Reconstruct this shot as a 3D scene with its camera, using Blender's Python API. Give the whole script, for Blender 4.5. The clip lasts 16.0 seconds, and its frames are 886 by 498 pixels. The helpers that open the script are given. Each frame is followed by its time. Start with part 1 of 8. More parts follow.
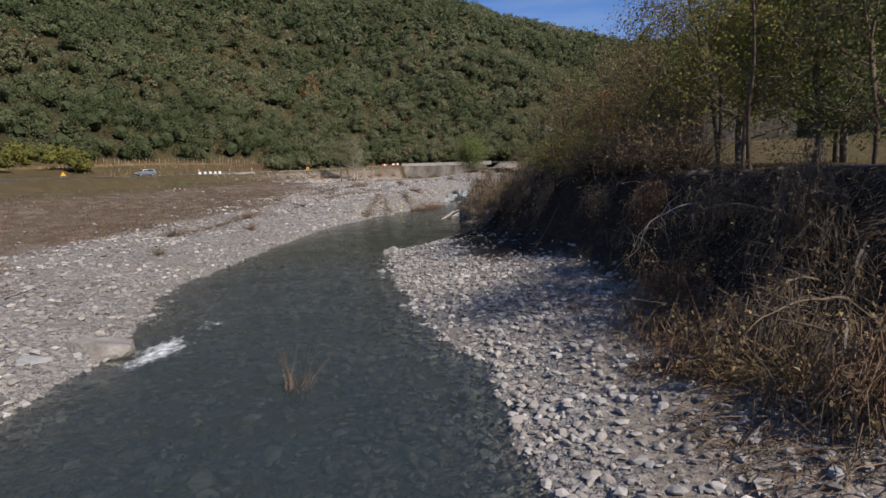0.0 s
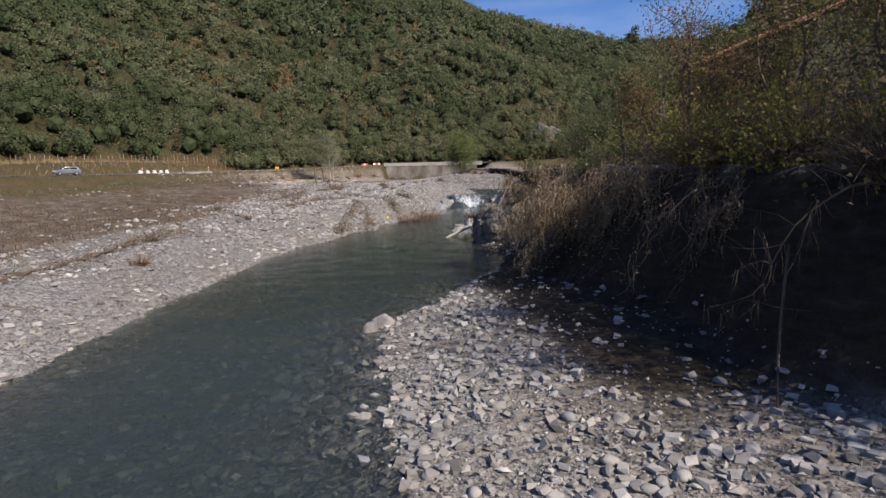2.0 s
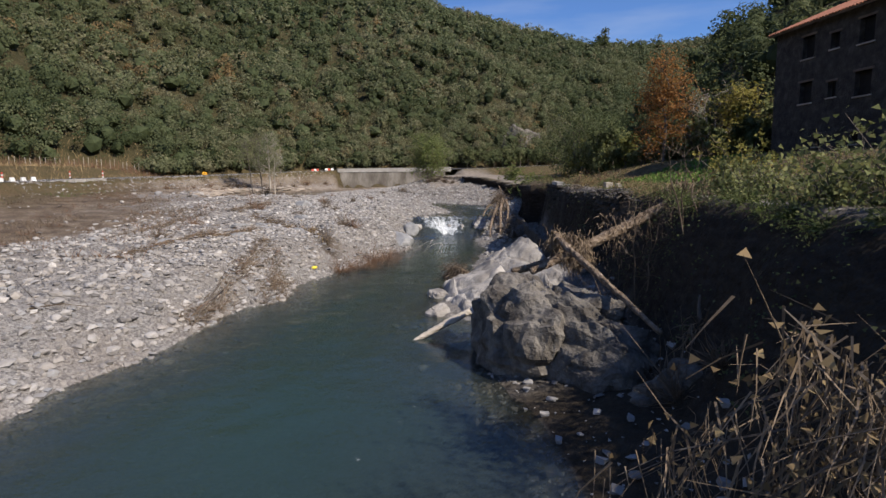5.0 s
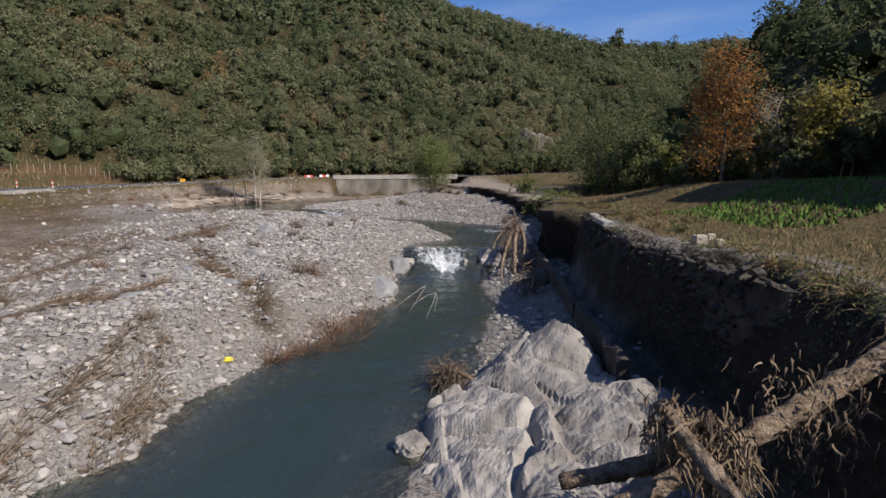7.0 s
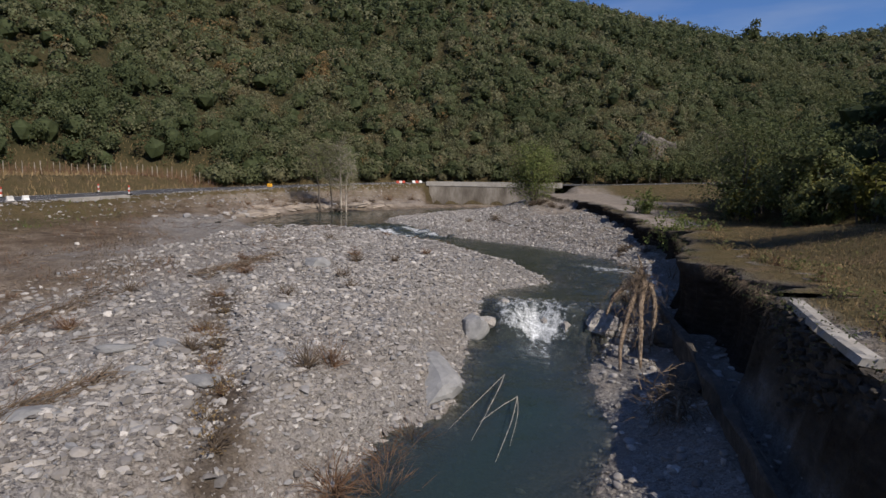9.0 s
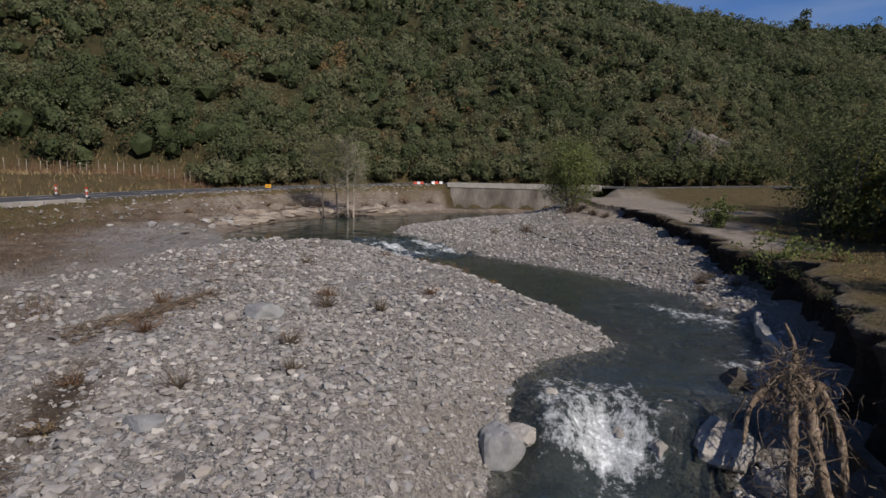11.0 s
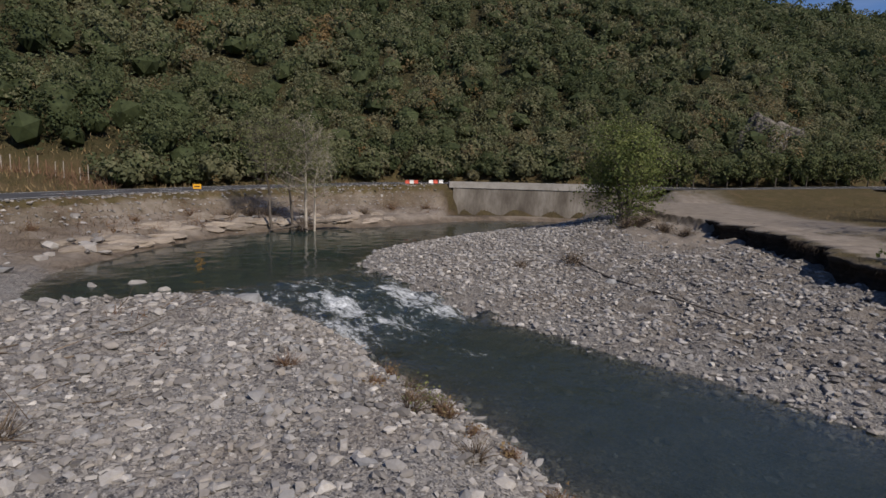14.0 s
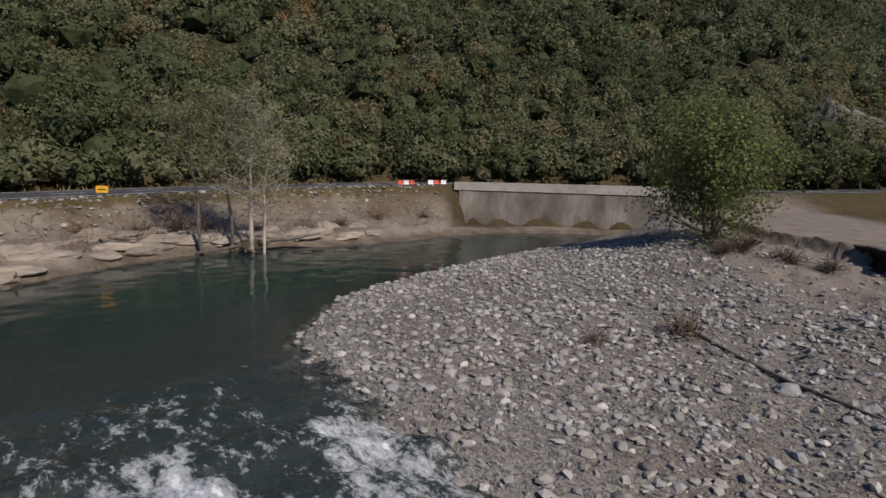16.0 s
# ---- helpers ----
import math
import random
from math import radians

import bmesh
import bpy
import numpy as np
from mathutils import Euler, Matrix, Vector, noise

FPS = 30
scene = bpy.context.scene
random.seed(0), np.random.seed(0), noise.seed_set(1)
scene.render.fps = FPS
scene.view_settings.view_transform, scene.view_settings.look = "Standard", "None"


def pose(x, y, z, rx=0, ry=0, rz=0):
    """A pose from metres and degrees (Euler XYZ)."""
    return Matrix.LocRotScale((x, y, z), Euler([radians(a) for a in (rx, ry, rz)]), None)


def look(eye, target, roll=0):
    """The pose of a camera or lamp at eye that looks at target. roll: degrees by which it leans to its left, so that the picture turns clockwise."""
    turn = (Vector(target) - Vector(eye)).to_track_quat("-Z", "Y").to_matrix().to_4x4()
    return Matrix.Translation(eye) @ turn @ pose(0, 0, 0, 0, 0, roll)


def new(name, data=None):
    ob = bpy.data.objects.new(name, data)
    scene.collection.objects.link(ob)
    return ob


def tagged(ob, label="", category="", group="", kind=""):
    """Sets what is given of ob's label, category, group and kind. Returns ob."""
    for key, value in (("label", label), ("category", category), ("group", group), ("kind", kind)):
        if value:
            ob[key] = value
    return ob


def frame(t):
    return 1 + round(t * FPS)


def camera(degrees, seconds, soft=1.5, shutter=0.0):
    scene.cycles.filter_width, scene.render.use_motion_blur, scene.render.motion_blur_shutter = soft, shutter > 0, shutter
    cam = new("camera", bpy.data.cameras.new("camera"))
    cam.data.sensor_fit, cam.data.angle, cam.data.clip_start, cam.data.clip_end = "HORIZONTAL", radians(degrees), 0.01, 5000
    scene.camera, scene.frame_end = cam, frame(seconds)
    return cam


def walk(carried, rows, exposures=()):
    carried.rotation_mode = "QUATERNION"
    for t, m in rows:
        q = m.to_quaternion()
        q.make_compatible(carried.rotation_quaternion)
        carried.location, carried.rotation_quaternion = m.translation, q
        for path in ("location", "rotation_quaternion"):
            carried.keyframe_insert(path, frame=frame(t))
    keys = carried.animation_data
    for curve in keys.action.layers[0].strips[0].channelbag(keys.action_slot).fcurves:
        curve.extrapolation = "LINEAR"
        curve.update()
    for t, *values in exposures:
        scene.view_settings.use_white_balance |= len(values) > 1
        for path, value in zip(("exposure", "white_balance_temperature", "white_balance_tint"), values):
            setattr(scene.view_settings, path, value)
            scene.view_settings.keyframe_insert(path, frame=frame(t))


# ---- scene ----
cam = camera(77.0, 16.0)
METRES, EYE, TILT, LEAN, TURN = 100.0, 4.1, -7.9, 1.5, 0.0
ROWS = [
    (0.0, 0.0, 0.0, 0.0, -0.0, 0.0, 0.0),
    (0.5, -0.0058, 0.0353, 0.0043, -0.45, 0.01, 0.0),
    (1.0, -0.0104, 0.0708, 0.0087, -1.05, 0.06, -0.02),
    (1.5, -0.0136, 0.1064, 0.0135, -1.5, 0.11, -0.05),
    (2.0, -0.0156, 0.1415, 0.0184, -2.07, 0.13, -0.04),
    (2.5, -0.0165, 0.1755, 0.0238, -3.01, 0.21, -0.02),
    (3.0, -0.0168, 0.2078, 0.0298, -3.96, 0.27, 0.02),
    (5.5, -0.0062, 0.3461, 0.0578, -6.22, 0.58, -0.13),
    (6.0, -0.0022, 0.3712, 0.0643, -6.52, 0.63, -0.16),
    (6.5, 0.002, 0.3953, 0.0713, -6.13, 0.66, -0.36),
    (7.0, 0.0064, 0.4188, 0.0785, -5.09, 0.67, -0.69),
    (7.5, 0.0103, 0.4422, 0.0855, -4.38, 0.69, -0.97),
    (8.0, 0.0135, 0.4654, 0.0923, -2.98, 0.67, -1.42),
    (8.5, 0.0159, 0.4888, 0.0989, 2.63, 0.43, -2.76),
    (9.0, 0.0175, 0.5128, 0.1063, 5.27, 0.27, -3.42),
    (11.5, 0.0092, 0.6537, 0.1288, 8.12, -0.07, -4.18),
    (12.0, 0.0058, 0.6871, 0.1333, 8.31, -0.09, -4.22),
    (12.5, 0.0021, 0.7214, 0.138, 8.42, -0.15, -4.22),
    (13.0, -0.0019, 0.7567, 0.1425, 8.49, -0.21, -4.24),
    (13.5, -0.0065, 0.7929, 0.1471, 8.49, -0.3, -4.28),
    (14.0, -0.0119, 0.8296, 0.1518, 8.53, -0.37, -4.35),
    (14.5, -0.0178, 0.8667, 0.1564, 8.54, -0.42, -4.44),
    (15.0, -0.0243, 0.9036, 0.1613, 8.59, -0.49, -4.46),
    (15.5, -0.0311, 0.9402, 0.1661, 8.66, -0.54, -4.49),
    (16.0, -0.0382, 0.9764, 0.171, 8.54, -0.57, -4.48),
]
walk(cam, [(t, pose(0, 0, EYE, TILT, LEAN, TURN) @ pose(METRES * x, METRES * y, METRES * z, 90 + pitch, roll, yaw)) for t, x, y, z, yaw, pitch, roll in ROWS],
     exposures=[(0.0, 0.05), (3.0, 0.2), (6.5, 0.15), (8.0, -0.05), (9.0, -0.27), (11.5, -0.46), (16.0, -0.48)])


# ---------------------------------------------------------------- world, sun
SUN_AZ, SUN_EL = 132.0, 43.0          # degrees clockwise from +y, degrees up
world = bpy.data.worlds.new("sky_world")
scene.world = world
world.use_nodes = True
wn = world.node_tree.nodes
sky = wn.new("ShaderNodeTexSky")
sky.sky_type, sky.sun_disc = "NISHITA", False
sky.sun_elevation, sky.sun_rotation = radians(SUN_EL), radians(SUN_AZ)
sky.air_density, sky.dust_density, sky.ozone_density = 1.0, 0.2, 3.0
wn["Background"].inputs["Strength"].default_value = 0.088
deep = wn.new("ShaderNodeMix")
deep.data_type, deep.blend_type = "RGBA", "MULTIPLY"
deep.inputs[0].default_value, deep.inputs[7].default_value = 1.0, (0.72, 0.95, 1.38, 1)
world.node_tree.links.new(sky.outputs[0], deep.inputs[6])
wisp_at = wn.new("ShaderNodeMapping")
wisp_at.inputs["Scale"].default_value = (1.0, 1.0, 5.0)
world.node_tree.links.new(wn.new("ShaderNodeTexCoord").outputs["Generated"], wisp_at.inputs["Vector"])
wisp = wn.new("ShaderNodeTexNoise")
wisp.inputs["Scale"].default_value, wisp.inputs["Detail"].default_value = 2.2, 7.0
world.node_tree.links.new(wisp_at.outputs[0], wisp.inputs["Vector"])
thin_cloud = wn.new("ShaderNodeValToRGB")
thin_cloud.color_ramp.elements[0].position, thin_cloud.color_ramp.elements[1].position = 0.48, 0.85
thin_cloud.color_ramp.elements[1].color = (0.55, 0.55, 0.55, 1)
world.node_tree.links.new(wisp.outputs["Fac"], thin_cloud.inputs["Fac"])
cloudy = wn.new("ShaderNodeMix")
cloudy.data_type = "RGBA"
cloudy.inputs[7].default_value = (6.5, 7.0, 8.0, 1)
world.node_tree.links.new(thin_cloud.outputs["Color"], cloudy.inputs[0])
world.node_tree.links.new(deep.outputs[2], cloudy.inputs[6])
world.node_tree.links.new(cloudy.outputs[2], wn["Background"].inputs["Color"])
sun = new("sun", bpy.data.lights.new("sun", "SUN"))
sun.data.energy, sun.data.angle, sun.data.color = 6.0, radians(0.55), (1.0, 0.893, 0.785)
az, el = radians(SUN_AZ), radians(SUN_EL)
sun.matrix_world = look((40, -30, 60), (40 - math.sin(az) * math.cos(el), -30 - math.cos(az) * math.cos(el), 60 - math.sin(el)))


# ---------------------------------------------------------------- node helpers
class Mat:
    """A small builder for node materials."""

    def __init__(self, name, rough=0.85, spec=0.25):
        self.m = bpy.data.materials.new(name)
        self.m.use_nodes = True
        self.t = self.m.node_tree
        self.n, self.l = self.t.nodes, self.t.links
        self.b = self.n["Principled BSDF"]
        self.b.inputs["Roughness"].default_value = rough
        self.b.inputs["Specular IOR Level"].default_value = spec
        self.pos = self.n.new("ShaderNodeNewGeometry").outputs["Position"]

    def put(self, value, socket):
        if isinstance(value, bpy.types.NodeSocket):
            self.l.new(value, socket)
        elif isinstance(value, (tuple, list)) and len(value) == 3 and socket.type == "RGBA":
            socket.default_value = (*value, 1)
        else:
            socket.default_value = value

    def local(self):
        self.pos = self.n.new("ShaderNodeTexCoord").outputs["Object"]
        return self

    def noise(self, scale, detail=3.0, rough=0.55, stretch=None):
        x = self.n.new("ShaderNodeTexNoise")
        v = self.pos
        if stretch:
            mp = self.n.new("ShaderNodeMapping")
            mp.inputs["Scale"].default_value = stretch
            self.l.new(v, mp.inputs["Vector"])
            v = mp.outputs[0]
        self.l.new(v, x.inputs["Vector"])
        x.inputs["Scale"].default_value, x.inputs["Detail"].default_value, x.inputs["Roughness"].default_value = scale, detail, rough
        return x.outputs["Fac"]

    def cells(self, scale, feature="F1", stretch=None):
        x = self.n.new("ShaderNodeTexVoronoi")
        x.feature = feature
        v = self.pos
        if stretch:
            mp = self.n.new("ShaderNodeMapping")
            mp.inputs["Scale"].default_value = stretch
            self.l.new(v, mp.inputs["Vector"])
            v = mp.outputs[0]
        self.l.new(v, x.inputs["Vector"])
        x.inputs["Scale"].default_value = scale
        return x

    def ramp(self, fac, *stops):
        x = self.n.new("ShaderNodeValToRGB")
        e = x.color_ramp.elements
        while len(e) < len(stops):
            e.new(0.5)
        for i, (p, c) in enumerate(stops):
            e[i].position = p
            e[i].color = (*c, 1) if isinstance(c, (tuple, list)) else (c, c, c, 1)
        self.put(fac, x.inputs["Fac"])
        return x.outputs["Color"]

    def mix(self, fac, a, b, kind="MIX"):
        x = self.n.new("ShaderNodeMix")
        x.data_type, x.blend_type = "RGBA", kind
        self.put(fac, x.inputs[0]), self.put(a, x.inputs[6]), self.put(b, x.inputs[7])
        return x.outputs[2]

    def math(self, op, a, b=0.0, clamp=False):
        x = self.n.new("ShaderNodeMath")
        x.operation, x.use_clamp = op, clamp
        self.put(a, x.inputs[0]), self.put(b, x.inputs[1])
        return x.outputs[0]

    def attr(self, name):
        x = self.n.new("ShaderNodeAttribute")
        x.attribute_name = name
        return x.outputs["Fac"]

    def random(self):
        """One random number for each loose piece of a joined mesh, and for each object."""
        a = self.n.new("ShaderNodeNewGeometry").outputs["Random Per Island"]
        b = self.n.new("ShaderNodeObjectInfo").outputs["Random"]
        return self.math("FRACT", self.math("ADD", a, b))

    def bump(self, height, strength=0.5, distance=0.02, after=None):
        x = self.n.new("ShaderNodeBump")
        x.inputs["Strength"].default_value, x.inputs["Distance"].default_value = strength, distance
        self.put(height, x.inputs["Height"])
        if after is not None:
            self.l.new(after, x.inputs["Normal"])
        self.l.new(x.outputs[0], self.b.inputs["Normal"])
        return x.outputs[0]

    def color(self, c):
        self.put(c, self.b.inputs["Base Color"])
        return self

    def rough(self, r):
        self.put(r, self.b.inputs["Roughness"])
        return self


# ---------------------------------------------------------------- materials
def stone_colors(m):
    r = m.random()
    c = m.ramp(r, (0.0, (0.12, 0.114, 0.11)), (0.15, (0.21, 0.20, 0.19)), (0.35, (0.29, 0.276, 0.26)), (0.5, (0.255, 0.262, 0.272)), (0.62, (0.31, 0.285, 0.255)), (0.8, (0.34, 0.332, 0.322)), (0.95, (0.42, 0.405, 0.385)), (1.0, (0.58, 0.56, 0.53)))
    c = m.mix(m.ramp(m.noise(14, 4), (0.35, 0.0), (0.75, 0.55)), c, m.mix(1.0, c, (0.72, 0.66, 0.58), "MULTIPLY"))
    return m.mix(m.ramp(m.noise(90, 2), (0.4, 0.0), (0.7, 0.35)), c, (0.2, 0.19, 0.175))


M_STONE = Mat("river_stone", 0.82)
M_STONE.color(stone_colors(M_STONE)).bump(M_STONE.noise(45, 4), 0.35, 0.01)
M_STONE = M_STONE.m


def ground_material():
    m = Mat("ground_soil", 0.93, 0.15)
    # gravel: tilted chips of three sizes
    warp = m.n.new("ShaderNodeTexNoise")
    warp.inputs["Scale"].default_value, warp.inputs["Detail"].default_value = 7.0, 3.0
    m.l.new(m.pos, warp.inputs["Vector"])
    bend = m.n.new("ShaderNodeVectorMath")
    bend.operation = "MULTIPLY_ADD"
    bend.inputs[1].default_value = (0.07, 0.07, 0.07)
    m.l.new(warp.outputs["Color"], bend.inputs[0]), m.l.new(m.pos, bend.inputs[2])
    straight, m.pos = m.pos, bend.outputs[0]
    chips = [m.cells(8.0), m.cells(20.0), m.cells(46.0)]
    lifts, shades = [], []
    for cell, lift in zip(chips, (0.026, 0.014, 0.007)):
        away = m.n.new("ShaderNodeVectorMath")
        away.operation = "SUBTRACT"
        m.l.new(m.pos, away.inputs[0]), m.l.new(cell.outputs["Position"], away.inputs[1])
        lean = m.n.new("ShaderNodeVectorMath")
        lean.operation = "SUBTRACT"
        lean.inputs[1].default_value = (0.5, 0.5, 0.5)
        m.l.new(cell.outputs["Color"], lean.inputs[0])
        dot = m.n.new("ShaderNodeVectorMath")
        dot.operation = "DOT_PRODUCT"
        m.l.new(away.outputs[0], dot.inputs[0]), m.l.new(lean.outputs[0], dot.inputs[1])
        sep = m.n.new("ShaderNodeSeparateColor")
        m.l.new(cell.outputs["Color"], sep.inputs[0])
        shades.append(sep.outputs[1])
        lifts.append(m.math("ADD", m.math("MULTIPLY", dot.outputs["Value"], 0.9), m.math("MULTIPLY", sep.outputs[0], lift)))
    m.pos = straight
    palette = ((0.0, (0.09, 0.085, 0.078)), (0.35, (0.195, 0.184, 0.172)), (0.7, (0.27, 0.26, 0.248)), (0.92, (0.335, 0.322, 0.305)), (1.0, (0.47, 0.455, 0.435)))
    gravel = m.mix(0.5, m.ramp(shades[1], *palette), m.ramp(shades[2], *palette))
    gravel = m.mix(m.ramp(shades[0], (0.6, 0.0), (0.65, 0.4)), gravel, m.ramp(shades[0], *palette))
    gravel = m.mix(m.ramp(m.noise(0.35, 4), (0.42, 0.0), (0.64, 0.45)), gravel, (0.235, 0.2, 0.165))
    mud = m.ramp(m.noise(0.8, 6), (0.3, (0.085, 0.062, 0.044)), (0.48, (0.155, 0.118, 0.084)), (0.7, (0.28, 0.228, 0.172)))
    mud = m.mix(m.ramp(m.noise(9, 4), (0.45, 0.0), (0.6, 0.6)), mud, (0.10, 0.072, 0.05))
    grass = m.ramp(m.noise(0.5, 5), (0.35, (0.145, 0.105, 0.055)), (0.5, (0.112, 0.088, 0.042)), (0.62, (0.16, 0.112, 0.062)))
    grass = m.mix(m.ramp(m.noise(24, 3), (0.4, 0.0), (0.65, 0.7)), grass, (0.05, 0.05, 0.02))
    sand = m.ramp(m.noise(1.4, 5), (0.3, (0.185, 0.158, 0.13)), (0.7, (0.285, 0.25, 0.213)))
    wood = m.ramp(m.noise(0.9, 4), (0.35, (0.035, 0.035, 0.015)), (0.7, (0.075, 0.062, 0.03)))
    # bank soil, its tone pushed darker to deepen the shade on the bank
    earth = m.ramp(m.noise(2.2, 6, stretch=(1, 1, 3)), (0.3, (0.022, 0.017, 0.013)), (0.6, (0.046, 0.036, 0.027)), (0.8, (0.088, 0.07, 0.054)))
    wob = m.math("SUBTRACT", m.math("MULTIPLY", m.noise(0.9, 5), 1.1), 0.55)
    col = gravel
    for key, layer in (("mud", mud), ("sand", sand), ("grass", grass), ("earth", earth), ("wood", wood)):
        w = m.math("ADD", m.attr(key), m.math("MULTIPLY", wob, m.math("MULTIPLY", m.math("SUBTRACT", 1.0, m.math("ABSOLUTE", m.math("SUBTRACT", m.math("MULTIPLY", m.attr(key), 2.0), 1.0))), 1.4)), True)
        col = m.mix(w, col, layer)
    m.color(col)
    h = m.math("ADD", m.math("ADD", lifts[0], lifts[1]), m.math("ADD", lifts[2], m.math("MULTIPLY", m.noise(6, 6), 0.05)))
    h = m.math("MULTIPLY", h, m.math("SUBTRACT", 1.0, m.math("MULTIPLY", m.attr("sand"), 0.75)))
    m.bump(h, 1.0, 1.0)
    return m.m


M_GROUND = ground_material()


def water_material():
    m = Mat("river_water", 0.05, 0.5)
    n, l = m.n, m.l
    depth, foam = m.attr("depth"), m.attr("foam")
    clear = n.new("ShaderNodeBsdfTransparent")
    m.put(m.ramp(depth, (0.0, (0.86, 0.88, 0.85)), (0.45, (0.60, 0.65, 0.62)), (1.0, (0.19, 0.29, 0.27))), clear.inputs[0])
    turbid = n.new("ShaderNodeBsdfDiffuse")
    m.put(m.ramp(depth, (0.0, (0.046, 0.057, 0.056)), (0.6, (0.03, 0.046, 0.046)), (1.0, (0.023, 0.046, 0.039))), turbid.inputs[0])
    under = n.new("ShaderNodeMixShader")
    m.put(m.ramp(depth, (0.0, 0.10), (0.3, 0.52), (1.0, 0.82)), under.inputs[0])
    l.new(clear.outputs[0], under.inputs[1]), l.new(turbid.outputs[0], under.inputs[2])
    gloss = n.new("ShaderNodeBsdfGlossy")
    gloss.inputs["Roughness"].default_value = 0.06
    fres = n.new("ShaderNodeFresnel")
    fres.inputs["IOR"].default_value = 1.33
    wave = m.math("ADD", m.noise(2.6, 5, 0.6), m.math("MULTIPLY", m.noise(9.0, 3), 0.35))
    bump = n.new("ShaderNodeBump")
    bump.inputs["Distance"].default_value = 0.09
    m.put(m.math("ADD", 0.02, m.math("MULTIPLY", m.attr("rough_water"), 0.9)), bump.inputs["Strength"])
    l.new(wave, bump.inputs["Height"])
    l.new(bump.outputs[0], gloss.inputs["Normal"]), l.new(bump.outputs[0], fres.inputs["Normal"])
    top = n.new("ShaderNodeMixShader")
    l.new(fres.outputs[0], top.inputs[0]), l.new(under.outputs[0], top.inputs[1]), l.new(gloss.outputs[0], top.inputs[2])
    white = n.new("ShaderNodeBsdfDiffuse")
    white.inputs[0].default_value = (0.74, 0.78, 0.80, 1)
    out = n.new("ShaderNodeMixShader")
    flow = n.new("ShaderNodeCombineXYZ")
    m.put(m.attr("flow_u"), flow.inputs[0]), m.put(m.attr("flow_v"), flow.inputs[1])
    keep_pos, m.pos = m.pos, flow.outputs[0]
    streak = m.noise(1.0, 9, 0.72)
    m.pos = keep_pos
    froth = m.math("ADD", m.math("MULTIPLY", m.math("SUBTRACT", streak, 0.5), 1.9), m.math("MULTIPLY", m.math("SUBTRACT", m.noise(7.0, 5, 0.7), 0.5), 0.9))
    fac = m.ramp(m.math("ADD", foam, froth), (0.50, 0.0), (0.63, 0.22), (0.95, 0.6), (1.2, 0.84))
    l.new(fac, out.inputs[0]), l.new(top.outputs[0], out.inputs[1]), l.new(white.outputs[0], out.inputs[2])
    l.new(out.outputs[0], n["Material Output"].inputs["Surface"])
    return m.m


M_WATER = water_material()


def leaf_material(name, dark, mid, light, autumn=None, share=0.0, woods=False):
    """Foliage: each tree has its tint, each leaf its own shade."""
    m = Mat(name, 0.75, 0.2)
    t = m.attr("tint")
    c = m.ramp(t, (0.0, dark), (0.5, mid), (1.0, light))
    if autumn:
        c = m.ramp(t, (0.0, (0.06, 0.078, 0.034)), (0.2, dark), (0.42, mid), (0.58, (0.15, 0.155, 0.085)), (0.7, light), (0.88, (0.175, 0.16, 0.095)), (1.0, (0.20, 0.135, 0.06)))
        c = m.mix(m.ramp(m.noise(0.012, 3), (0.5, 0.0), (0.72, share)), c, autumn)
    r = m.random()
    c = m.mix(0.75, c, m.mix(1.0, c, m.ramp(r, (0.0, (0.80, 0.81, 0.78)), (1.0, (1.20, 1.19, 1.17))), "MULTIPLY"))
    if woods:
        c = m.mix(1.0, c, m.ramp(m.noise(1.1, 4, 0.7), (0.32, (0.62, 0.63, 0.62)), (0.5, (1.0, 1.0, 1.0)), (0.7, (1.34, 1.33, 1.3))), "MULTIPLY")
    m.color(c)
    thin = m.n.new("ShaderNodeBsdfTranslucent")
    both = m.n.new("ShaderNodeMixShader")
    both.inputs[0].default_value = 0.38
    m.l.new(c, thin.inputs["Color"])
    m.l.new(m.b.outputs[0], both.inputs[1]), m.l.new(thin.outputs[0], both.inputs[2])
    m.l.new(both.outputs[0], m.n["Material Output"].inputs["Surface"])
    return m.m


M_FOREST = leaf_material("forest_leaves", (0.075, 0.094, 0.042), (0.112, 0.128, 0.063), (0.17, 0.172, 0.095), (0.158, 0.142, 0.07), 0.25, True)
M_DARKWOOD = leaf_material("dark_evergreen_leaves", (0.055, 0.072, 0.03), (0.098, 0.118, 0.05), (0.16, 0.165, 0.075), woods=True)
M_YELLOW = leaf_material("yellow_green_leaves", (0.12, 0.13, 0.035), (0.21, 0.2, 0.052), (0.33, 0.27, 0.075))
M_ORANGE = leaf_material("autumn_orange_leaves", (0.16, 0.07, 0.025), (0.28, 0.13, 0.04), (0.34, 0.2, 0.065))


# ---------------------------------------------------------------- mesh helpers
def arrays_mesh(name, verts, faces, mat, smooth=False, attrs=None):
    """A mesh from numpy arrays; faces all have the same number of corners."""
    me = bpy.data.meshes.new(name)
    k = faces.shape[1]
    me.vertices.add(len(verts)), me.loops.add(faces.size), me.polygons.add(len(faces))
    me.vertices.foreach_set("co", verts.astype(np.float32).ravel())
    me.loops.foreach_set("vertex_index", faces.astype(np.int32).ravel())
    me.polygons.foreach_set("loop_start", np.arange(0, faces.size, k, dtype=np.int32))
    me.polygons.foreach_set("use_smooth", np.full(len(faces), smooth))
    for key, values in (attrs or {}).items():
        me.attributes.new(key, "FLOAT", "POINT").data.foreach_set("value", values.astype(np.float32))
    me.materials.append(mat)
    me.update(calc_edges=True)
    return me


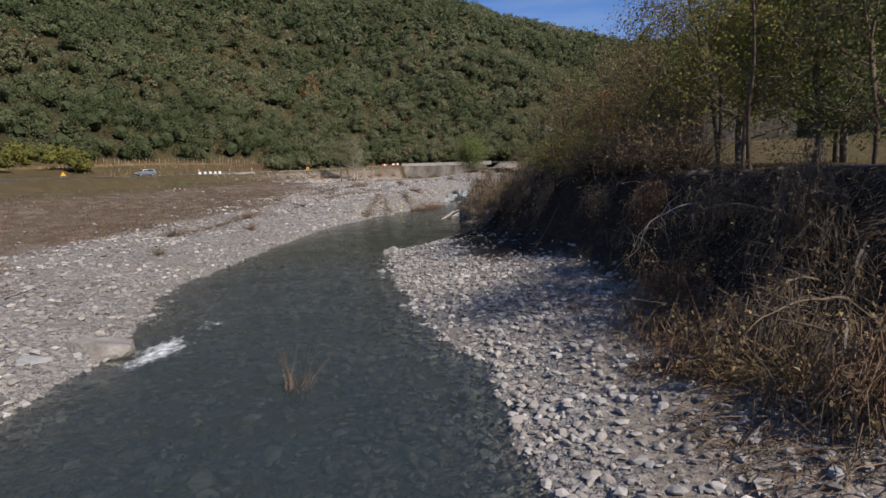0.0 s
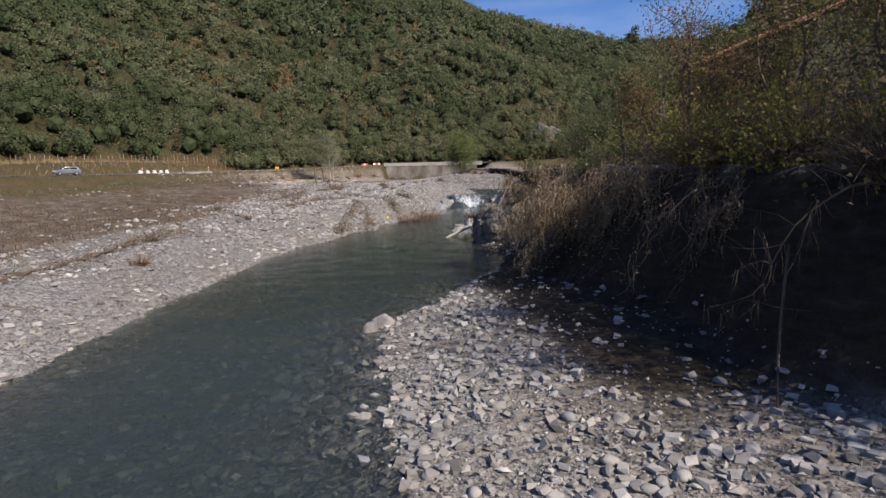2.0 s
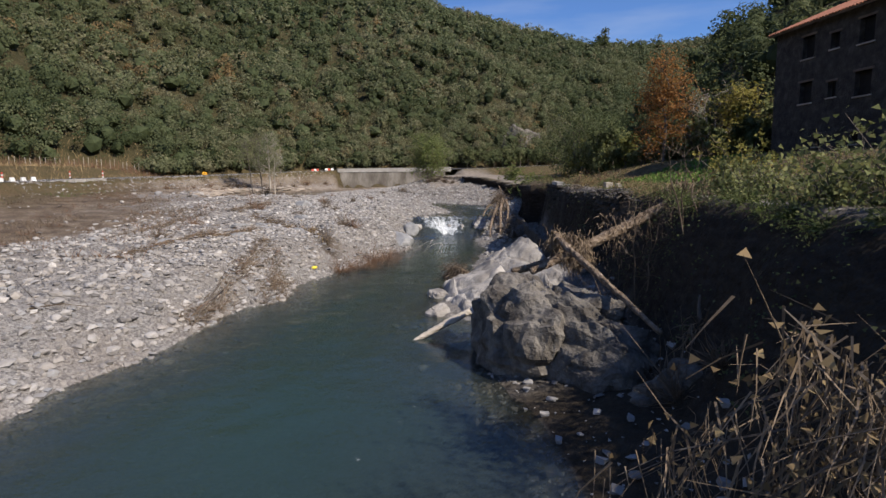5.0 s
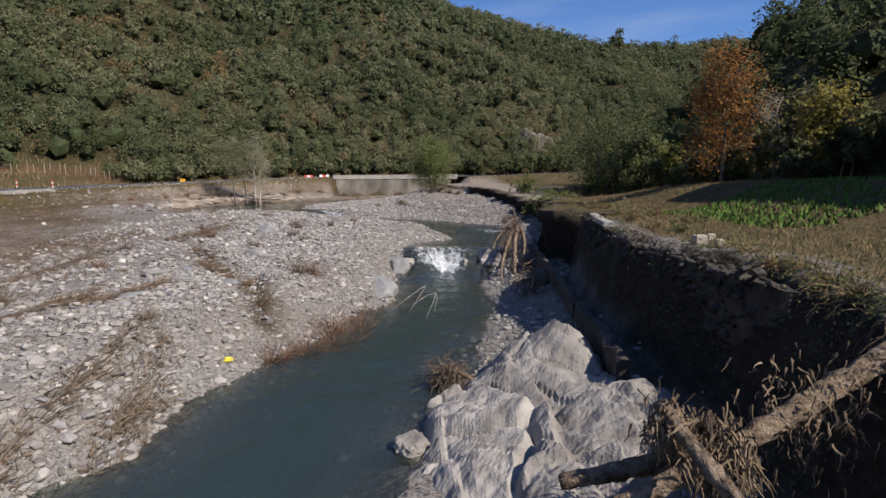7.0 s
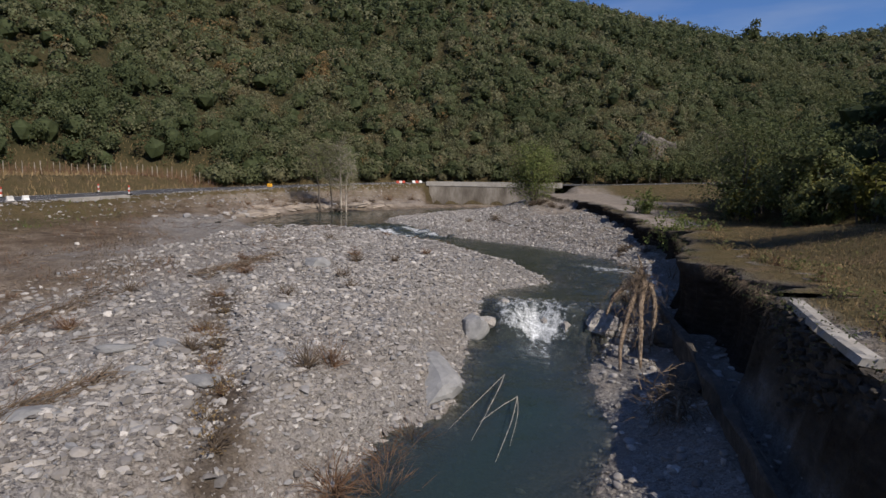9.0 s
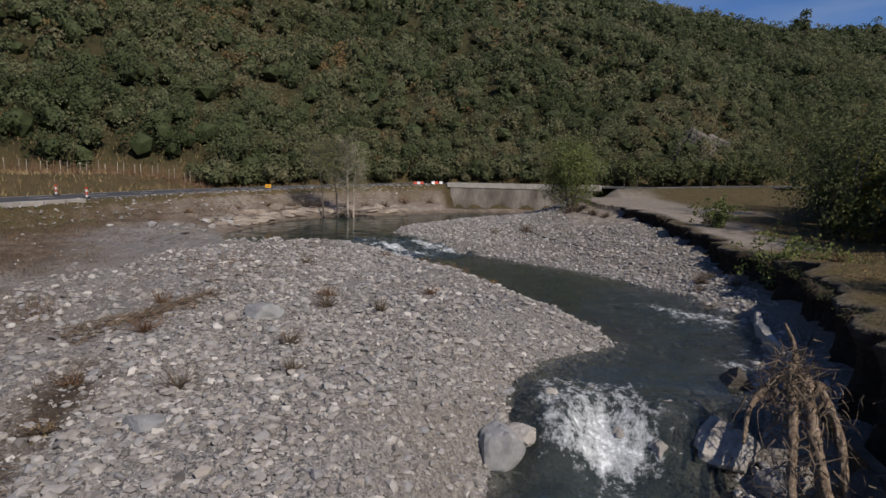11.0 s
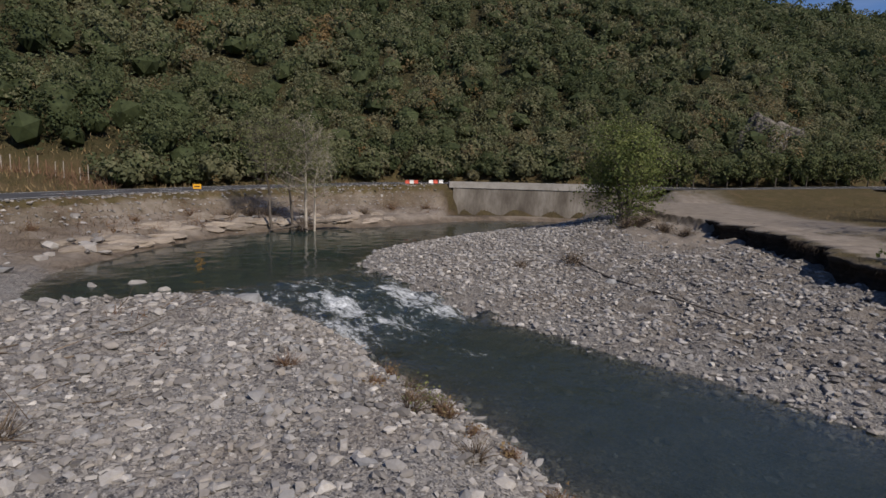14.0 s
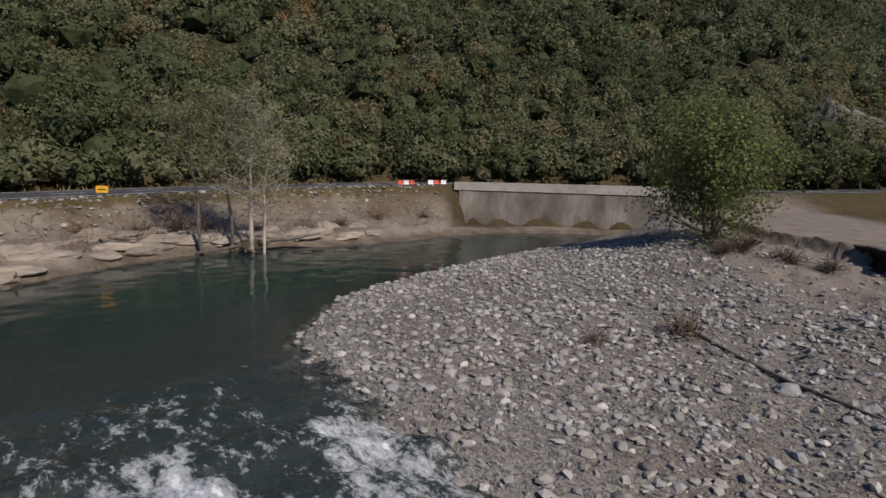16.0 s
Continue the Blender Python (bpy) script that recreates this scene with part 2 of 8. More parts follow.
def part(name, bm, mat, parent=None, label="", smooth=False):
    """Links a bmesh as one mesh object, under a thing or a part."""
    me = bpy.data.meshes.new(name)
    bm.to_mesh(me)
    bm.free()
    me.materials.append(mat)
    if smooth:
        me.polygons.foreach_set("use_smooth", np.ones(len(me.polygons), dtype=bool))
    ob = new(name, me)
    ob.parent = parent
    return tagged(ob, label)


def stuff(name, verts, faces, mat, label, category, smooth=False, attrs=None, parent=None):
    ob = new(name, arrays_mesh(name, verts, faces, mat, smooth, attrs))
    ob.parent = parent
    return tagged(ob, label, category, kind="stuff")


rng = np.random.default_rng(7)


def lattice(ix, iy, seed):
    n = (ix * 374761393 + iy * 668265263 + seed * 1442695041) & 0xFFFFFFFF
    n = ((n ^ (n >> 13)) * 1274126177) & 0xFFFFFFFF
    return ((n ^ (n >> 16)) & 0xFFFF) / 65535.0


def vnoise(x, y, seed=0):
    ix, iy = np.floor(x).astype(np.int64), np.floor(y).astype(np.int64)
    fx, fy = x - ix, y - iy
    fx, fy = fx * fx * (3 - 2 * fx), fy * fy * (3 - 2 * fy)
    a, b = lattice(ix, iy, seed), lattice(ix + 1, iy, seed)
    c, d = lattice(ix, iy + 1, seed), lattice(ix + 1, iy + 1, seed)
    return (a * (1 - fx) + b * fx) * (1 - fy) + (c * (1 - fx) + d * fx) * fy - 0.5


def fbm(x, y, seed=0, octaves=4):
    return sum(vnoise(x * 2.03 ** o, y * 2.03 ** o, seed + o) / 2 ** o for o in range(octaves))


def smooth01(t):
    t = np.clip(t, 0, 1)
    return t * t * (3 - 2 * t)


def rounded(points, steps=4):
    """A smooth line through points (Catmull-Rom), open."""
    p = np.array(points, float)
    q = np.vstack([2 * p[0] - p[1], p, 2 * p[-1] - p[-2]])
    out = []
    for i in range(1, len(q) - 2):
        for k in range(steps):
            t = k / steps
            out.append(0.5 * (2 * q[i] + (q[i + 1] - q[i - 1]) * t + (2 * q[i - 1] - 5 * q[i] + 4 * q[i + 1] - q[i + 2]) * t * t + (3 * q[i] - q[i - 1] - 3 * q[i + 1] + q[i + 2]) * t ** 3))
    return np.array(out + [p[-1]])


def line_distance(x, y, line):
    """Distance to a line of points, the side (positive on its left), and how far along it, in points."""
    best, side, along = np.full(x.shape, 1e9), np.ones(x.shape), np.zeros(x.shape)
    for i in range(len(line) - 1):
        ax, ay = line[i][:2]
        dx, dy = line[i + 1][0] - ax, line[i + 1][1] - ay
        t = np.clip(((x - ax) * dx + (y - ay) * dy) / (dx * dx + dy * dy), 0, 1)
        ex, ey = x - ax - t * dx, y - ay - t * dy
        d = np.hypot(ex, ey)
        near = d < best
        best = np.where(near, d, best)
        side = np.where(near, np.sign(dx * (y - ay) - dy * (x - ax)), side)
        along = np.where(near, i + t, along)
    return best, side, along


# ---------------------------------------------------------------- the plan
LEFT_SHORE = [(-9, -25), (-7.9, 0), (-7.9, 10), (-8.0, 12.3), (-8.8, 15.2), (-10.0, 19.7), (-10.2, 23), (-9.9, 27), (-9.9, 32), (-9.6, 36), (-9.4, 39), (-8.6, 45), (-7.2, 49.4), (-6.6, 52.8), (-5.2, 54.8), (-5.2, 57.4), (-3.9, 60.2), (-2.3, 64), (-1.0, 67.6), (0.6, 70.1), (0.6, 74.5), (1.2, 79.5), (2.2, 82.8), (4.9, 85.3), (4.6, 87.2), (2.4, 91.2), (0.2, 94.4), (-2.2, 97.9), (-5.8, 101), (-8.8, 104.2), (-11.3, 105.2), (-14, 106.2), (-16.6, 105.2), (-18.6, 103), (-21.5, 103.5)]
FAR_SHORE = [(-24.5, 108), (-25.4, 114), (-25.6, 119.6), (-25.0, 126), (-23.2, 130.5), (-20, 133.8), (-14, 140), (-8, 149), (-2, 151.6), (4, 152.6), (12, 154), (22, 158)]
RIGHT_SHORE = [(22, 163), (12, 158), (4, 150), (-1.5, 142), (-5.8, 134.5), (-9.2, 128), (-11.4, 122.5), (-11.4, 119), (-10.4, 115), (-8.4, 112.6), (-4.5, 109.4), (-0.8, 106.6), (3.4, 103), (6.8, 100.3), (9.2, 97.2), (11.2, 94.2), (11.6, 90), (10.4, 85), (8.4, 80.5), (6.8, 77.2), (5.5, 73), (5.5, 68.5), (4.2, 64.6), (3.3, 60), (1.7, 56), (0.9, 53), (0.7, 51.6), (2.0, 50), (1.5, 47.2), (1.8, 43.8), (1.9, 41), (1.5, 37), (0.3, 34.7), (-1.4, 31.1), (-2.7, 28.4), (-2.4, 25), (-2.0, 22), (-0.9, 16.6), (0, 13.3), (0.9, 11), (0.9, 8.6), (1.2, 6), (1.6, 0), (2, -25)]
SHORE = np.vstack([rounded(LEFT_SHORE), rounded(FAR_SHORE), rounded(RIGHT_SHORE)])
MIDDLE = np.array([(-25, -3), (20, -6), (30, -6), (45, -4), (55, -2), (64, 1), (72, 3), (80, 5), (86, 8), (92, 6), (97, 3.5), (103, -2.5), (108, -9), (114, -13), (122, -17), (135, -12), (145, -5), (153, 5), (160, 16), (400, 60)])
RUNNEL = [(-11.5, 78), (-8.1, 70.7), (-6.6, 67.8), (-5.0, 65.2), (-4.2, 63.0)]
ROAD_EDGE = rounded([(-130, -40), (-70, 20), (-55, 45), (-44.5, 70), (-40.5, 82), (-37.4, 95), (-35.6, 107), (-34, 120), (-31.2, 131.5), (-25.5, 142), (-18, 149), (-9.7, 153.2), (5, 155), (25, 159), (60, 172), (160, 230)])
ROAD_Z = np.interp(np.arange(len(ROAD_EDGE)), np.arange(0, 64, 4), [4.0, 4.2, 4.4, 4.5, 4.55, 4.7, 4.9, 5.1, 5.25, 5.6, 6.0, 6.25, 6.35, 6.5, 7.5, 12])
FOOT_Y = [-25, 8, 12, 15, 20, 25, 30, 34, 38, 44, 50, 54, 60, 66, 74, 78, 85, 92, 100, 107, 115, 124, 130, 135, 150]
FOOT_X = [6, 5.0, 4.8, 4.5, 4.1, 3.5, 2.8, 2.4, 2.8, 4.4, 6.0, 7.0, 7.6, 8.5, 9.6, 9.9, 11.4, 13.7, 13.9, 14.1, 14.2, 13.3, 11.2, 9.5, 8]
TOP_X = [10.5, 8.6, 8.0, 7.6, 7.0, 6.2, 5.4, 5.0, 5.8, 7.0, 8.2, 9.5, 8.7, 9.4, 10.8, 10.9, 12.6, 14.4, 14.5, 14.5, 14.6, 13.7, 11.7, 10.5, 10]
TOP_Z = [4.0, 4.0, 4.0, 4.0, 4.0, 4.0, 4.0, 4.0, 4.1, 4.2, 4.2, 4.2, 4.2, 4.2, 4.1, 4.0, 3.8, 3.7, 3.6, 3.8, 4.1, 4.6, 4.7, 4.7, 4.8]
RIGHT_HILL = [(32, -40), (32, 30), (36, 58), (28.5, 72), (24, 82), (25, 98), (27, 112), (31, 122), (41, 135), (58, 152), (80, 184), (116, 240), (165, 330)]


def water_level(x, y):
    u = (x + 3.5) * -0.81 + (y - 105) * 0.58
    up = 1.3 + 0.2 * np.clip((y - 80) / 24, 0, 1) + 0.6 * smooth01(u / 8.6)
    fall = smooth01((y - 76.6 - 0.5 * np.sin(x * 1.9)) / 3.9)
    return up * fall


def shore_distance(x, y):
    """Metres from the water's edge, minus inside the water."""
    d = np.full(x.shape, 400.0)
    near = (np.abs(x + 5) < 60) & (y > -30) & (y < 190)
    px, py = x[near], y[near]
    ring = np.vstack([SHORE, SHORE[:1]])
    dist, _, _ = line_distance(px, py, ring)
    inside = np.zeros(px.shape, bool)
    for (ax, ay), (bx, by) in zip(ring[:-1], ring[1:]):
        if ay != by:
            inside ^= ((ay > py) != (by > py)) & (px < (bx - ax) * (py - ay) / (by - ay) + ax)
    d[near] = np.where(inside, -dist, dist) + 0.35 * fbm(px * 0.9, py * 0.9, 3, 3)
    return d


def terrain(x, y):
    """Ground height, and the shares of the ground's kinds, at arrays of places."""
    x, y = np.asarray(x, float), np.asarray(y, float)
    d = shore_distance(x, y)
    wl = water_level(x, y)
    mid = np.interp(y, MIDDLE[:, 0], MIDDLE[:, 1])
    left = x < mid
    n1, n2, n3 = fbm(x * 0.06, y * 0.06, 11), fbm(x * 0.35, y * 0.35, 21), fbm(x * 1.3, y * 1.3, 31, 3)
    # bed
    dmax = np.interp(y, [-20, 25, 34, 44, 70, 76, 80, 100, 112, 125, 150], [0.45, 0.45, 0.6, 1.2, 1.1, 0.6, 0.35, 0.5, 0.6, 1.3, 0.8])
    bed = wl - 0.04 - dmax * (1 - np.exp(np.minimum(d, 0) / np.interp(y, [0, 38, 46, 62, 70], [1.6, 1.6, 2.6, 2.6, 1.6]))) + 0.10 * n2
    # left side
    rd, rs, ra = line_distance(x, y, ROAD_EDGE)
    q = rd * rs
    zr = np.interp(ra, np.arange(len(ROAD_Z)), ROAD_Z)
    zb = np.interp(y, [-20, 20, 40, 52, 60, 72, 85, 100, 106, 110, 130, 150], [0.8, 0.8, 0.95, 1.5, 1.75, 1.85, 2.5, 2.6, 2.75, 2.7, 2.9, 3.0])
    w = np.interp(y, [0, 45, 55, 80, 110, 118], [5, 4.5, 2.6, 3.5, 3.0, 2.0])
    bar = wl + 0.03 + (np.maximum(zb - wl, 0.3)) * (0.25 * np.minimum(d, 1) + 0.75 * smooth01(d / w)) + 0.25 * n2 * smooth01(d / 2) + 0.13 * n3 * smooth01(d / 1.2)
    f = d / (d + np.maximum(-q, 0) + 1e-6)
    walled = smooth01((x + 12.5) / 3) * (y > 130)
    front = zr - np.interp(y, [60, 100, 120, 135, 150], [1.3, 1.3, 1.3, 1.6, 2.4])
    flood = bar + (np.maximum(front, bar) - bar) * smooth01((f - 0.35) / 0.5) + 0.5 * n1 * smooth01((d - 4) / 6)
    rise = smooth01(1 + q / (2.6 - 2.2 * walled) - 0.02)
    zl = np.where(q < 0, flood + (zr - flood) * rise, zr)
    zl = np.where(walled > 0.5, np.where(q < 0, np.minimum(flood, wl + 0.45 + 0.15 * n2) + (zr - wl - 0.45) * rise, zr), zl)
    part_ = zl / 0.42 + 0.8 * n2
    ledge = 0.42 * (np.floor(part_) + smooth01((part_ - np.floor(part_) - 0.38) / 0.18) - 0.8 * n2)
    zl = zl + (ledge - zl) * 0.8 * smooth01((y - 92) / 8) * (q < -0.4) * smooth01((d - 0.6) / 1.0) * (1 - walled) * (x < -10)
    shelf = np.interp(ra, [0, 16, 24, 28, 32, 36, 62], [60, 45, 26, 14, 3, 0.6, 0.6])
    terrace = smooth01((q - 8) / 4) * np.interp(ra, [0, 20, 28, 36], [0.5, 1.9, 1.7, 0.3])
    back = np.maximum(q - 7.2 - shelf, 0)
    cap = np.interp(x, [-500, -150, 0, 40, 80, 126, 160, 250, 500], [238, 224, 183, 156, 135, 112, 107, 114, 150]) + 14 * n1
    hill = np.where(back > 0, 0.56 * back + 0.9 * (1 - np.exp(-back / 2.0)) + 6 * n1 * smooth01(back / 40), 0)
    room = np.maximum(cap - zr, 10)
    hill = room * np.tanh(hill / room)
    zl = zl + terrace + hill
    # right side
    xf, xt = np.interp(y, FOOT_Y, FOOT_X) + 0.7 * n2, np.interp(y, FOOT_Y, TOP_X) + 0.5 * n3 + 0.5 * n2
    xt = np.maximum(xt, xf + 0.5)
    recess = 1.8 * smooth01((y - 69.2) / 0.6) * smooth01((129.0 - y) / 1.5)
    xf, xt = xf + recess, xt + recess
    zt = np.interp(y, FOOT_Y, TOP_Z)
    zf = np.interp(y, [-20, 10, 20, 30, 45, 60, 75, 80, 86, 100, 110, 120, 135, 150], [0.9, 0.9, 0.75, 0.6, 0.5, 0.75, 0.9, 1.6, 2.1, 2.3, 2.9, 3.3, 4.2, 4.5])
    g = d / (d + np.maximum(xf - x, 0) + 1e-6)
    barr = wl + 0.03 + np.maximum(zf - wl, 0.1) * (0.15 * np.minimum(d, 1) + 0.85 * smooth01(g * 0.9 + 0.1 * g * g)) + 0.16 * n2 * smooth01(d / 2) + (0.10 + 0.30 * smooth01((y - 98) / 6) * smooth01((x - 1) / 4)) * n3 * smooth01(d / 1.2)
    b = np.clip((x - xf) / (xt - xf), 0, 1)
    cliff = barr + (zt - barr) * smooth01(b) + 0.35 * n3 * smooth01(b * 3) * smooth01((1 - b) * 4)
    field = np.maximum(x - xt, 0)
    house = smooth01((x - 15) / 7) * 1.5 * smooth01((y - 30) / 15) * smooth01((105 - y) / 25)
    flat = zt + 0.012 * np.minimum(field, 30) + 0.25 * n1 + 0.10 * n2 + house
    zrt = np.where(x < xt, cliff, flat)
    hd, hs, _ = line_distance(x, y, RIGHT_HILL)
    rb = np.maximum(-hd * hs, 0)
    zrt = zrt + np.where(rb > 0, 90 * np.tanh((0.86 * rb + 7 * n1 * smooth01(rb / 30)) / 90), 0)
    z = np.where(d < 0, bed, np.where(left, zl, zrt))
    far = (y > 162) & ~left
    z = np.where(far, np.maximum(zl, zrt), z)
    z = np.where(~left & ~far & (d > 0) & (y > 140) & (x > 12), np.maximum(z, np.minimum(zr, zr + (q + 1) * 0.28) - 2.0 * smooth01((16 - x) / 4)), z)
    # kinds of ground
    lk = left | far
    grass = np.where(lk, np.where(q > -1, 1.0, smooth01((f - 0.62) / 0.15) * (0.85 - 0.6 * smooth01((y - 98) / 10)) * (1 - walled)), smooth01((x - xt - 0.3) / 0.8))
    sandy = np.where(lk, smooth01((y - 106) / 4) * smooth01((d - 0.2) / 1.0) * (q < 0) * np.clip(0.68 + 1.4 * n2, 0, 1), smooth01((y - 118) / 8) * smooth01((x - 5) / 3) * smooth01((160 - y) / 10))
    sandy = np.maximum(sandy, np.where(~lk, 0.6 * smooth01((x - 2.0 - 0.12 * y + 1.2 + 1.2 * n2) / 0.8) * smooth01((14 - y) / 4), 0))
    sandy = np.maximum(sandy, np.where(~lk, smooth01((y - 97) / 6) * smooth01((xt + 3.8 + 2.5 * n2 - x) / 1.0) * smooth01((x - xt + 0.5) / 0.5), 0))
    mud = np.where(lk, np.maximum(smooth01((f - 0.40 + 0.25 * n1) / 0.2) * smooth01((d - 3) / 3), 0.85 * smooth01((y - 106) / 4)) + 0.8 * smooth01((f - 0.14) / 0.15) * smooth01((50 - y) / 15), 0.25 * smooth01((d - 1) / 2))
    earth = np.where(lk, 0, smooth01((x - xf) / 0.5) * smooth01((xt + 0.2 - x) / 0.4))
    # soil at the bank's foot, widened over gravel to stand in for cast shade
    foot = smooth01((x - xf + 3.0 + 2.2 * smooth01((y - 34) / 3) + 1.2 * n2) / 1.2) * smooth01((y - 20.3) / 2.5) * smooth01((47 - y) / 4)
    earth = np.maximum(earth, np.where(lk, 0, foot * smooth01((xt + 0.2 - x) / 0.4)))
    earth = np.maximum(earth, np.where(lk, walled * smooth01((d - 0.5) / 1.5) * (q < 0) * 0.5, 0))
    forest = np.where(lk, smooth01(back / 4), 0)
    forest = np.maximum(forest, smooth01(rb / 3 + 0.2) * (~left))
    sandy = sandy * (1 - np.where(lk, 0, smooth01((x - xt - 9) / 4)))
    grass = grass * (1 - np.where(lk, 0, 1.0) * sandy * smooth01((y - 96) / 6))
    silt = smooth01((d - np.interp(y, [40, 60, 75], [7.5, 10, 15]) + 7 * n1 + 3 * n2) / 2.5) * smooth01((92 - y) / 20)
    mud = np.where(lk, np.maximum(mud, 0.95 * silt), mud)
    damp = np.exp(-(line_distance(x, y, np.array(RUNNEL, float))[0] / 0.7) ** 2)
    mud = np.where(lk, np.maximum(mud, damp * np.clip(0.75 + 2.5 * n2, 0, 1.2)), mud)
    z = z - 0.26 * damp * lk
    earth = np.maximum(earth, np.where(lk, 0.9 * damp ** 2 * np.clip(0.8 + 2.0 * n2, 0, 1), 0))
    wet = d < -0.1
    kinds = {"mud": np.where(wet, 0.25, np.clip(mud, 0, 1)), "sand": np.where(wet, 0.0, sandy), "grass": np.where(wet, 0, np.clip(grass, 0, 1)), "earth": np.where(wet, 0, earth), "wood": np.where(wet, 0, forest)}
    return z, kinds, d, wl, q, rb, back


def height(x, y):
    return terrain(np.atleast_1d(x), np.atleast_1d(y))[0]


def spread(lo, hi, step, out_lo, out_hi, grow=1.16):
    mid = list(np.arange(lo, hi + step / 2, step))
    s, v = step, hi
    while v < out_hi:
        s *= grow
        v += min(s, 30)
        mid.append(v)
    s, v = step, lo
    while v > out_lo:
        s *= grow
        v -= min(s, 30)
        mid.insert(0, v)
    return np.array(mid)


# ---------------------------------------------------------------- ground, one sheet
gx, gy = spread(-34, 17, 0.35, -900, 800), spread(-6, 158, 0.43, -500, 1000)
GX, GY = np.meshgrid(gx, gy)
GZ, KINDS, GD, GW, GQ, GR, GB = terrain(GX.ravel(), GY.ravel())
idx = np.arange(GX.size).reshape(GX.shape)
quads = np.stack([idx[:-1, :-1].ravel(), idx[:-1, 1:].ravel(), idx[1:, 1:].ravel(), idx[1:, :-1].ravel()], 1)
ground = new("ground", arrays_mesh("ground", np.stack([GX.ravel(), GY.ravel(), GZ], 1), quads, M_GROUND, True, KINDS))
tagged(ground, "valley floor of gravel, mud and dry grass rising to wooded hills", "ground", kind="structure")


def sheet_height(x, y):
    """Height of the ground sheet itself, between its grid's points."""
    i, k = np.clip(np.searchsorted(gx, x) - 1, 0, len(gx) - 2), np.clip(np.searchsorted(gy, y) - 1, 0, len(gy) - 2)
    u, v = (x - gx[i]) / (gx[i + 1] - gx[i]), (y - gy[k]) / (gy[k + 1] - gy[k])
    z = GZ.reshape(GX.shape)
    return (z[k, i] * (1 - u) + z[k, i + 1] * u) * (1 - v) + (z[k + 1, i] * (1 - u) + z[k + 1, i + 1] * u) * v


def cut_bank(y0, y1, step=0.16):
    """The raw face of the eroded bank: an overhanging sod lip over bare earth."""
    y = np.arange(y0, y1, step)
    q2, q3 = fbm(y * 0.45, y * 0.1, 171, 4), fbm(y * 1.7, y * 0.3, 172, 3)
    x = np.interp(y, FOOT_Y, TOP_X) - 0.12 + 2.0 * q2 + 0.45 * q3
    top = height(x + 3.4, y) + 0.04
    low = np.minimum(height(x - 0.6, y), top - 0.3) - 0.25
    rows, kinds = [], []
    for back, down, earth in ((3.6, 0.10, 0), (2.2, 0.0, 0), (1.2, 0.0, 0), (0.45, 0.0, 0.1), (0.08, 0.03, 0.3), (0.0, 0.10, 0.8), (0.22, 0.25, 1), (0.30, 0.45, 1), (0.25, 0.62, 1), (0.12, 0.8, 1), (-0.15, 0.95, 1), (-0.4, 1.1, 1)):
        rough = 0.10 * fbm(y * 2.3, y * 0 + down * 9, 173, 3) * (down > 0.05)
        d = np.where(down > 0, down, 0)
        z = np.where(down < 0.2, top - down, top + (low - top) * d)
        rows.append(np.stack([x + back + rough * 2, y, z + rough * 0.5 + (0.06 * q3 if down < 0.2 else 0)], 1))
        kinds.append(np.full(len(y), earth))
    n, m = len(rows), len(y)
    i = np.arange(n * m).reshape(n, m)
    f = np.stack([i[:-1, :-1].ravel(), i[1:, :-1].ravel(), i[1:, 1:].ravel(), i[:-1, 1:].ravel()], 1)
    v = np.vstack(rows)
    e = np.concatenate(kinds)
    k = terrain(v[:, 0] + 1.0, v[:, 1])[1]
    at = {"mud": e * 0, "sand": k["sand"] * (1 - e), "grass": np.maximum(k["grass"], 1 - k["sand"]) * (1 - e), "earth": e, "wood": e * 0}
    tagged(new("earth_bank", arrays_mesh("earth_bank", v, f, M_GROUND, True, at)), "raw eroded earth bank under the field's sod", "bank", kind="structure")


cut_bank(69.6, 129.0)


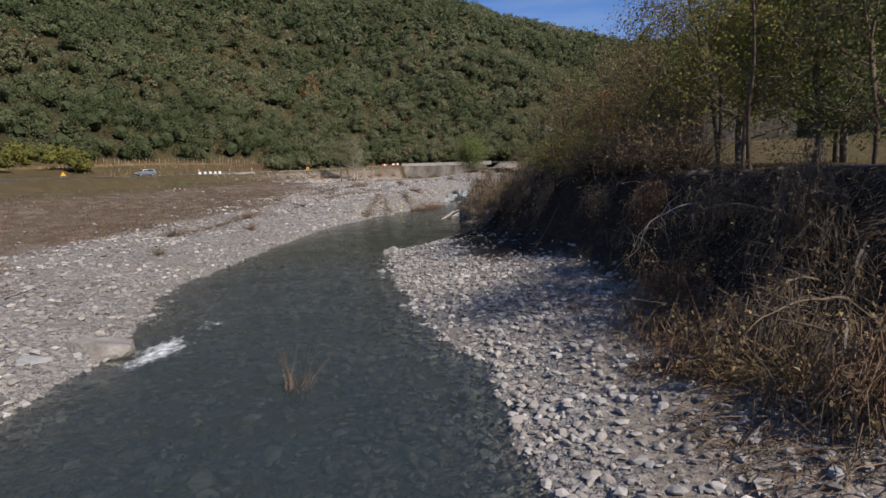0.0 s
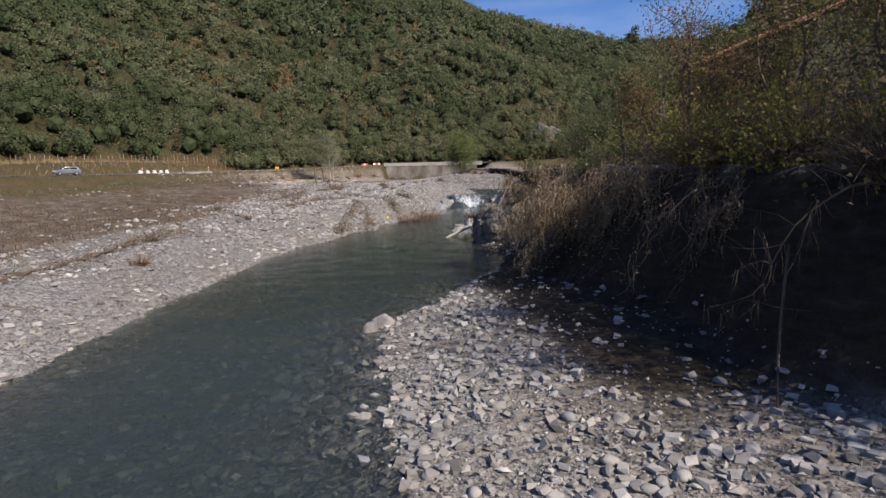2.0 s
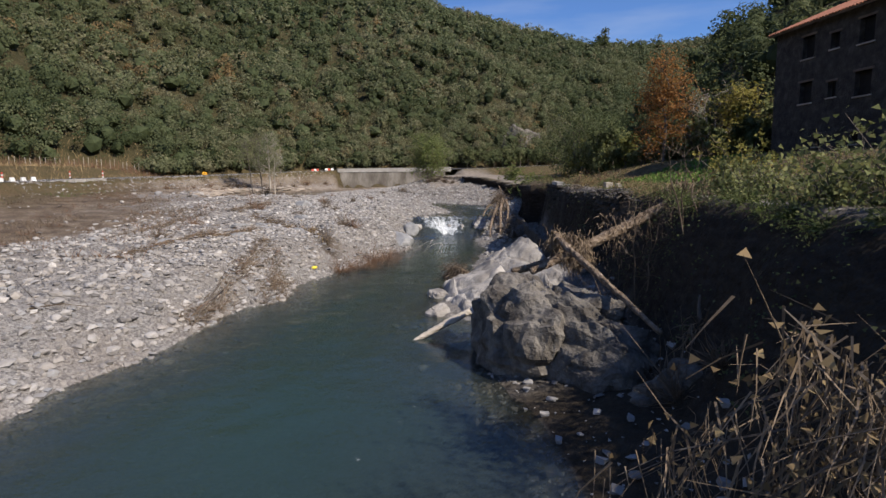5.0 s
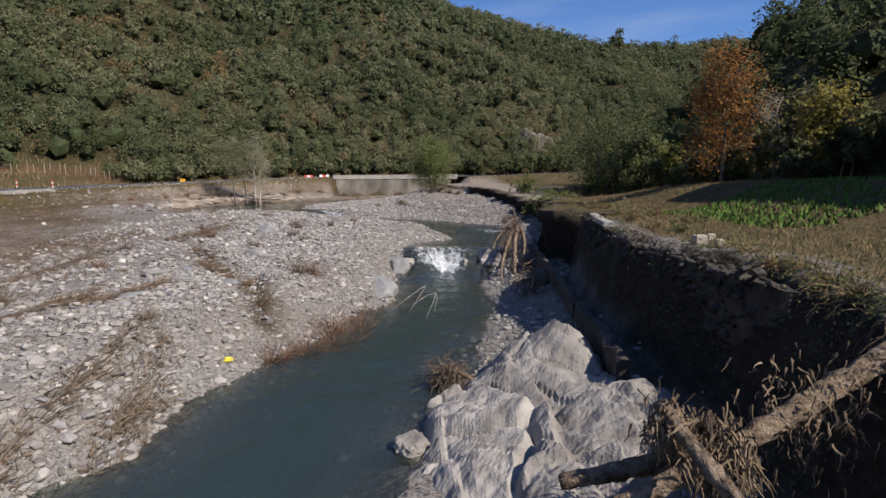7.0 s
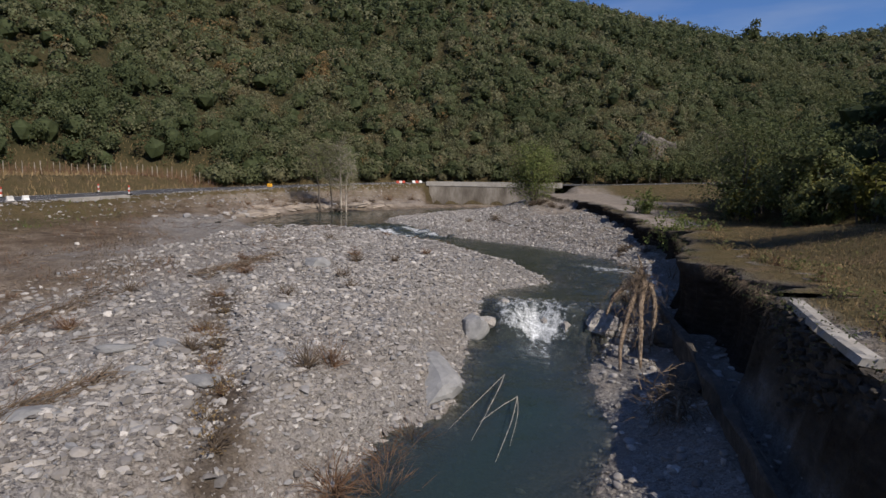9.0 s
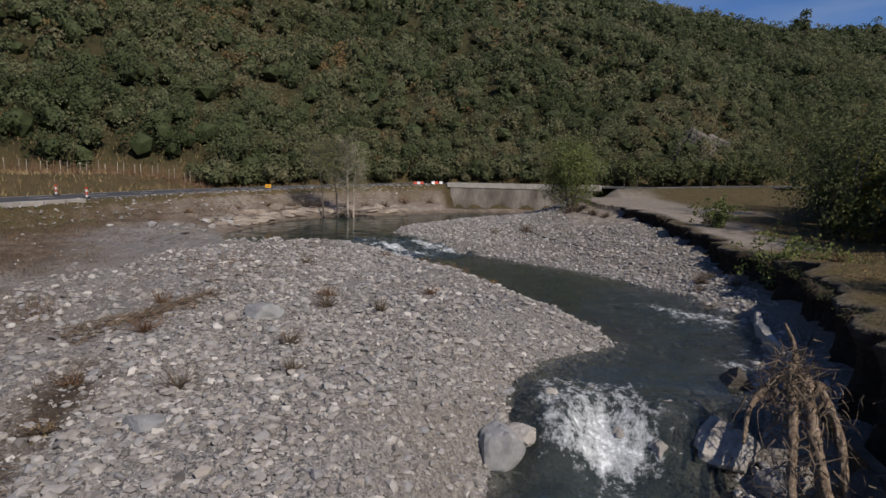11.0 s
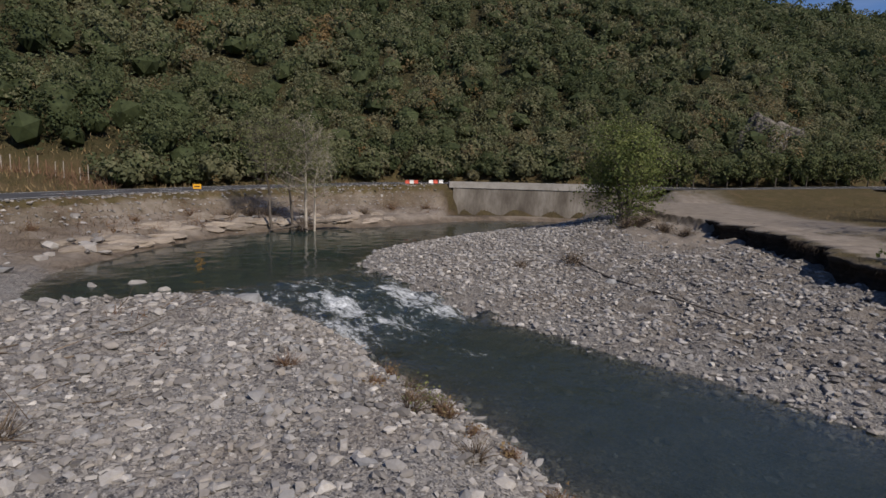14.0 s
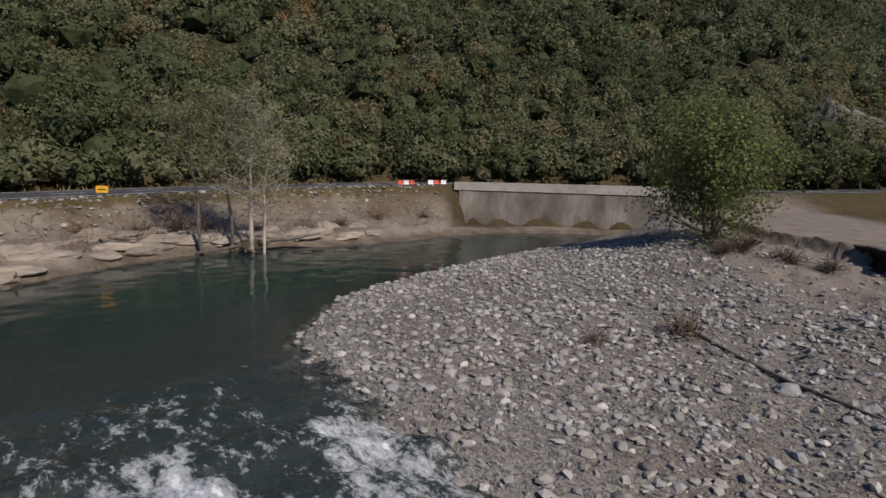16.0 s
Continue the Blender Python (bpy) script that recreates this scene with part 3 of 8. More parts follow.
# ---------------------------------------------------------------- water
def build_water():
    wx, wy = np.arange(-28, 24, 0.2), np.arange(-25, 166, 0.2)
    X, Y = np.meshgrid(wx, wy)
    x, y = X.ravel(), Y.ravel()
    z, _, d, wl, _, _, _ = terrain(x, y)
    u = (x + 3.5) * -0.81 + (y - 105) * 0.58
    rapid = smooth01((u + 1.0) / 3) * smooth01((11.8 - u) / 2) * (1 - 0.4 * smooth01((u - 5) / 4)) * (y > 95)
    casc = smooth01((y - 73.5) / 3.5) * smooth01((81 - y) / 1.2)
    riff = smooth01((y - 81) / 3) * smooth01((99 - y) / 6) * smooth01((x - 4) / 4)
    chop = 0.03 + 0.30 * rapid + 0.22 * casc + 0.08 * riff
    z = wl + chop * (fbm(x * 1.1, y * 1.1, 51, 4) + 0.45 * np.abs(fbm(x * 2.1, y * 2.1, 53, 3))) + 0.05 * casc
    fall = smooth01((y - 76.6) / 1.2) * smooth01((81.0 - y) / 1.2)
    jet = np.exp(-((x - 3.9) / (0.55 + 0.12 * np.abs(y - 73.5))) ** 2) * smooth01((y - 72.2) / 4) * smooth01((80.5 - y) / 2)
    drop = smooth01((y - 77.2) / 1.0) * smooth01((81.8 - y) / 0.9) * (1.15 * smooth01((x - 1.6) / 0.6) * smooth01((5.7 - x) / 0.8) + 0.5 * smooth01((x - 5.2) / 0.5) * smooth01((8.2 - x) / 0.8))
    v2 = (x + 3.5) * 0.58 + (y - 105) * 0.81
    streak = fbm(u * 0.35, v2 * 0.6, 57, 3)
    foam = rapid * (0.39 + 0.64 * streak) + 0.34 * drop + 0.36 * jet + riff * (0.14 + 0.75 * streak) + 0.14 + 0.3 * np.exp(-((x + 3.2) / 1.2) ** 2 - ((y - 103.0) / 0.7) ** 2)
    along = np.where(y > 94, u * 1.3, y * 1.9)
    across = np.where(y > 94, v2 * 2.4, x * 2.8)
    foam += 0.75 * np.exp(-((x + 6.9) / 0.55) ** 2 - ((y - 12.9) / 1.3) ** 2) + 0.4 * np.exp(-((x + 6.6) / 0.5) ** 2 - ((y - 15.2) / 0.6) ** 2)
    depth = np.clip((wl - terrain(x, y)[0]) / 1.15, 0, 1)
    keep = (d < 0.5).reshape(X.shape)
    ok = (keep[:-1, :-1] & keep[:-1, 1:] & keep[1:, 1:] & keep[1:, :-1]).ravel()
    i = np.arange(x.size).reshape(X.shape)
    q = np.stack([i[:-1, :-1].ravel(), i[:-1, 1:].ravel(), i[1:, 1:].ravel(), i[1:, :-1].ravel()], 1)[ok]
    used = np.unique(q)
    back = np.zeros(x.size, np.int64)
    back[used] = np.arange(len(used))
    rough = np.clip(0.26 + 0.4 * smooth01((32 - y) / 12) + rapid + casc + riff - 0.25 * smooth01((u - 8) / 4), 0.0, 1)
    at = {"depth": depth[used], "foam": foam[used], "rough_water": rough[used], "flow_u": along[used], "flow_v": across[used]}
    ob = new("water", arrays_mesh("water", np.stack([x, y, z], 1)[used], back[q], M_WATER, True, at))
    tagged(ob, "clear blue-green shallow river with a cascade and rapids", "river", kind="structure")


build_water()


# ---------------------------------------------------------------- stones
def merge(pieces):
    vs, fs, n = [], [], 0
    for v, f in pieces:
        vs.append(v), fs.append(f + n)
        n += len(v)
    return np.vstack(vs), np.vstack(fs)


def icosahedron():
    p = (1 + 5 ** 0.5) / 2
    v = np.array([(-1, p, 0), (1, p, 0), (-1, -p, 0), (1, -p, 0), (0, -1, p), (0, 1, p), (0, -1, -p), (0, 1, -p), (p, 0, -1), (p, 0, 1), (-p, 0, -1), (-p, 0, 1)]) / math.hypot(1, p)
    f = []
    for a in range(12):
        for b in range(a + 1, 12):
            for c in range(b + 1, 12):
                if all(np.linalg.norm(v[i] - v[j]) < 1.06 for i, j in ((a, b), (b, c), (a, c))):
                    f.append((a, b, c) if np.dot(np.cross(v[b] - v[a], v[c] - v[a]), v[a]) > 0 else (a, c, b))
    return v, np.array(f)


ICO_V, ICO_F = icosahedron()
OCT_V = np.array([(1, 0.3, 0), (-0.2, 1, 0.1), (-1, -0.2, 0), (0.3, -1, -0.1), (0.35, 0.25, 0.9), (-0.4, -0.3, 0.85), (0, 0, -0.9)])
OCT_F = np.array([(0, 1, 4), (1, 5, 4), (1, 2, 5), (2, 3, 5), (3, 4, 5), (3, 0, 4), (1, 0, 6), (2, 1, 6), (3, 2, 6), (0, 3, 6)])


PRISM_V = np.array([(1, 0.1, 0.7), (-0.5, 0.85, 0.75), (-0.55, -0.8, 0.6), (1.1, 0.0, -0.8), (-0.6, 0.95, -0.8), (-0.5, -0.95, -0.8)])
PRISM_F = np.array([(0, 1, 2), (0, 3, 4), (0, 4, 1), (1, 4, 5), (1, 5, 2), (2, 5, 3), (2, 3, 0)])
SLAB_V = np.array([(0.9, 0.7, 0.75), (-0.7, 0.9, 0.6), (-0.95, -0.6, 0.8), (0.7, -0.85, 0.65), (1.0, 0.8, -0.8), (-0.8, 1.0, -0.8), (-1.0, -0.7, -0.8), (0.8, -0.95, -0.8)])
SLAB_F = np.array([(0, 1, 2), (0, 2, 3), (0, 4, 5), (0, 5, 1), (1, 5, 6), (1, 6, 2), (2, 6, 7), (2, 7, 3), (3, 7, 4), (3, 4, 0)])


def turns(n):
    """Random turns about z with a slight tilt."""
    a, b = rng.uniform(0, 2 * math.pi, n), rng.normal(0, 0.40, n)
    ca, sa, cb, sb, o = np.cos(a), np.sin(a), np.cos(b), np.sin(b), np.zeros(n)
    return np.stack([np.stack([ca, -sa * cb, sa * sb], 1), np.stack([sa, ca * cb, -ca * sb], 1), np.stack([o, sb, cb], 1)], 1)


def stone_batch(x, y, z, size):
    """Vertices and faces of one flattish angular stone at each place."""
    if len(x) > 3000:
        pick = rng.random(len(x))
        near = (y < 14) & (x > -3)
        low, mid = (size < 0.15) & ~(near & (size > 0.1)), (size >= 0.15) & (size < 0.27) & ~near
        groups = ((low, PRISM_V, PRISM_F), (mid & (pick < 0.55), SLAB_V, SLAB_F), (mid & (pick >= 0.55), OCT_V, OCT_F), ((size >= 0.27) | (near & (size > 0.1)), ICO_V, ICO_F))
        return merge([stone_form(x[k], y[k], z[k], size[k], v, f) for k, v, f in groups if k.any()])
    return stone_form(x, y, z, size, ICO_V, ICO_F)


def stone_form(x, y, z, size, form, faces):
    n, c = len(x), len(form)
    v = form[None] * rng.uniform(0.62, 1.2, (n, c, 1))
    v = v * np.stack([np.ones(n), rng.uniform(0.5, 0.95, n), rng.uniform(0.26, 0.68, n)], 1)[:, None] * (size / 2)[:, None, None]
    v = np.einsum("nij,nkj->nki", turns(n), v)
    v[..., 0] += x[:, None]
    v[..., 1] += y[:, None]
    v[..., 2] += (z + size * 0.10)[:, None]
    f = faces[None] + (np.arange(n) * c)[:, None, None]
    return v.reshape(-1, 3), f.reshape(-1, 3)


def scatter(n, box, test, low, high, power=3.2):
    x, y = rng.uniform(box[0], box[2], n), rng.uniform(box[1], box[3], n)
    z, k, d, wl, q, rb, back = terrain(x, y)
    ok = test(x, y, z, k, d, q)
    size = low + (high - low) * rng.random(n) ** power
    size = np.where((y < 44) & (x < -5), size * 0.66, size)
    ok &= (size > 0.078) | (y > 46) | (x > -5)
    return x[ok], y[ok], sheet_height(x[ok], y[ok]), size[ok]


def left_bar(x, y, z, k, d, q):
    patch = 0.75 + 0.6 * fbm(x * 0.25, y * 0.25, 61)
    return (x < np.interp(y, MIDDLE[:, 0], MIDDLE[:, 1])) & (d > -0.7) & (rng.random(len(x)) < patch * (1.05 - 0.8 * k["mud"]) * (1 - k["sand"])) & (q < -3)


def right_bar(x, y, z, k, d, q):
    patch = 0.8 + 0.6 * fbm(x * 0.3, y * 0.3, 71)
    return (x > np.interp(y, MIDDLE[:, 0], MIDDLE[:, 1])) & (d > -0.7) & (rng.random(len(x)) < patch * (1 - 0.85 * k["sand"]) * (1 - k["grass"]) * (1 - 0.9 * k["earth"])) & (z < np.interp(y, [0, 70, 80, 90, 110, 140], [1.3, 1.4, 2.4, 2.9, 3.6, 4.6]))


def in_bed(x, y, z, k, d, q):
    return d < -0.3


def gravel_bar(name, label, n, box, test, low, high, power=3.2):
    thing = tagged(new(name), label, "gravel bar")
    x, y, z, size = scatter(n, box, test, low, high, power)
    order = np.argsort(-size)
    thing.location = (x.mean(), y.mean(), float(height(x.mean(), y.mean())[0]))
    bpy.context.view_layer.update()
    inv = thing.matrix_world.inverted()
    small = order[200:]
    print(name, len(x))
    v, f = stone_batch(x[small], y[small], z[small], size[small])
    ob = stuff("shingle", v, f, M_STONE, "", "", False, parent=thing)
    ob.matrix_parent_inverse = inv
    return thing, inv, [(x[i], y[i], z[i], size[i]) for i in order[:200]]


BARS = [
    gravel_bar("gravel_bar", "shelving bank of small grey shingle beside the pool", 17000, (-10, 50, 2, 84), left_bar, 0.05, 0.3, 3.0),
    gravel_bar("gravel_bar", "wide bar of grey river stones along the water", 66000, (-20, 8, 6, 107), left_bar, 0.08, 0.48, 3.8),
    gravel_bar("gravel_bar", "small angular grey chips strewn over the wide bar", 48000, (-12, 54, 5, 106), left_bar, 0.05, 0.2, 2.0),
    gravel_bar("gravel_bar", "narrow bar of pale cobbles under the wooded bank", 62000, (-3.5, 3, 8, 46), right_bar, 0.045, 0.28, 5.5),
    gravel_bar("gravel_bar", "cobbles and shingle beside the cascade pool", 8000, (2, 46, 13, 92), right_bar, 0.06, 0.4, 3.0),
    gravel_bar("gravel_bar", "broad grey shingle bar between river and sandy bank", 98000, (-13, 92, 14, 138), right_bar, 0.06, 0.42, 7.0),
]
xs, ys, zs, ss = scatter(5500, (-11, 3, 13, 112), in_bed, 0.08, 0.5, 2.6)
vv, ff = stone_batch(xs, ys, zs, ss)
xs, ys, zs, ss = scatter(9000, (-11, 3, 4, 38), in_bed, 0.10, 0.42, 2.6)
vv, ff = merge([(vv, ff), stone_batch(xs, ys, zs + 0.03, ss)])
stuff("bed_stones", vv, ff, M_STONE, "stones lying on the river bed under water", "stones")


# ---------------------------------------------------------------- foliage
def leaf_triangles(p, out, leaf, spread=0.6):
    """One triangle at each place p, facing roughly out."""
    n = p.shape[0]
    nrm = out + spread * rng.normal(size=(n, 3))
    nrm /= np.linalg.norm(nrm, axis=1, keepdims=True) + 1e-9
    a = np.cross(nrm, rng.normal(size=(n, 3)))
    a /= np.linalg.norm(a, axis=1, keepdims=True) + 1e-9
    b = np.cross(nrm, a)
    s = (leaf * rng.uniform(0.6, 1.3, n))[:, None]
    return np.stack([p + a * s, p - a * s * 0.55 + b * s * 0.72, p - a * s * 0.5 - b * s * 0.75], 1)


def tree_batch(x, y, z, h, r, leaves, leaf, core=0.55, lobes=7, tint=None):
    """Crowns of several lobes, each a core and loose leaf clumps; returns vertices, triangles and tints."""
    n = len(x)
    tint = np.clip(rng.normal(0.45, 0.25, n), 0, 1) if tint is None else tint
    c = np.stack([x, y, z + h * 0.52], 1)
    cv = ICO_V[None] * rng.uniform(0.7, 1.1, (n, 12, 1)) * np.stack([r, r, h * 0.46], 1)[:, None] * core
    cv = np.einsum("nij,nkj->nki", turns(n), cv) + c[:, None]
    cf = ICO_F[None] + (np.arange(n) * 12)[:, None, None]
    ld = rng.normal(size=(n, lobes, 3))
    ld /= np.linalg.norm(ld, axis=2, keepdims=True)
    ld[..., 2] = np.abs(ld[..., 2]) * 0.9 - 0.15
    lc = ld * np.stack([r, r, h * 0.5], 1)[:, None] * 0.55
    lr = r[:, None] * rng.uniform(0.5, 0.66, (n, lobes))
    pick = rng.integers(0, lobes, (n, leaves))
    rows = np.arange(n)[:, None]
    u = rng.normal(size=(n, leaves, 3))
    u /= np.linalg.norm(u, axis=2, keepdims=True)
    u = u + 0.55 * ld[rows, pick]
    u[..., 2] += 0.25
    u[..., 1] -= 0.25
    u /= np.linalg.norm(u, axis=2, keepdims=True)
    p = lc[rows, pick] + u * (lr[rows, pick] * rng.uniform(0.85, 1.15, (n, leaves)))[..., None] + c[:, None]
    tri = leaf_triangles(p.reshape(-1, 3), u.reshape(-1, 3), leaf, 0.38)
    lf = np.arange(n * leaves * 3).reshape(-1, 3) + n * 12
    v = np.vstack([cv.reshape(-1, 3), tri.reshape(-1, 3)])
    # core tint slightly lowered, for shade inside the crown
    t = np.concatenate([np.repeat(tint * 0.85, 12), np.repeat(tint, leaves * 3)])
    return v, np.vstack([cf.reshape(-1, 3), lf]), t


def crown_batch(x, y, z, h, r, lobes, leaves, leaf, tint):
    """Woodland crowns: a core tinted dark as inner shade and, on the open side of several lobes, many small leaf
    sprays.
    """
    n = len(x)
    c = np.stack([x, y, z + h * 0.5], 1)
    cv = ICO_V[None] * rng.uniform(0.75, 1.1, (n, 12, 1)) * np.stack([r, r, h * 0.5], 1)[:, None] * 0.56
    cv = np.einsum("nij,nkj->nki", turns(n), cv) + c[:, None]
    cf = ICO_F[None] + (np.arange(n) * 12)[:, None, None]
    ld = rng.normal(size=(n, lobes, 3)) + (0, -0.45, 0.35)
    ld /= np.linalg.norm(ld, axis=2, keepdims=True)
    lc = ld * np.stack([r * 0.62, r * 0.62, h * 0.36], 1)[:, None] + c[:, None]
    lr = r[:, None] * rng.uniform(0.30, 0.56, (n, lobes))
    rows, pick = np.arange(n)[:, None], rng.integers(0, lobes, (n, leaves))
    u = rng.normal(size=(n, leaves, 3)) * 0.8 + 0.6 * ld[rows, pick] + (0, -0.35, 0.25)
    u /= np.linalg.norm(u, axis=2, keepdims=True)
    p = lc[rows, pick] + u * (lr[rows, pick] * rng.uniform(0.8, 1.15, (n, leaves)))[..., None]
    tri = leaf_triangles(p.reshape(-1, 3), u.reshape(-1, 3), leaf, 0.42)
    shade = np.clip(tint[:, None] + rng.normal(0, 0.05, (n, lobes)), 0, 1)
    # cores at 0.3 of the tint: inner shade of the crown put into colour
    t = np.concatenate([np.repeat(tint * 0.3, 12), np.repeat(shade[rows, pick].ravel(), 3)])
    lf = np.arange(n * leaves * 3).reshape(-1, 3) + n * 12
    return np.vstack([cv.reshape(-1, 3), tri.reshape(-1, 3)]), np.vstack([cf.reshape(-1, 3), lf]), t


def patch_mask(x, y):
    return fbm(x * 0.3, y * 0.12, 121, 4) > 0.05


def jitter_grid(x0, y0, x1, y1, step):
    X, Y = np.meshgrid(np.arange(x0, x1, step), np.arange(y0, y1, step))
    return X.ravel() + rng.uniform(-0.45, 0.45, X.size) * step, Y.ravel() + rng.uniform(-0.45, 0.45, X.size) * step


def forest(name, label, box, step, side, low, high, lobes, leaves, leaf, mat, depth):
    x, y = jitter_grid(*box, step)
    z, k, d, wl, q, rb, back = terrain(x, y)
    s = back if side == "far" else rb
    ok = (s > depth[0]) & (s < depth[1]) & (np.abs(x) < 0.95 * y + 40) & (y > 20)
    if side == "far":
        ok &= (x < np.interp(y, MIDDLE[:, 0], MIDDLE[:, 1])) | (y > 162)
    else:
        ok &= back <= 0.5
    x, y, z = x[ok], y[ok], z[ok]
    h = rng.uniform(low, high, len(x))
    r = h * rng.uniform(0.42, 0.62, len(x))
    scrub = np.exp(-((x - 2) / 26) ** 2 - ((y - 166) / 12) ** 2) + 0.8 * np.exp(-((x - 42) / 12) ** 2 - ((y - 186) / 8) ** 2)
    rust = np.exp(-((x + 66) / 9) ** 2 - ((y - 196) / 12) ** 2) + 0.7 * np.exp(-((x + 42) / 6) ** 2 - ((y - 196) / 9) ** 2)
    dark = np.exp(-((x + 62) / 14) ** 2 - ((y - 122) / 10) ** 2) + 0.6 * np.exp(-((x + 18) / 14) ** 2 - ((y - 163) / 6) ** 2)
    tint = np.clip(0.36 + rng.normal(0, 0.17, len(x)) + 0.5 * fbm(x * 0.03, y * 0.03, 77, 3) + 0.28 * scrub - 0.3 * dark + np.where(rng.random(len(x)) < 0.08, 0.34, 0), 0, 0.92)
    tint = np.where(rng.random(len(x)) < 0.75 * rust, 1.0, tint)
    h = h * np.where(side == "far", 1 - 0.35 * scrub, 1)
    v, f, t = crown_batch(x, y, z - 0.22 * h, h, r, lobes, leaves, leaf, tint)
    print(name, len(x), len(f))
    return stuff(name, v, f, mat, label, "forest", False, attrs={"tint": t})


forest("hillside_forest", "dense mixed woodland at the foot of the hill in autumn", (-150, 60, 150, 260), 3.7, "far", 4.0, 7.2, 9, 410, 0.21, M_FOREST, (0.5, 26))
forest("hillside_forest", "dense mixed woodland on the lower slope in autumn", (-230, 60, 230, 320), 4.5, "far", 4.6, 7.6, 8, 210, 0.335, M_FOREST, (26, 85))
forest("hillside_forest", "dense mixed woodland high on the hill in autumn", (-330, 90, 330, 500), 6.3, "far", 5.2, 8.8, 7, 74, 0.62, M_FOREST, (85, 330))
forest("shaded_forest", "dark evergreen trees at the foot of the shaded slope", (20, 20, 62, 112), 4.2, "right", 3.6, 6.2, 9, 300, 0.175, M_DARKWOOD, (2.5, 26))
forest("shaded_forest", "dark evergreen woodland on the shaded slope", (62, 20, 190, 270), 4.6, "right", 4.0, 7.0, 8, 170, 0.30, M_DARKWOOD, (2.5, 80))
forest("shaded_forest", "dark evergreen woodland behind the sandy field", (20, 112, 62, 270), 4.6, "right", 4.0, 7.0, 8, 200, 0.26, M_DARKWOOD, (2.5, 80))
forest("shaded_forest", "dark evergreen woodland above the stone house", (48, 20, 62, 112), 4.6, "right", 4.0, 7.0, 8, 170, 0.28, M_DARKWOOD, (26, 80))


# ---------------------------------------------------------------- more materials
def plain(name, *stops, rough=0.85, scale=6.0, grain=60.0, bump=0.3, stretch=None, spec=0.25, depth=0.02):
    """A surface with large stains and fine grain; stops are the ramp's colours."""
    m = Mat(name, rough, spec)
    c = m.ramp(m.noise(scale, 5, 0.6, stretch), *stops)
    c = m.mix(m.ramp(m.noise(grain, 3, 0.6, stretch), (0.35, 0.0), (0.75, 0.45)), c, m.mix(1.0, c, (0.55, 0.53, 0.5), "MULTIPLY"))
    r = m.random()
    c = m.mix(0.6, c, m.mix(1.0, c, m.ramp(r, (0.0, 0.7), (1.0, 1.35)), "MULTIPLY"))
    m.color(c)
    m.bump(m.math("ADD", m.noise(scale * 3, 5, 0.6, stretch), m.math("MULTIPLY", m.noise(grain, 2, 0.5, stretch), 0.3)), bump, depth)
    return m.m


M_ROCK = plain("pale_bedrock", (0.3, (0.17, 0.155, 0.14)), (0.5, (0.29, 0.275, 0.255)), (0.75, (0.39, 0.375, 0.35)), scale=1.3, grain=22, bump=0.7, depth=0.08)
M_BOULDER = plain("dark_conglomerate", (0.3, (0.045, 0.039, 0.032)), (0.45, (0.10, 0.09, 0.077)), (0.7, (0.22, 0.205, 0.18)), scale=1.8, grain=16, bump=1.0, depth=0.12)
M_SLAB = plain("blue_grey_slate", (0.3, (0.18, 0.183, 0.186)), (0.6, (0.255, 0.26, 0.26)), (0.8, (0.345, 0.338, 0.325)), scale=2.2, grain=30, bump=0.5)
M_LOG = plain("stripped_log", (0.3, (0.09, 0.062, 0.042)), (0.5, (0.22, 0.165, 0.115)), (0.72, (0.40, 0.325, 0.245)), scale=7, grain=30, bump=1.0, depth=0.09)
M_BARK = plain("grey_bark", (0.3, (0.075, 0.062, 0.05)), (0.6, (0.15, 0.13, 0.11)), (0.85, (0.24, 0.22, 0.19)), scale=3, grain=30, bump=0.8)
M_TWIG = plain("dead_twigs", (0.3, (0.075, 0.056, 0.04)), (0.6, (0.15, 0.115, 0.082)), (0.85, (0.25, 0.20, 0.15)), scale=2, grain=20, bump=0.2)
M_RUST = plain("rusty_dead_stalks", (0.3, (0.10, 0.058, 0.035)), (0.6, (0.19, 0.115, 0.07)), (0.85, (0.27, 0.18, 0.115)), scale=2, grain=20, bump=0.2)
M_TAN = plain("tan_matted_straw", (0.3, (0.115, 0.085, 0.057)), (0.55, (0.205, 0.155, 0.105)), (0.85, (0.32, 0.25, 0.175)), scale=2, grain=18, bump=0.2)
M_PALE = plain("bleached_wood", (0.3, (0.30, 0.265, 0.22)), (0.7, (0.46, 0.42, 0.36)), scale=3, grain=30, bump=0.4)
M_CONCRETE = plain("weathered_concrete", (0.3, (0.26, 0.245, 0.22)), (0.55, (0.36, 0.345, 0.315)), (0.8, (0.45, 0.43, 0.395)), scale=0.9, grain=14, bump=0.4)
# concrete darkened as a shaded copy for the channel wall
M_OLDCONCRETE = plain("shade_dark_concrete", (0.3, (0.085, 0.078, 0.066)), (0.55, (0.15, 0.14, 0.12)), (0.8, (0.24, 0.225, 0.20)), scale=1.4, grain=14, bump=0.7, depth=0.04)
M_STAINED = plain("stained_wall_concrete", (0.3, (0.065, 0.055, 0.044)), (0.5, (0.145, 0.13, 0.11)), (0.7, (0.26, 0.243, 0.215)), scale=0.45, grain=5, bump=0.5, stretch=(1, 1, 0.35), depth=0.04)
# rubble stone, held near black to deepen the shade on the walls
M_MASONRY = plain("rubble_masonry", (0.3, (0.03, 0.027, 0.023)), (0.55, (0.065, 0.058, 0.05)), (0.8, (0.125, 0.114, 0.1)), scale=2.0, grain=12, bump=0.9, depth=0.06)
M_ASPHALT = plain("asphalt", (0.3, (0.045, 0.046, 0.05)), (0.7, (0.075, 0.076, 0.08)), scale=0.7, grain=60, bump=0.2)
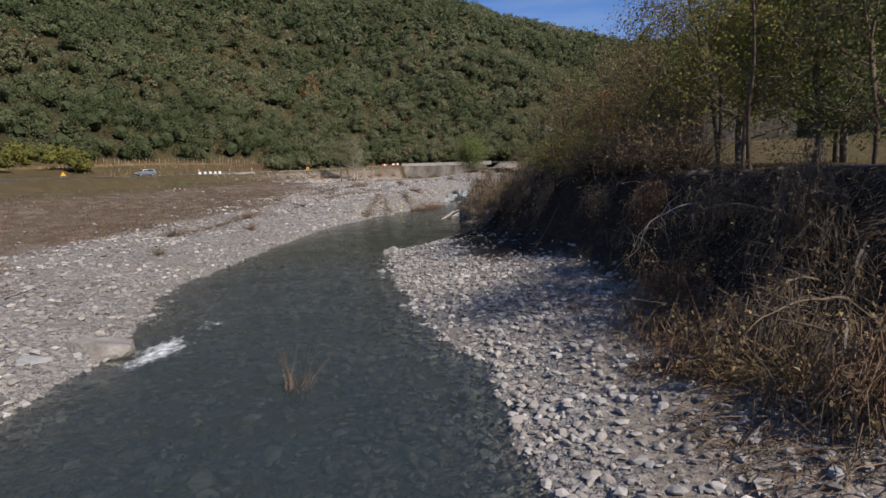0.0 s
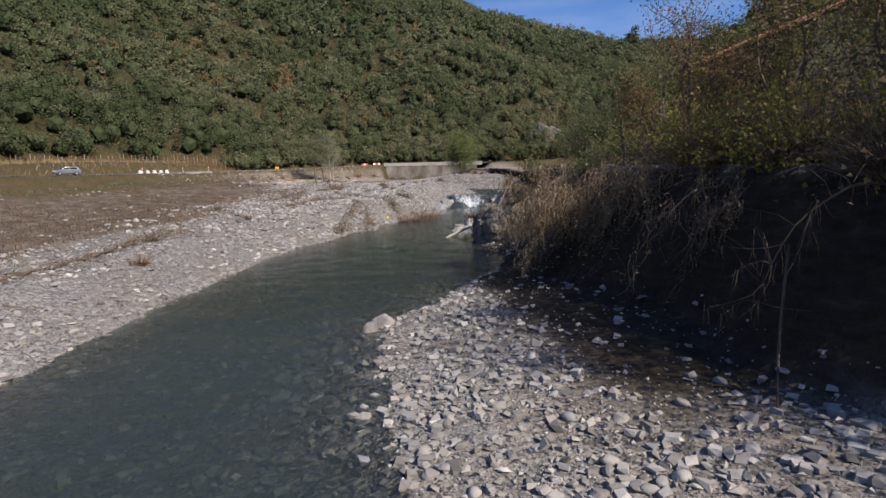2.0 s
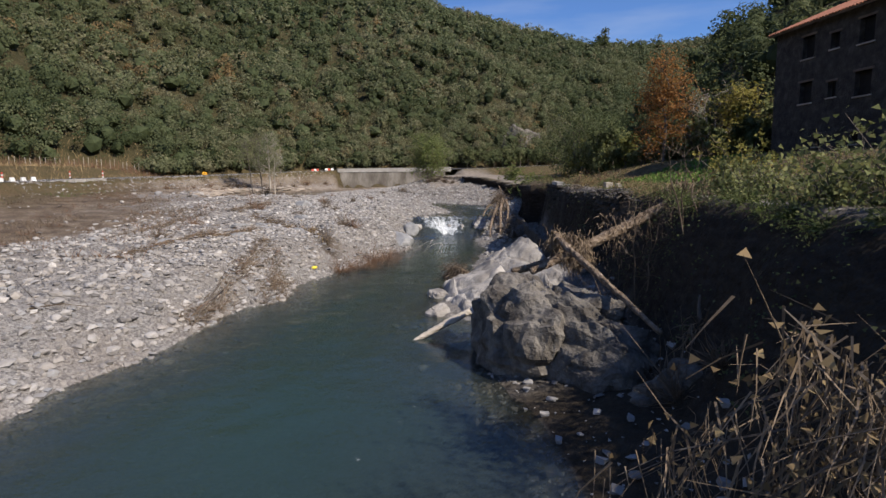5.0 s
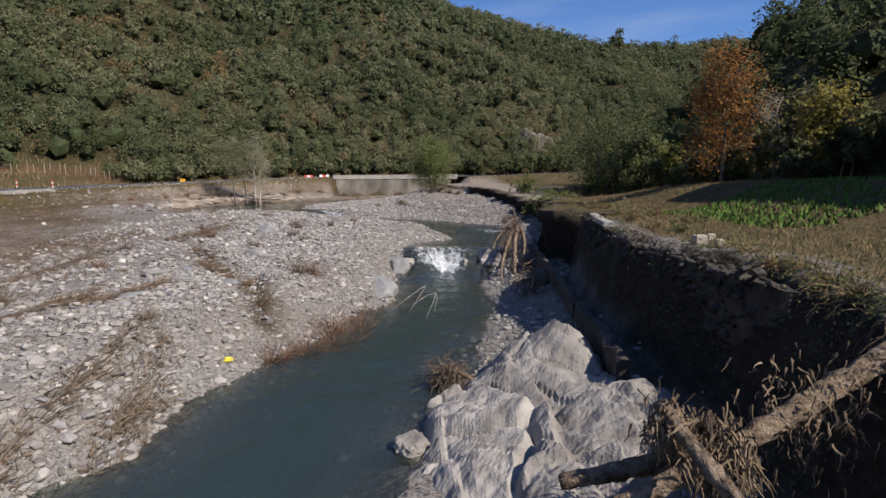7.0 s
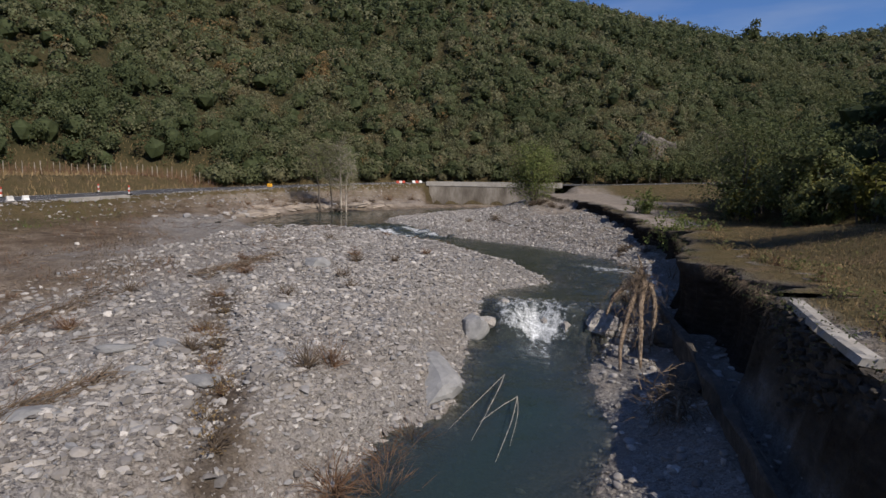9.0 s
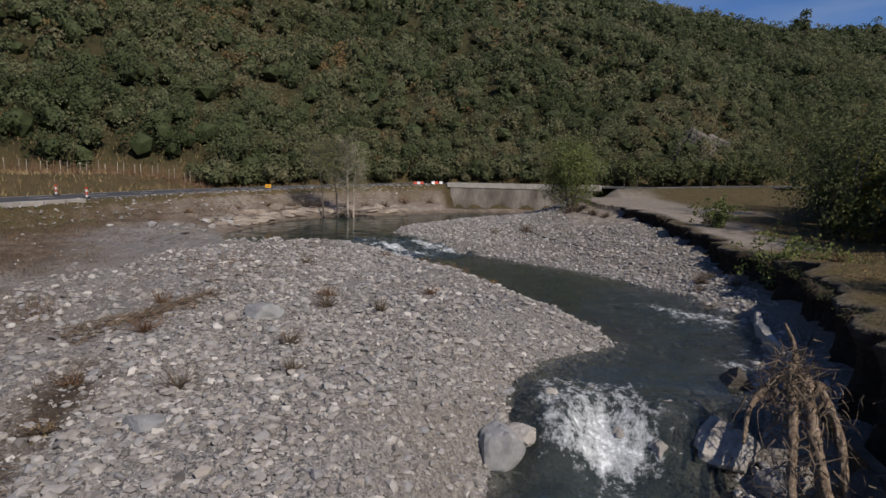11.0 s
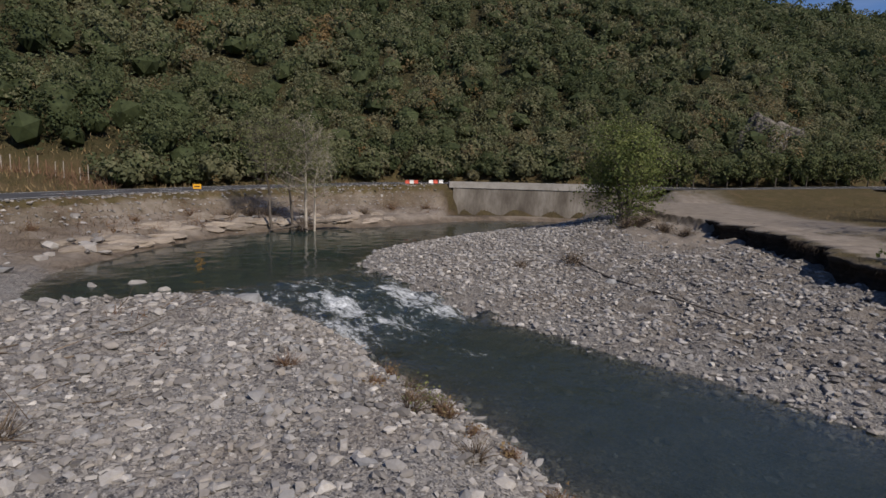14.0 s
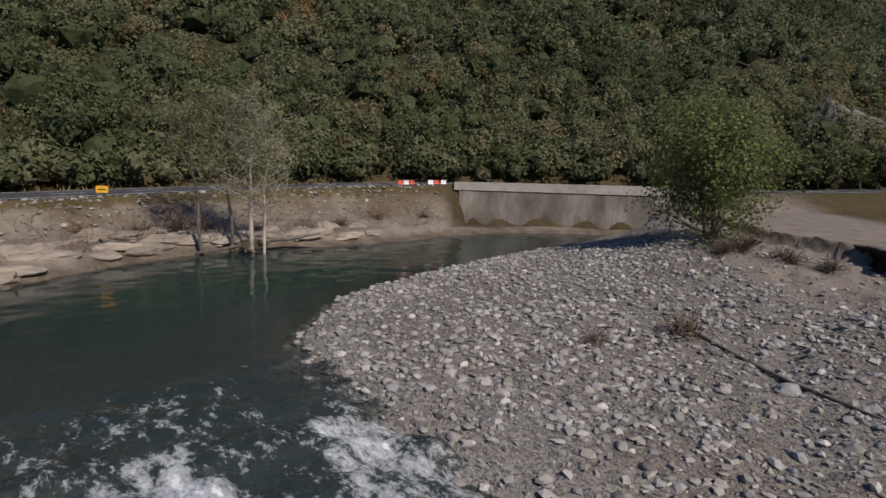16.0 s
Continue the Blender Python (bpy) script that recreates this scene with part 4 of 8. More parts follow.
M_LINE = plain("worn_road_paint", (0.3, (0.5, 0.5, 0.48)), (0.7, (0.72, 0.72, 0.7)), scale=4, grain=30, bump=0.1)
M_WHITE = plain("white_plastic", (0.3, (0.66, 0.66, 0.64)), (0.7, (0.8, 0.8, 0.78)), scale=3, grain=40, bump=0.05, rough=0.5)
M_RED = plain("red_plastic", (0.3, (0.45, 0.07, 0.04)), (0.7, (0.6, 0.10, 0.06)), scale=3, grain=40, bump=0.05, rough=0.5)
M_AMBER = plain("amber_sign_sheet", (0.3, (0.72, 0.36, 0.02)), (0.7, (0.85, 0.45, 0.04)), scale=3, grain=40, bump=0.05, rough=0.5)
M_BAG = plain("yellow_plastic_bag", (0.3, (0.65, 0.52, 0.03)), (0.7, (0.8, 0.68, 0.06)), scale=6, grain=30, bump=0.5, rough=0.45)
M_STEEL = plain("grey_steel", (0.3, (0.25, 0.25, 0.25)), (0.7, (0.36, 0.36, 0.36)), scale=5, grain=40, bump=0.05, rough=0.45)
M_PAINT = plain("blue_grey_car_paint", (0.3, (0.16, 0.19, 0.25)), (0.7, (0.20, 0.235, 0.30)), scale=2, grain=60, bump=0.0, rough=0.25, spec=0.5)
M_GLASS = plain("dark_glass", (0.3, (0.012, 0.014, 0.017)), (0.7, (0.02, 0.022, 0.026)), scale=2, grain=40, bump=0.0, rough=0.08, spec=0.6)
M_RUBBER = plain("black_rubber", (0.3, (0.015, 0.015, 0.016)), (0.7, (0.03, 0.03, 0.03)), scale=5, grain=50, bump=0.1)
M_TILE = plain("terracotta_tile", (0.3, (0.26, 0.105, 0.06)), (0.55, (0.38, 0.165, 0.10)), (0.8, (0.45, 0.24, 0.16)), scale=1.6, grain=20, bump=0.3)
# near-black colour that stands in for the unlit rooms
M_ROOM_SHADE = plain("painted_room_shade", (0.3, (0.012, 0.011, 0.010)), (0.7, (0.022, 0.02, 0.018)), scale=2, grain=20, bump=0.1)
M_PLANK = plain("old_timber", (0.3, (0.10, 0.075, 0.055)), (0.7, (0.19, 0.15, 0.115)), scale=2, grain=30, bump=0.5)
M_STRAW = plain("dry_straw", (0.3, (0.17, 0.12, 0.06)), (0.6, (0.27, 0.20, 0.105)), (0.85, (0.36, 0.29, 0.165)), scale=1.0, grain=9, bump=0.1)
M_GRASS = plain("short_grass", (0.3, (0.05, 0.075, 0.018)), (0.55, (0.085, 0.115, 0.028)), (0.8, (0.15, 0.15, 0.05)), scale=0.8, grain=9, bump=0.1)
M_CROP = plain("bright_green_crop", (0.3, (0.06, 0.13, 0.02)), (0.7, (0.11, 0.20, 0.035)), scale=1.5, grain=9, bump=0.1)
M_LEAF_BROWN = leaf_material("withered_brown_leaves", (0.13, 0.092, 0.05), (0.24, 0.175, 0.095), (0.36, 0.27, 0.14))
M_LEAF_GREEN = leaf_material("alder_leaves", (0.08, 0.11, 0.034), (0.145, 0.178, 0.058), (0.22, 0.235, 0.085))
M_LEAF_OLIVE = leaf_material("olive_green_leaves", (0.09, 0.11, 0.044), (0.165, 0.185, 0.075), (0.26, 0.26, 0.11))


# ---------------------------------------------------------------- shapes
def gz(x, y):
    return float(height(x, y)[0])


def tube(points, radii, sides=8, rough=0.0, seed=0):
    """A tapered, slightly uneven tube along points, as arrays."""
    p = np.array(points, float)
    n = len(p)
    r = np.interp(np.linspace(0, 1, n), np.linspace(0, 1, len(radii)), radii)
    t = np.gradient(p, axis=0)
    t /= np.linalg.norm(t, axis=1, keepdims=True) + 1e-9
    a = np.cross(t, (0.31, 0.2, 0.93))
    a /= np.linalg.norm(a, axis=1, keepdims=True) + 1e-9
    b = np.cross(t, a)
    g = np.random.default_rng(seed)
    ang = np.linspace(0, 2 * math.pi, sides, endpoint=False)
    rr = r[:, None] * (1 + rough * g.normal(size=(n, sides)))
    v = p[:, None] + rr[..., None] * (np.cos(ang)[None, :, None] * a[:, None] + np.sin(ang)[None, :, None] * b[:, None])
    v = np.vstack([v.reshape(-1, 3), p[:1], p[-1:]])
    f = []
    for i in range(n - 1):
        for k in range(sides):
            q = (i * sides + k, i * sides + (k + 1) % sides, (i + 1) * sides + (k + 1) % sides, (i + 1) * sides + k)
            f += [(q[0], q[1], q[2]), (q[0], q[2], q[3])]
    for k in range(sides):
        f += [(n * sides, (k + 1) % sides, k), (n * sides + 1, (n - 1) * sides + k, (n - 1) * sides + (k + 1) % sides)]
    return v, np.array(f)


def strands(base, way, length, radius, droop=0.3, wild=0.35, segs=3):
    """Many thin three-sided twigs; base, way: arrays of places and directions."""
    n = len(base)
    way = way / (np.linalg.norm(way, axis=1, keepdims=True) + 1e-9)
    pts, p, d = [base], base, way
    for i in range(segs):
        d = d + wild * rng.normal(size=(n, 3)) + np.array([0, 0, -droop])
        d /= np.linalg.norm(d, axis=1, keepdims=True) + 1e-9
        p = p + d * (length / segs)[:, None]
        pts.append(p)
    a = np.cross(way, rng.normal(size=(n, 3)))
    a /= np.linalg.norm(a, axis=1, keepdims=True) + 1e-9
    b = np.cross(way, a)
    rings = []
    for i, q in enumerate(pts):
        r = (radius * (1 - 0.8 * i / segs))[:, None]
        rings.append(np.stack([q + r * (math.cos(t) * a + math.sin(t) * b) for t in (0, 2.094, 4.189)], 1))
    v = np.stack(rings, 1).reshape(-1, 3)
    f = []
    for i in range(segs):
        for k in range(3):
            q = (i * 3 + k, i * 3 + (k + 1) % 3, i * 3 + 3 + (k + 1) % 3, i * 3 + 3 + k)
            f += [(q[0], q[1], q[2]), (q[0], q[2], q[3])]
    f = np.array(f)[None] + (np.arange(n) * (segs + 1) * 3)[:, None, None]
    return v, f.reshape(-1, 3)


def piece(name, v, f, mat, parent=None, label="", smooth=True, attrs=None):
    ob = new(name, arrays_mesh(name, v, f, mat, smooth, attrs))
    ob.parent = parent
    return tagged(ob, label)


def thing(name, label, category, group="", at=(0, 0, 0)):
    ob = new(name)
    ob.location = at
    bpy.context.view_layer.update()
    return tagged(ob, label, category, group)


def under(ob, parent):
    """Hangs a part, built in world places, under its thing."""
    ob.parent = parent
    ob.matrix_parent_inverse = parent.matrix_world.inverted()
    return ob


def rock_arrays(center, size, turn=0.0, seed=0, cuts=9, bite=0.72, lumps=0.10, subdivisions=4, lean=(0, 0)):
    """A boulder with broken flat faces, ledges and a rough skin."""
    g = np.random.default_rng(seed)
    bm = bmesh.new()
    bmesh.ops.create_icosphere(bm, subdivisions=subdivisions + (subdivisions == 4 and max(size) > 3.0), radius=1)
    v = np.array([p.co[:] for p in bm.verts])
    f = np.array([[p.index for p in q.verts] for q in bm.faces])
    bm.free()
    for k in range(cuts):
        n = g.normal(size=3)
        n /= np.linalg.norm(n)
        n[2] = abs(n[2]) * 0.8
        n /= np.linalg.norm(n)
        h = g.uniform(bite - 0.08, 0.93)
        over = v @ n - h
        v = v - np.where(over > 0, over, 0)[:, None] * n * 0.93
    v0 = v.copy()
    for o, (s, a) in enumerate(((1.6, lumps), (4.0, lumps * 0.45), (9.0, lumps * 0.2))):
        d = np.array([noise.noise(Vector(p) * s + Vector((seed * 3.1, o * 7.7, 0))) for p in v0])
        v = v + v0 * (d * a)[:, None]
    if subdivisions >= 4:
        for s, a in ((1.1, 0.075), (2.9, 0.022)):
            sc = np.array((1.0, 1.0, 1.7)) * s
            for i, p in enumerate(v0):
                dist = noise.voronoi(Vector(p * sc) + Vector((seed * 1.7, seed * 0.9, 0)))[0]
                v[i] -= v0[i] * a * max(0.0, 1 - (dist[1] - dist[0]) / 0.16)
                v[i] += v0[i] * a * 0.6 * (noise.cell(Vector(p * sc * 0.8)) - 0.5)
    v = v * (np.array(size) / 2)
    v[:, 2] += lean[0] * v[:, 0] + lean[1] * v[:, 1]
    c, s = math.cos(radians(turn)), math.sin(radians(turn))
    v = v @ np.array([[c, s, 0], [-s, c, 0], [0, 0, 1]])
    return v + np.array(center), f


def box_bm(x0, y0, z0, x1, y1, z1, bevel=0.02):
    bm = bmesh.new()
    bmesh.ops.create_cube(bm, size=1)
    for v in bm.verts:
        v.co = ((x0 + x1) / 2 + v.co.x * (x1 - x0), (y0 + y1) / 2 + v.co.y * (y1 - y0), (z0 + z1) / 2 + v.co.z * (z1 - z0))
    if bevel:
        bmesh.ops.bevel(bm, geom=bm.edges[:], offset=bevel, segments=1, affect="EDGES")
    return bm


# ---------------------------------------------------------------- road and walls
def along_road(ra, q, dz=0.0):
    """A place on the road: ra counts the edge's points, q metres from its river-side edge."""
    i = int(min(max(ra, 0), len(ROAD_EDGE) - 2))
    t = ra - i
    p, d = ROAD_EDGE[i] * (1 - t) + ROAD_EDGE[i + 1] * t, ROAD_EDGE[i + 1] - ROAD_EDGE[i]
    d = d / np.linalg.norm(d)
    z = ROAD_Z[i] * (1 - t) + ROAD_Z[i + 1] * t
    return np.array((p[0] - d[1] * q, p[1] + d[0] * q, z + dz)), math.degrees(math.atan2(d[1], d[0]))


def road_strip(name, q0, q1, dz, r0, r1, step, mat, parent=None, thick=0.25):
    rows = [[along_road(r, q, dz)[0] for q in (q0, q1)] for r in np.arange(r0, r1 + 1e-6, step)]
    v = np.array([p for row in rows for p in (row[0], row[1], row[1] - (0, 0, thick), row[0] - (0, 0, thick))])
    f = [(4 * i + k, 4 * i + (k + 1) % 4, 4 * i + 4 + (k + 1) % 4, 4 * i + 4 + k) for i in range(len(rows) - 1) for k in range(4)]
    return piece(name, v, np.array(f), mat, parent, smooth=False)


road = road_strip("road", 0.5, 6.6, 0.06, 4, 56, 0.5, M_ASPHALT)
tagged(road, "grey two-lane asphalt road along the foot of the hill", "road", kind="structure")
road_strip("edge_line", 0.75, 0.87, 0.066, 4, 56, 0.5, M_LINE, road, 0.004)
road_strip("edge_line", 6.2, 6.32, 0.066, 4, 56, 0.5, M_LINE, road, 0.004)
for k in range(28):
    road_strip("centre_line", 3.48, 3.60, 0.066, 6 + 1.7 * k, 6.7 + 1.7 * k, 0.35, M_LINE, road, 0.004)

wall = tagged(new("retaining_wall"), "long pale concrete retaining wall under the road above the pool", "wall", kind="structure")


def wall_run(name, r0, r1, q0, q1, low, high, mat, parent, step=0.5, rough=0.0):
    rows = []
    for r in np.arange(r0, r1 + 1e-6, step):
        (a, _), (b, _) = along_road(r, q0), along_road(r, q1)
        e = rough * rng.normal()
        rows.append([(a[0], a[1], a[2] + high + e), (b[0], b[1], b[2] + high + e), (b[0], b[1], low), (a[0], a[1], low)])
    v = np.array([p for row in rows for p in row])
    f = [(4 * i + k, 4 * i + 4 + k, 4 * i + 4 + (k + 1) % 4, 4 * i + (k + 1) % 4) for i in range(len(rows) - 1) for k in range(4)]
    n = 4 * (len(rows) - 1)
    return piece(name, v, np.array(f + [(0, 1, 2, 3), (n + 3, n + 2, n + 1, n)]), mat, parent, smooth=False)


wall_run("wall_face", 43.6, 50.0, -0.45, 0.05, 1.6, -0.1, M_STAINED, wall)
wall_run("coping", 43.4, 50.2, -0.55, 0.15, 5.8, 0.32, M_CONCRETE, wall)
# rubble bank of broken stones below the road's edge
pts = [along_road(r, q)[0] for r, q in zip(rng.uniform(19, 43, 1700), -rng.random(1700) ** 1.5 * 2.6)]
px, py = np.array(pts)[:, 0], np.array(pts)[:, 1]
vv, ff = stone_batch(px, py, height(px, py), 0.10 + 0.34 * rng.random(1700) ** 2.5)
stuff("rubble_bank", vv, ff, M_STONE, "broken stone rubble holding the road's edge", "rubble")


def road_barrier(ra, q, mat, label):
    p, yaw = along_road(ra, q, 0.06)
    ob = thing("road_barrier", label, "barrier", "barriers on the road")
    bm = bmesh.new()
    prof = [(-0.28, 0), (-0.26, 0.12), (-0.12, 0.3), (-0.09, 0.75), (0.09, 0.75), (0.12, 0.3), (0.26, 0.12), (0.28, 0)]
    a = [bm.verts.new((-0.62, y, z)) for y, z in prof]
    b = [bm.verts.new((0.62, y, z)) for y, z in prof]
    bm.faces.new(a[::-1]), bm.faces.new(b)
    for i in range(8):
        bm.faces.new((a[i], a[(i + 1) % 8], b[(i + 1) % 8], b[i]))
    bmesh.ops.bevel(bm, geom=bm.edges[:], offset=0.02, segments=1, affect="EDGES")
    part("body", bm, mat, ob)
    part("cap", box_bm(-0.12, -0.05, 0.75, 0.12, 0.05, 0.80, 0.01), M_STEEL, ob)
    ob.matrix_world = pose(*p, 0, 0, yaw) @ Matrix.Diagonal((0.42, 0.6, 0.55, 1))
    return ob


for k in range(3):
    for j, r in enumerate((41.2, 42.55)):
        road_barrier(r + 0.26 * k, 0.6, M_WHITE if (k + j) % 2 else M_RED, "white road barrier at the collapsed verge" if (k + j) % 2 else "red road barrier at the collapsed verge")
for k in range(5):
    road_barrier(18.6 + 0.42 * k, 0.9, M_WHITE, "white plastic barrier block beside the road")


def amber_sign(ra, q, s=1.0):
    p, yaw = along_road(ra, q, 0.06)
    ob = thing("road_sign", "amber road-works board on a low steel stand", "sign")
    part("board", box_bm(-0.75 * s, -0.02, 0.25, 0.75 * s, 0.02, 1.0, 0.008), M_AMBER, ob, "amber reflective board")
    part("symbol_bar", box_bm(-0.5 * s, -0.027, 0.55, 0.5 * s, -0.021, 0.68, 0), M_RUBBER, ob)
    for x in (-0.6, 0.6):
        part("leg", box_bm(x * s - 0.02, -0.02, 0.0, x * s + 0.02, 0.02, 0.26, 0.004), M_STEEL, ob)
        part("foot", box_bm(x * s - 0.05, -0.3, 0.0, x * s + 0.05, 0.3, 0.05, 0.008), M_RUBBER, ob)
    ob.matrix_world = pose(*p, 0, 0, yaw - 40) @ Matrix.Diagonal((0.48, 0.6, 0.6, 1))


amber_sign(32.1, 0.75)


def warning_triangle(ra, q):
    p, yaw = along_road(ra, q, 0.06)
    ob = thing("warning_sign", "amber triangular warning sign on a low stand by the road", "sign")
    bm = bmesh.new()
    front = [bm.verts.new((x, -0.015, z)) for x, z in ((-0.42, 0.35), (0.42, 0.35), (0.0, 1.08))]
    rear = [bm.verts.new((v.co.x, 0.015, v.co.z)) for v in front]
    bm.faces.new(front), bm.faces.new(rear[::-1])
    for i in range(3):
        bm.faces.new((front[(i + 1) % 3], front[i], rear[i], rear[(i + 1) % 3]))
    part("board", bm, M_AMBER, ob, "amber reflective triangle")
    part("symbol_bar", box_bm(-0.04, -0.022, 0.5, 0.04, -0.017, 0.8, 0), M_RUBBER, ob)
    for x in (-0.3, 0.3):
        part("leg", box_bm(x - 0.02, -0.25, 0.0, x + 0.02, 0.25, 0.04, 0.006), M_STEEL, ob)
        part("strut", box_bm(x - 0.015, -0.015, 0.03, x + 0.015, 0.015, 0.36, 0.004), M_STEEL, ob)
    ob.matrix_world = pose(*p, 0, 0, yaw - 40) @ Matrix.Diagonal((0.7, 0.7, 0.7, 1))


warning_triangle(11.6, 0.8)


def bollard(ra, q, label):
    p, yaw = along_road(ra, q, 0.06)
    ob = thing("delineator_post", label, "post", "posts along the road")
    part("foot", box_bm(-0.2, -0.2, 0, 0.2, 0.2, 0.08, 0.02), M_RUBBER, ob)
    for k in range(4):
        part("band", box_bm(-0.1, -0.06, 0.08 + 0.22 * k, 0.1, 0.06, 0.30 + 0.22 * k - 0.003, 0.015), M_RED if k % 2 else M_WHITE, ob, "red band" if k % 2 else "white band")
    ob.matrix_world = pose(*p, 0, 0, yaw + 20)


bollard(23.9, 0.62, "red and white striped delineator post beside the road")
bollard(24.4, 5.9, "red and white striped delineator post across the road")
bollard(20.8, 5.9, "red and white striped delineator post across the road")

kerb = thing("concrete_block_wall", "low pale concrete block wall at the road's edge", "wall")
for k in range(4):
    wall_run("block", 21.1 + 0.62 * k, 21.1 + 0.62 * k + 0.58, -0.5, 0.35, 3.4, 0.12, M_CONCRETE, kerb, 0.29)


def parked_car(ra, q):
    p, yaw = along_road(ra, q, 0.06)
    ob = thing("car", "small blue-grey car parked on the road", "car")
    side = [(-2.0, 0.35), (-2.02, 0.75), (-1.85, 0.92), (-1.55, 1.42), (-0.2, 1.48), (0.45, 1.40), (1.05, 0.98), (1.85, 0.82), (2.02, 0.62), (2.0, 0.33)]
    bm = bmesh.new()
    a = [bm.verts.new((x, -0.84 if z < 1.1 else -0.68, z)) for x, z in side]
    b = [bm.verts.new((x, 0.84 if z < 1.1 else 0.68, z)) for x, z in side]
    bm.faces.new(a), bm.faces.new(b[::-1])
    for i in range(len(side)):
        j = (i + 1) % len(side)
        bm.faces.new((a[j], a[i], b[i], b[j]))
    bmesh.ops.bevel(bm, geom=bm.edges[:], offset=0.05, segments=2, affect="EDGES")
    part("body", bm, M_PAINT, ob)
    for y in (-1, 1):
        part("side_window", box_bm(-1.35, y * 0.775 - 0.012, 0.98, -0.35, y * 0.775 + 0.012, 1.33, 0.01), M_GLASS, ob)
        part("side_window", box_bm(-0.27, y * 0.775 - 0.012, 0.98, 0.55, y * 0.775 + 0.012, 1.33, 0.01), M_GLASS, ob)
        part("headlight", box_bm(1.9, y * 0.62 - 0.15, 0.62, 2.03, y * 0.62 + 0.15, 0.76, 0.02), M_WHITE, ob)
        for x in (-1.25, 1.25):
            bm = bmesh.new()
            bmesh.ops.create_cone(bm, cap_ends=True, segments=18, radius1=0.31, radius2=0.31, depth=0.2, matrix=pose(x, y * 0.78, 0.31, 90))
            wheel = part("wheel", bm, M_RUBBER, ob)
            bm = bmesh.new()
            bmesh.ops.create_cone(bm, cap_ends=True, segments=14, radius1=0.19, radius2=0.19, depth=0.215, matrix=pose(x, y * 0.78, 0.31, 90))
            part("rim", bm, M_STEEL, wheel)
    part("windscreen", box_bm(0.62, -0.6, 1.0, 0.9, 0.6, 1.3, 0.02), M_GLASS, ob)
    ob.matrix_world = pose(*p, 0, 0, yaw + 148) @ Matrix.Diagonal((0.66, 0.66, 0.66, 1))


parked_car(15.6, 2.4)

# ---------------------------------------------------------------- bank walls on the river's other side
ruin = thing("masonry_wall", "ruined rubble-stone river wall with a pale coping at the field's edge", "wall")


def masonry(line, low, width, parent):
    """A rough wall along points (x, y, top), of separate stones with a core behind them."""
    line = np.array(line, float)
    pieces_ = []
    for (ax, ay, at), (bx, by, bt) in zip(line[:-1], line[1:]):
        d = np.array((bx - ax, by - ay))
        n = np.linalg.norm(d)
        d /= n
        out = np.array((-d[1], d[0]))
        v = []
        for s, t in ((0, at), (n, bt)):
            for o, z in ((-0.0, t - 0.3), (width * 0.6, t - 0.3), (width * 0.6, low), (-0.0, low)):
                q = np.array((ax, ay)) + d * s - out * o
                v.append((q[0], q[1], z))
        f = [(0, 1, 5, 4), (1, 2, 6, 5), (2, 3, 7, 6), (3, 0, 4, 7), (0, 3, 2, 1), (4, 5, 6, 7)]
        piece("core", np.array(v), np.array(f), M_MASONRY, parent, smooth=False)
        m = int(n * (max(at, bt) - low) / 0.055)
        s, h = rng.uniform(0, n, m), rng.random(m)
        top = at + (bt - at) * s / n
        z = low + h * (top - low - 0.1)
        x, y = ax + d[0] * s + out[0] * 0.02, ay + d[1] * s + out[1] * 0.02
        pieces_.append(stone_batch(x, y, z, rng.uniform(0.16, 0.42, m)))
    v, f = merge(pieces_)
    ob = piece("rubble_face", v, f, M_MASONRY, parent, smooth=False)
    ob["kind"] = "stuff"


masonry([(8.35, 52.6, 4.15), (8.3, 57.0, 4.25), (8.45, 61.0, 4.0)], 1.2, 0.6, ruin)
masonry([(8.5, 61.6, 4.2), (8.75, 64.0, 4.35), (9.55, 67.9, 4.35), (9.75, 69.0, 4.1)], 0.6, 0.55, ruin)
for (ax, ay), (bx, by) in (((8.5, 62.7), (8.95, 64.9)), ((8.97, 65.0), (9.75, 67.9))):
    yaw = math.degrees(math.atan2(by - ay, bx - ax))
    n = math.hypot(bx - ax, by - ay)
    bm = bmesh.new()
    rows = []
    for k in range(13):
        t, e = n * k / 12, rng.normal(0, 0.025, 6)
        rows.append([bm.verts.new((t, yy + e[m], zz + 0.6 * e[m])) for m, (yy, zz) in enumerate(((-0.40, -0.02), (-0.36, 0.10), (-0.12, 0.13), (0.0, 0.10), (0.05, -0.05), (-0.36, -0.1)))])
    for a_, b_ in zip(rows[:-1], rows[1:]):
        for m in range(6):
            bm.faces.new((a_[m], b_[m], b_[(m + 1) % 6], a_[(m + 1) % 6]))
    bm.faces.new(rows[0]), bm.faces.new(rows[-1][::-1])
    bmesh.ops.recalc_face_normals(bm, faces=bm.faces[:])
    c = part("coping", bm, M_CONCRETE, ruin, "pale lime coping")
    c.matrix_world = pose(ax, ay, 4.32, 0, 0, yaw)

for x, y, s in ((9.3, 57.6, 0.36), (9.6, 57.1, 0.24), (10.1, 58.4, 0.24)):
    ob = thing("stone_block", "squared pale stone block lying on the bank's edge", "block", at=(x, y, gz(x, y)))
    part("block", box_bm(-s * 0.5, -s * 0.4, -0.05, s * 0.5, s * 0.4, s * 0.8, 0.03), M_PALE, ob)

channel = thing("channel_wall", "broken concrete mill-channel wall lying along the bank's foot", "wall")


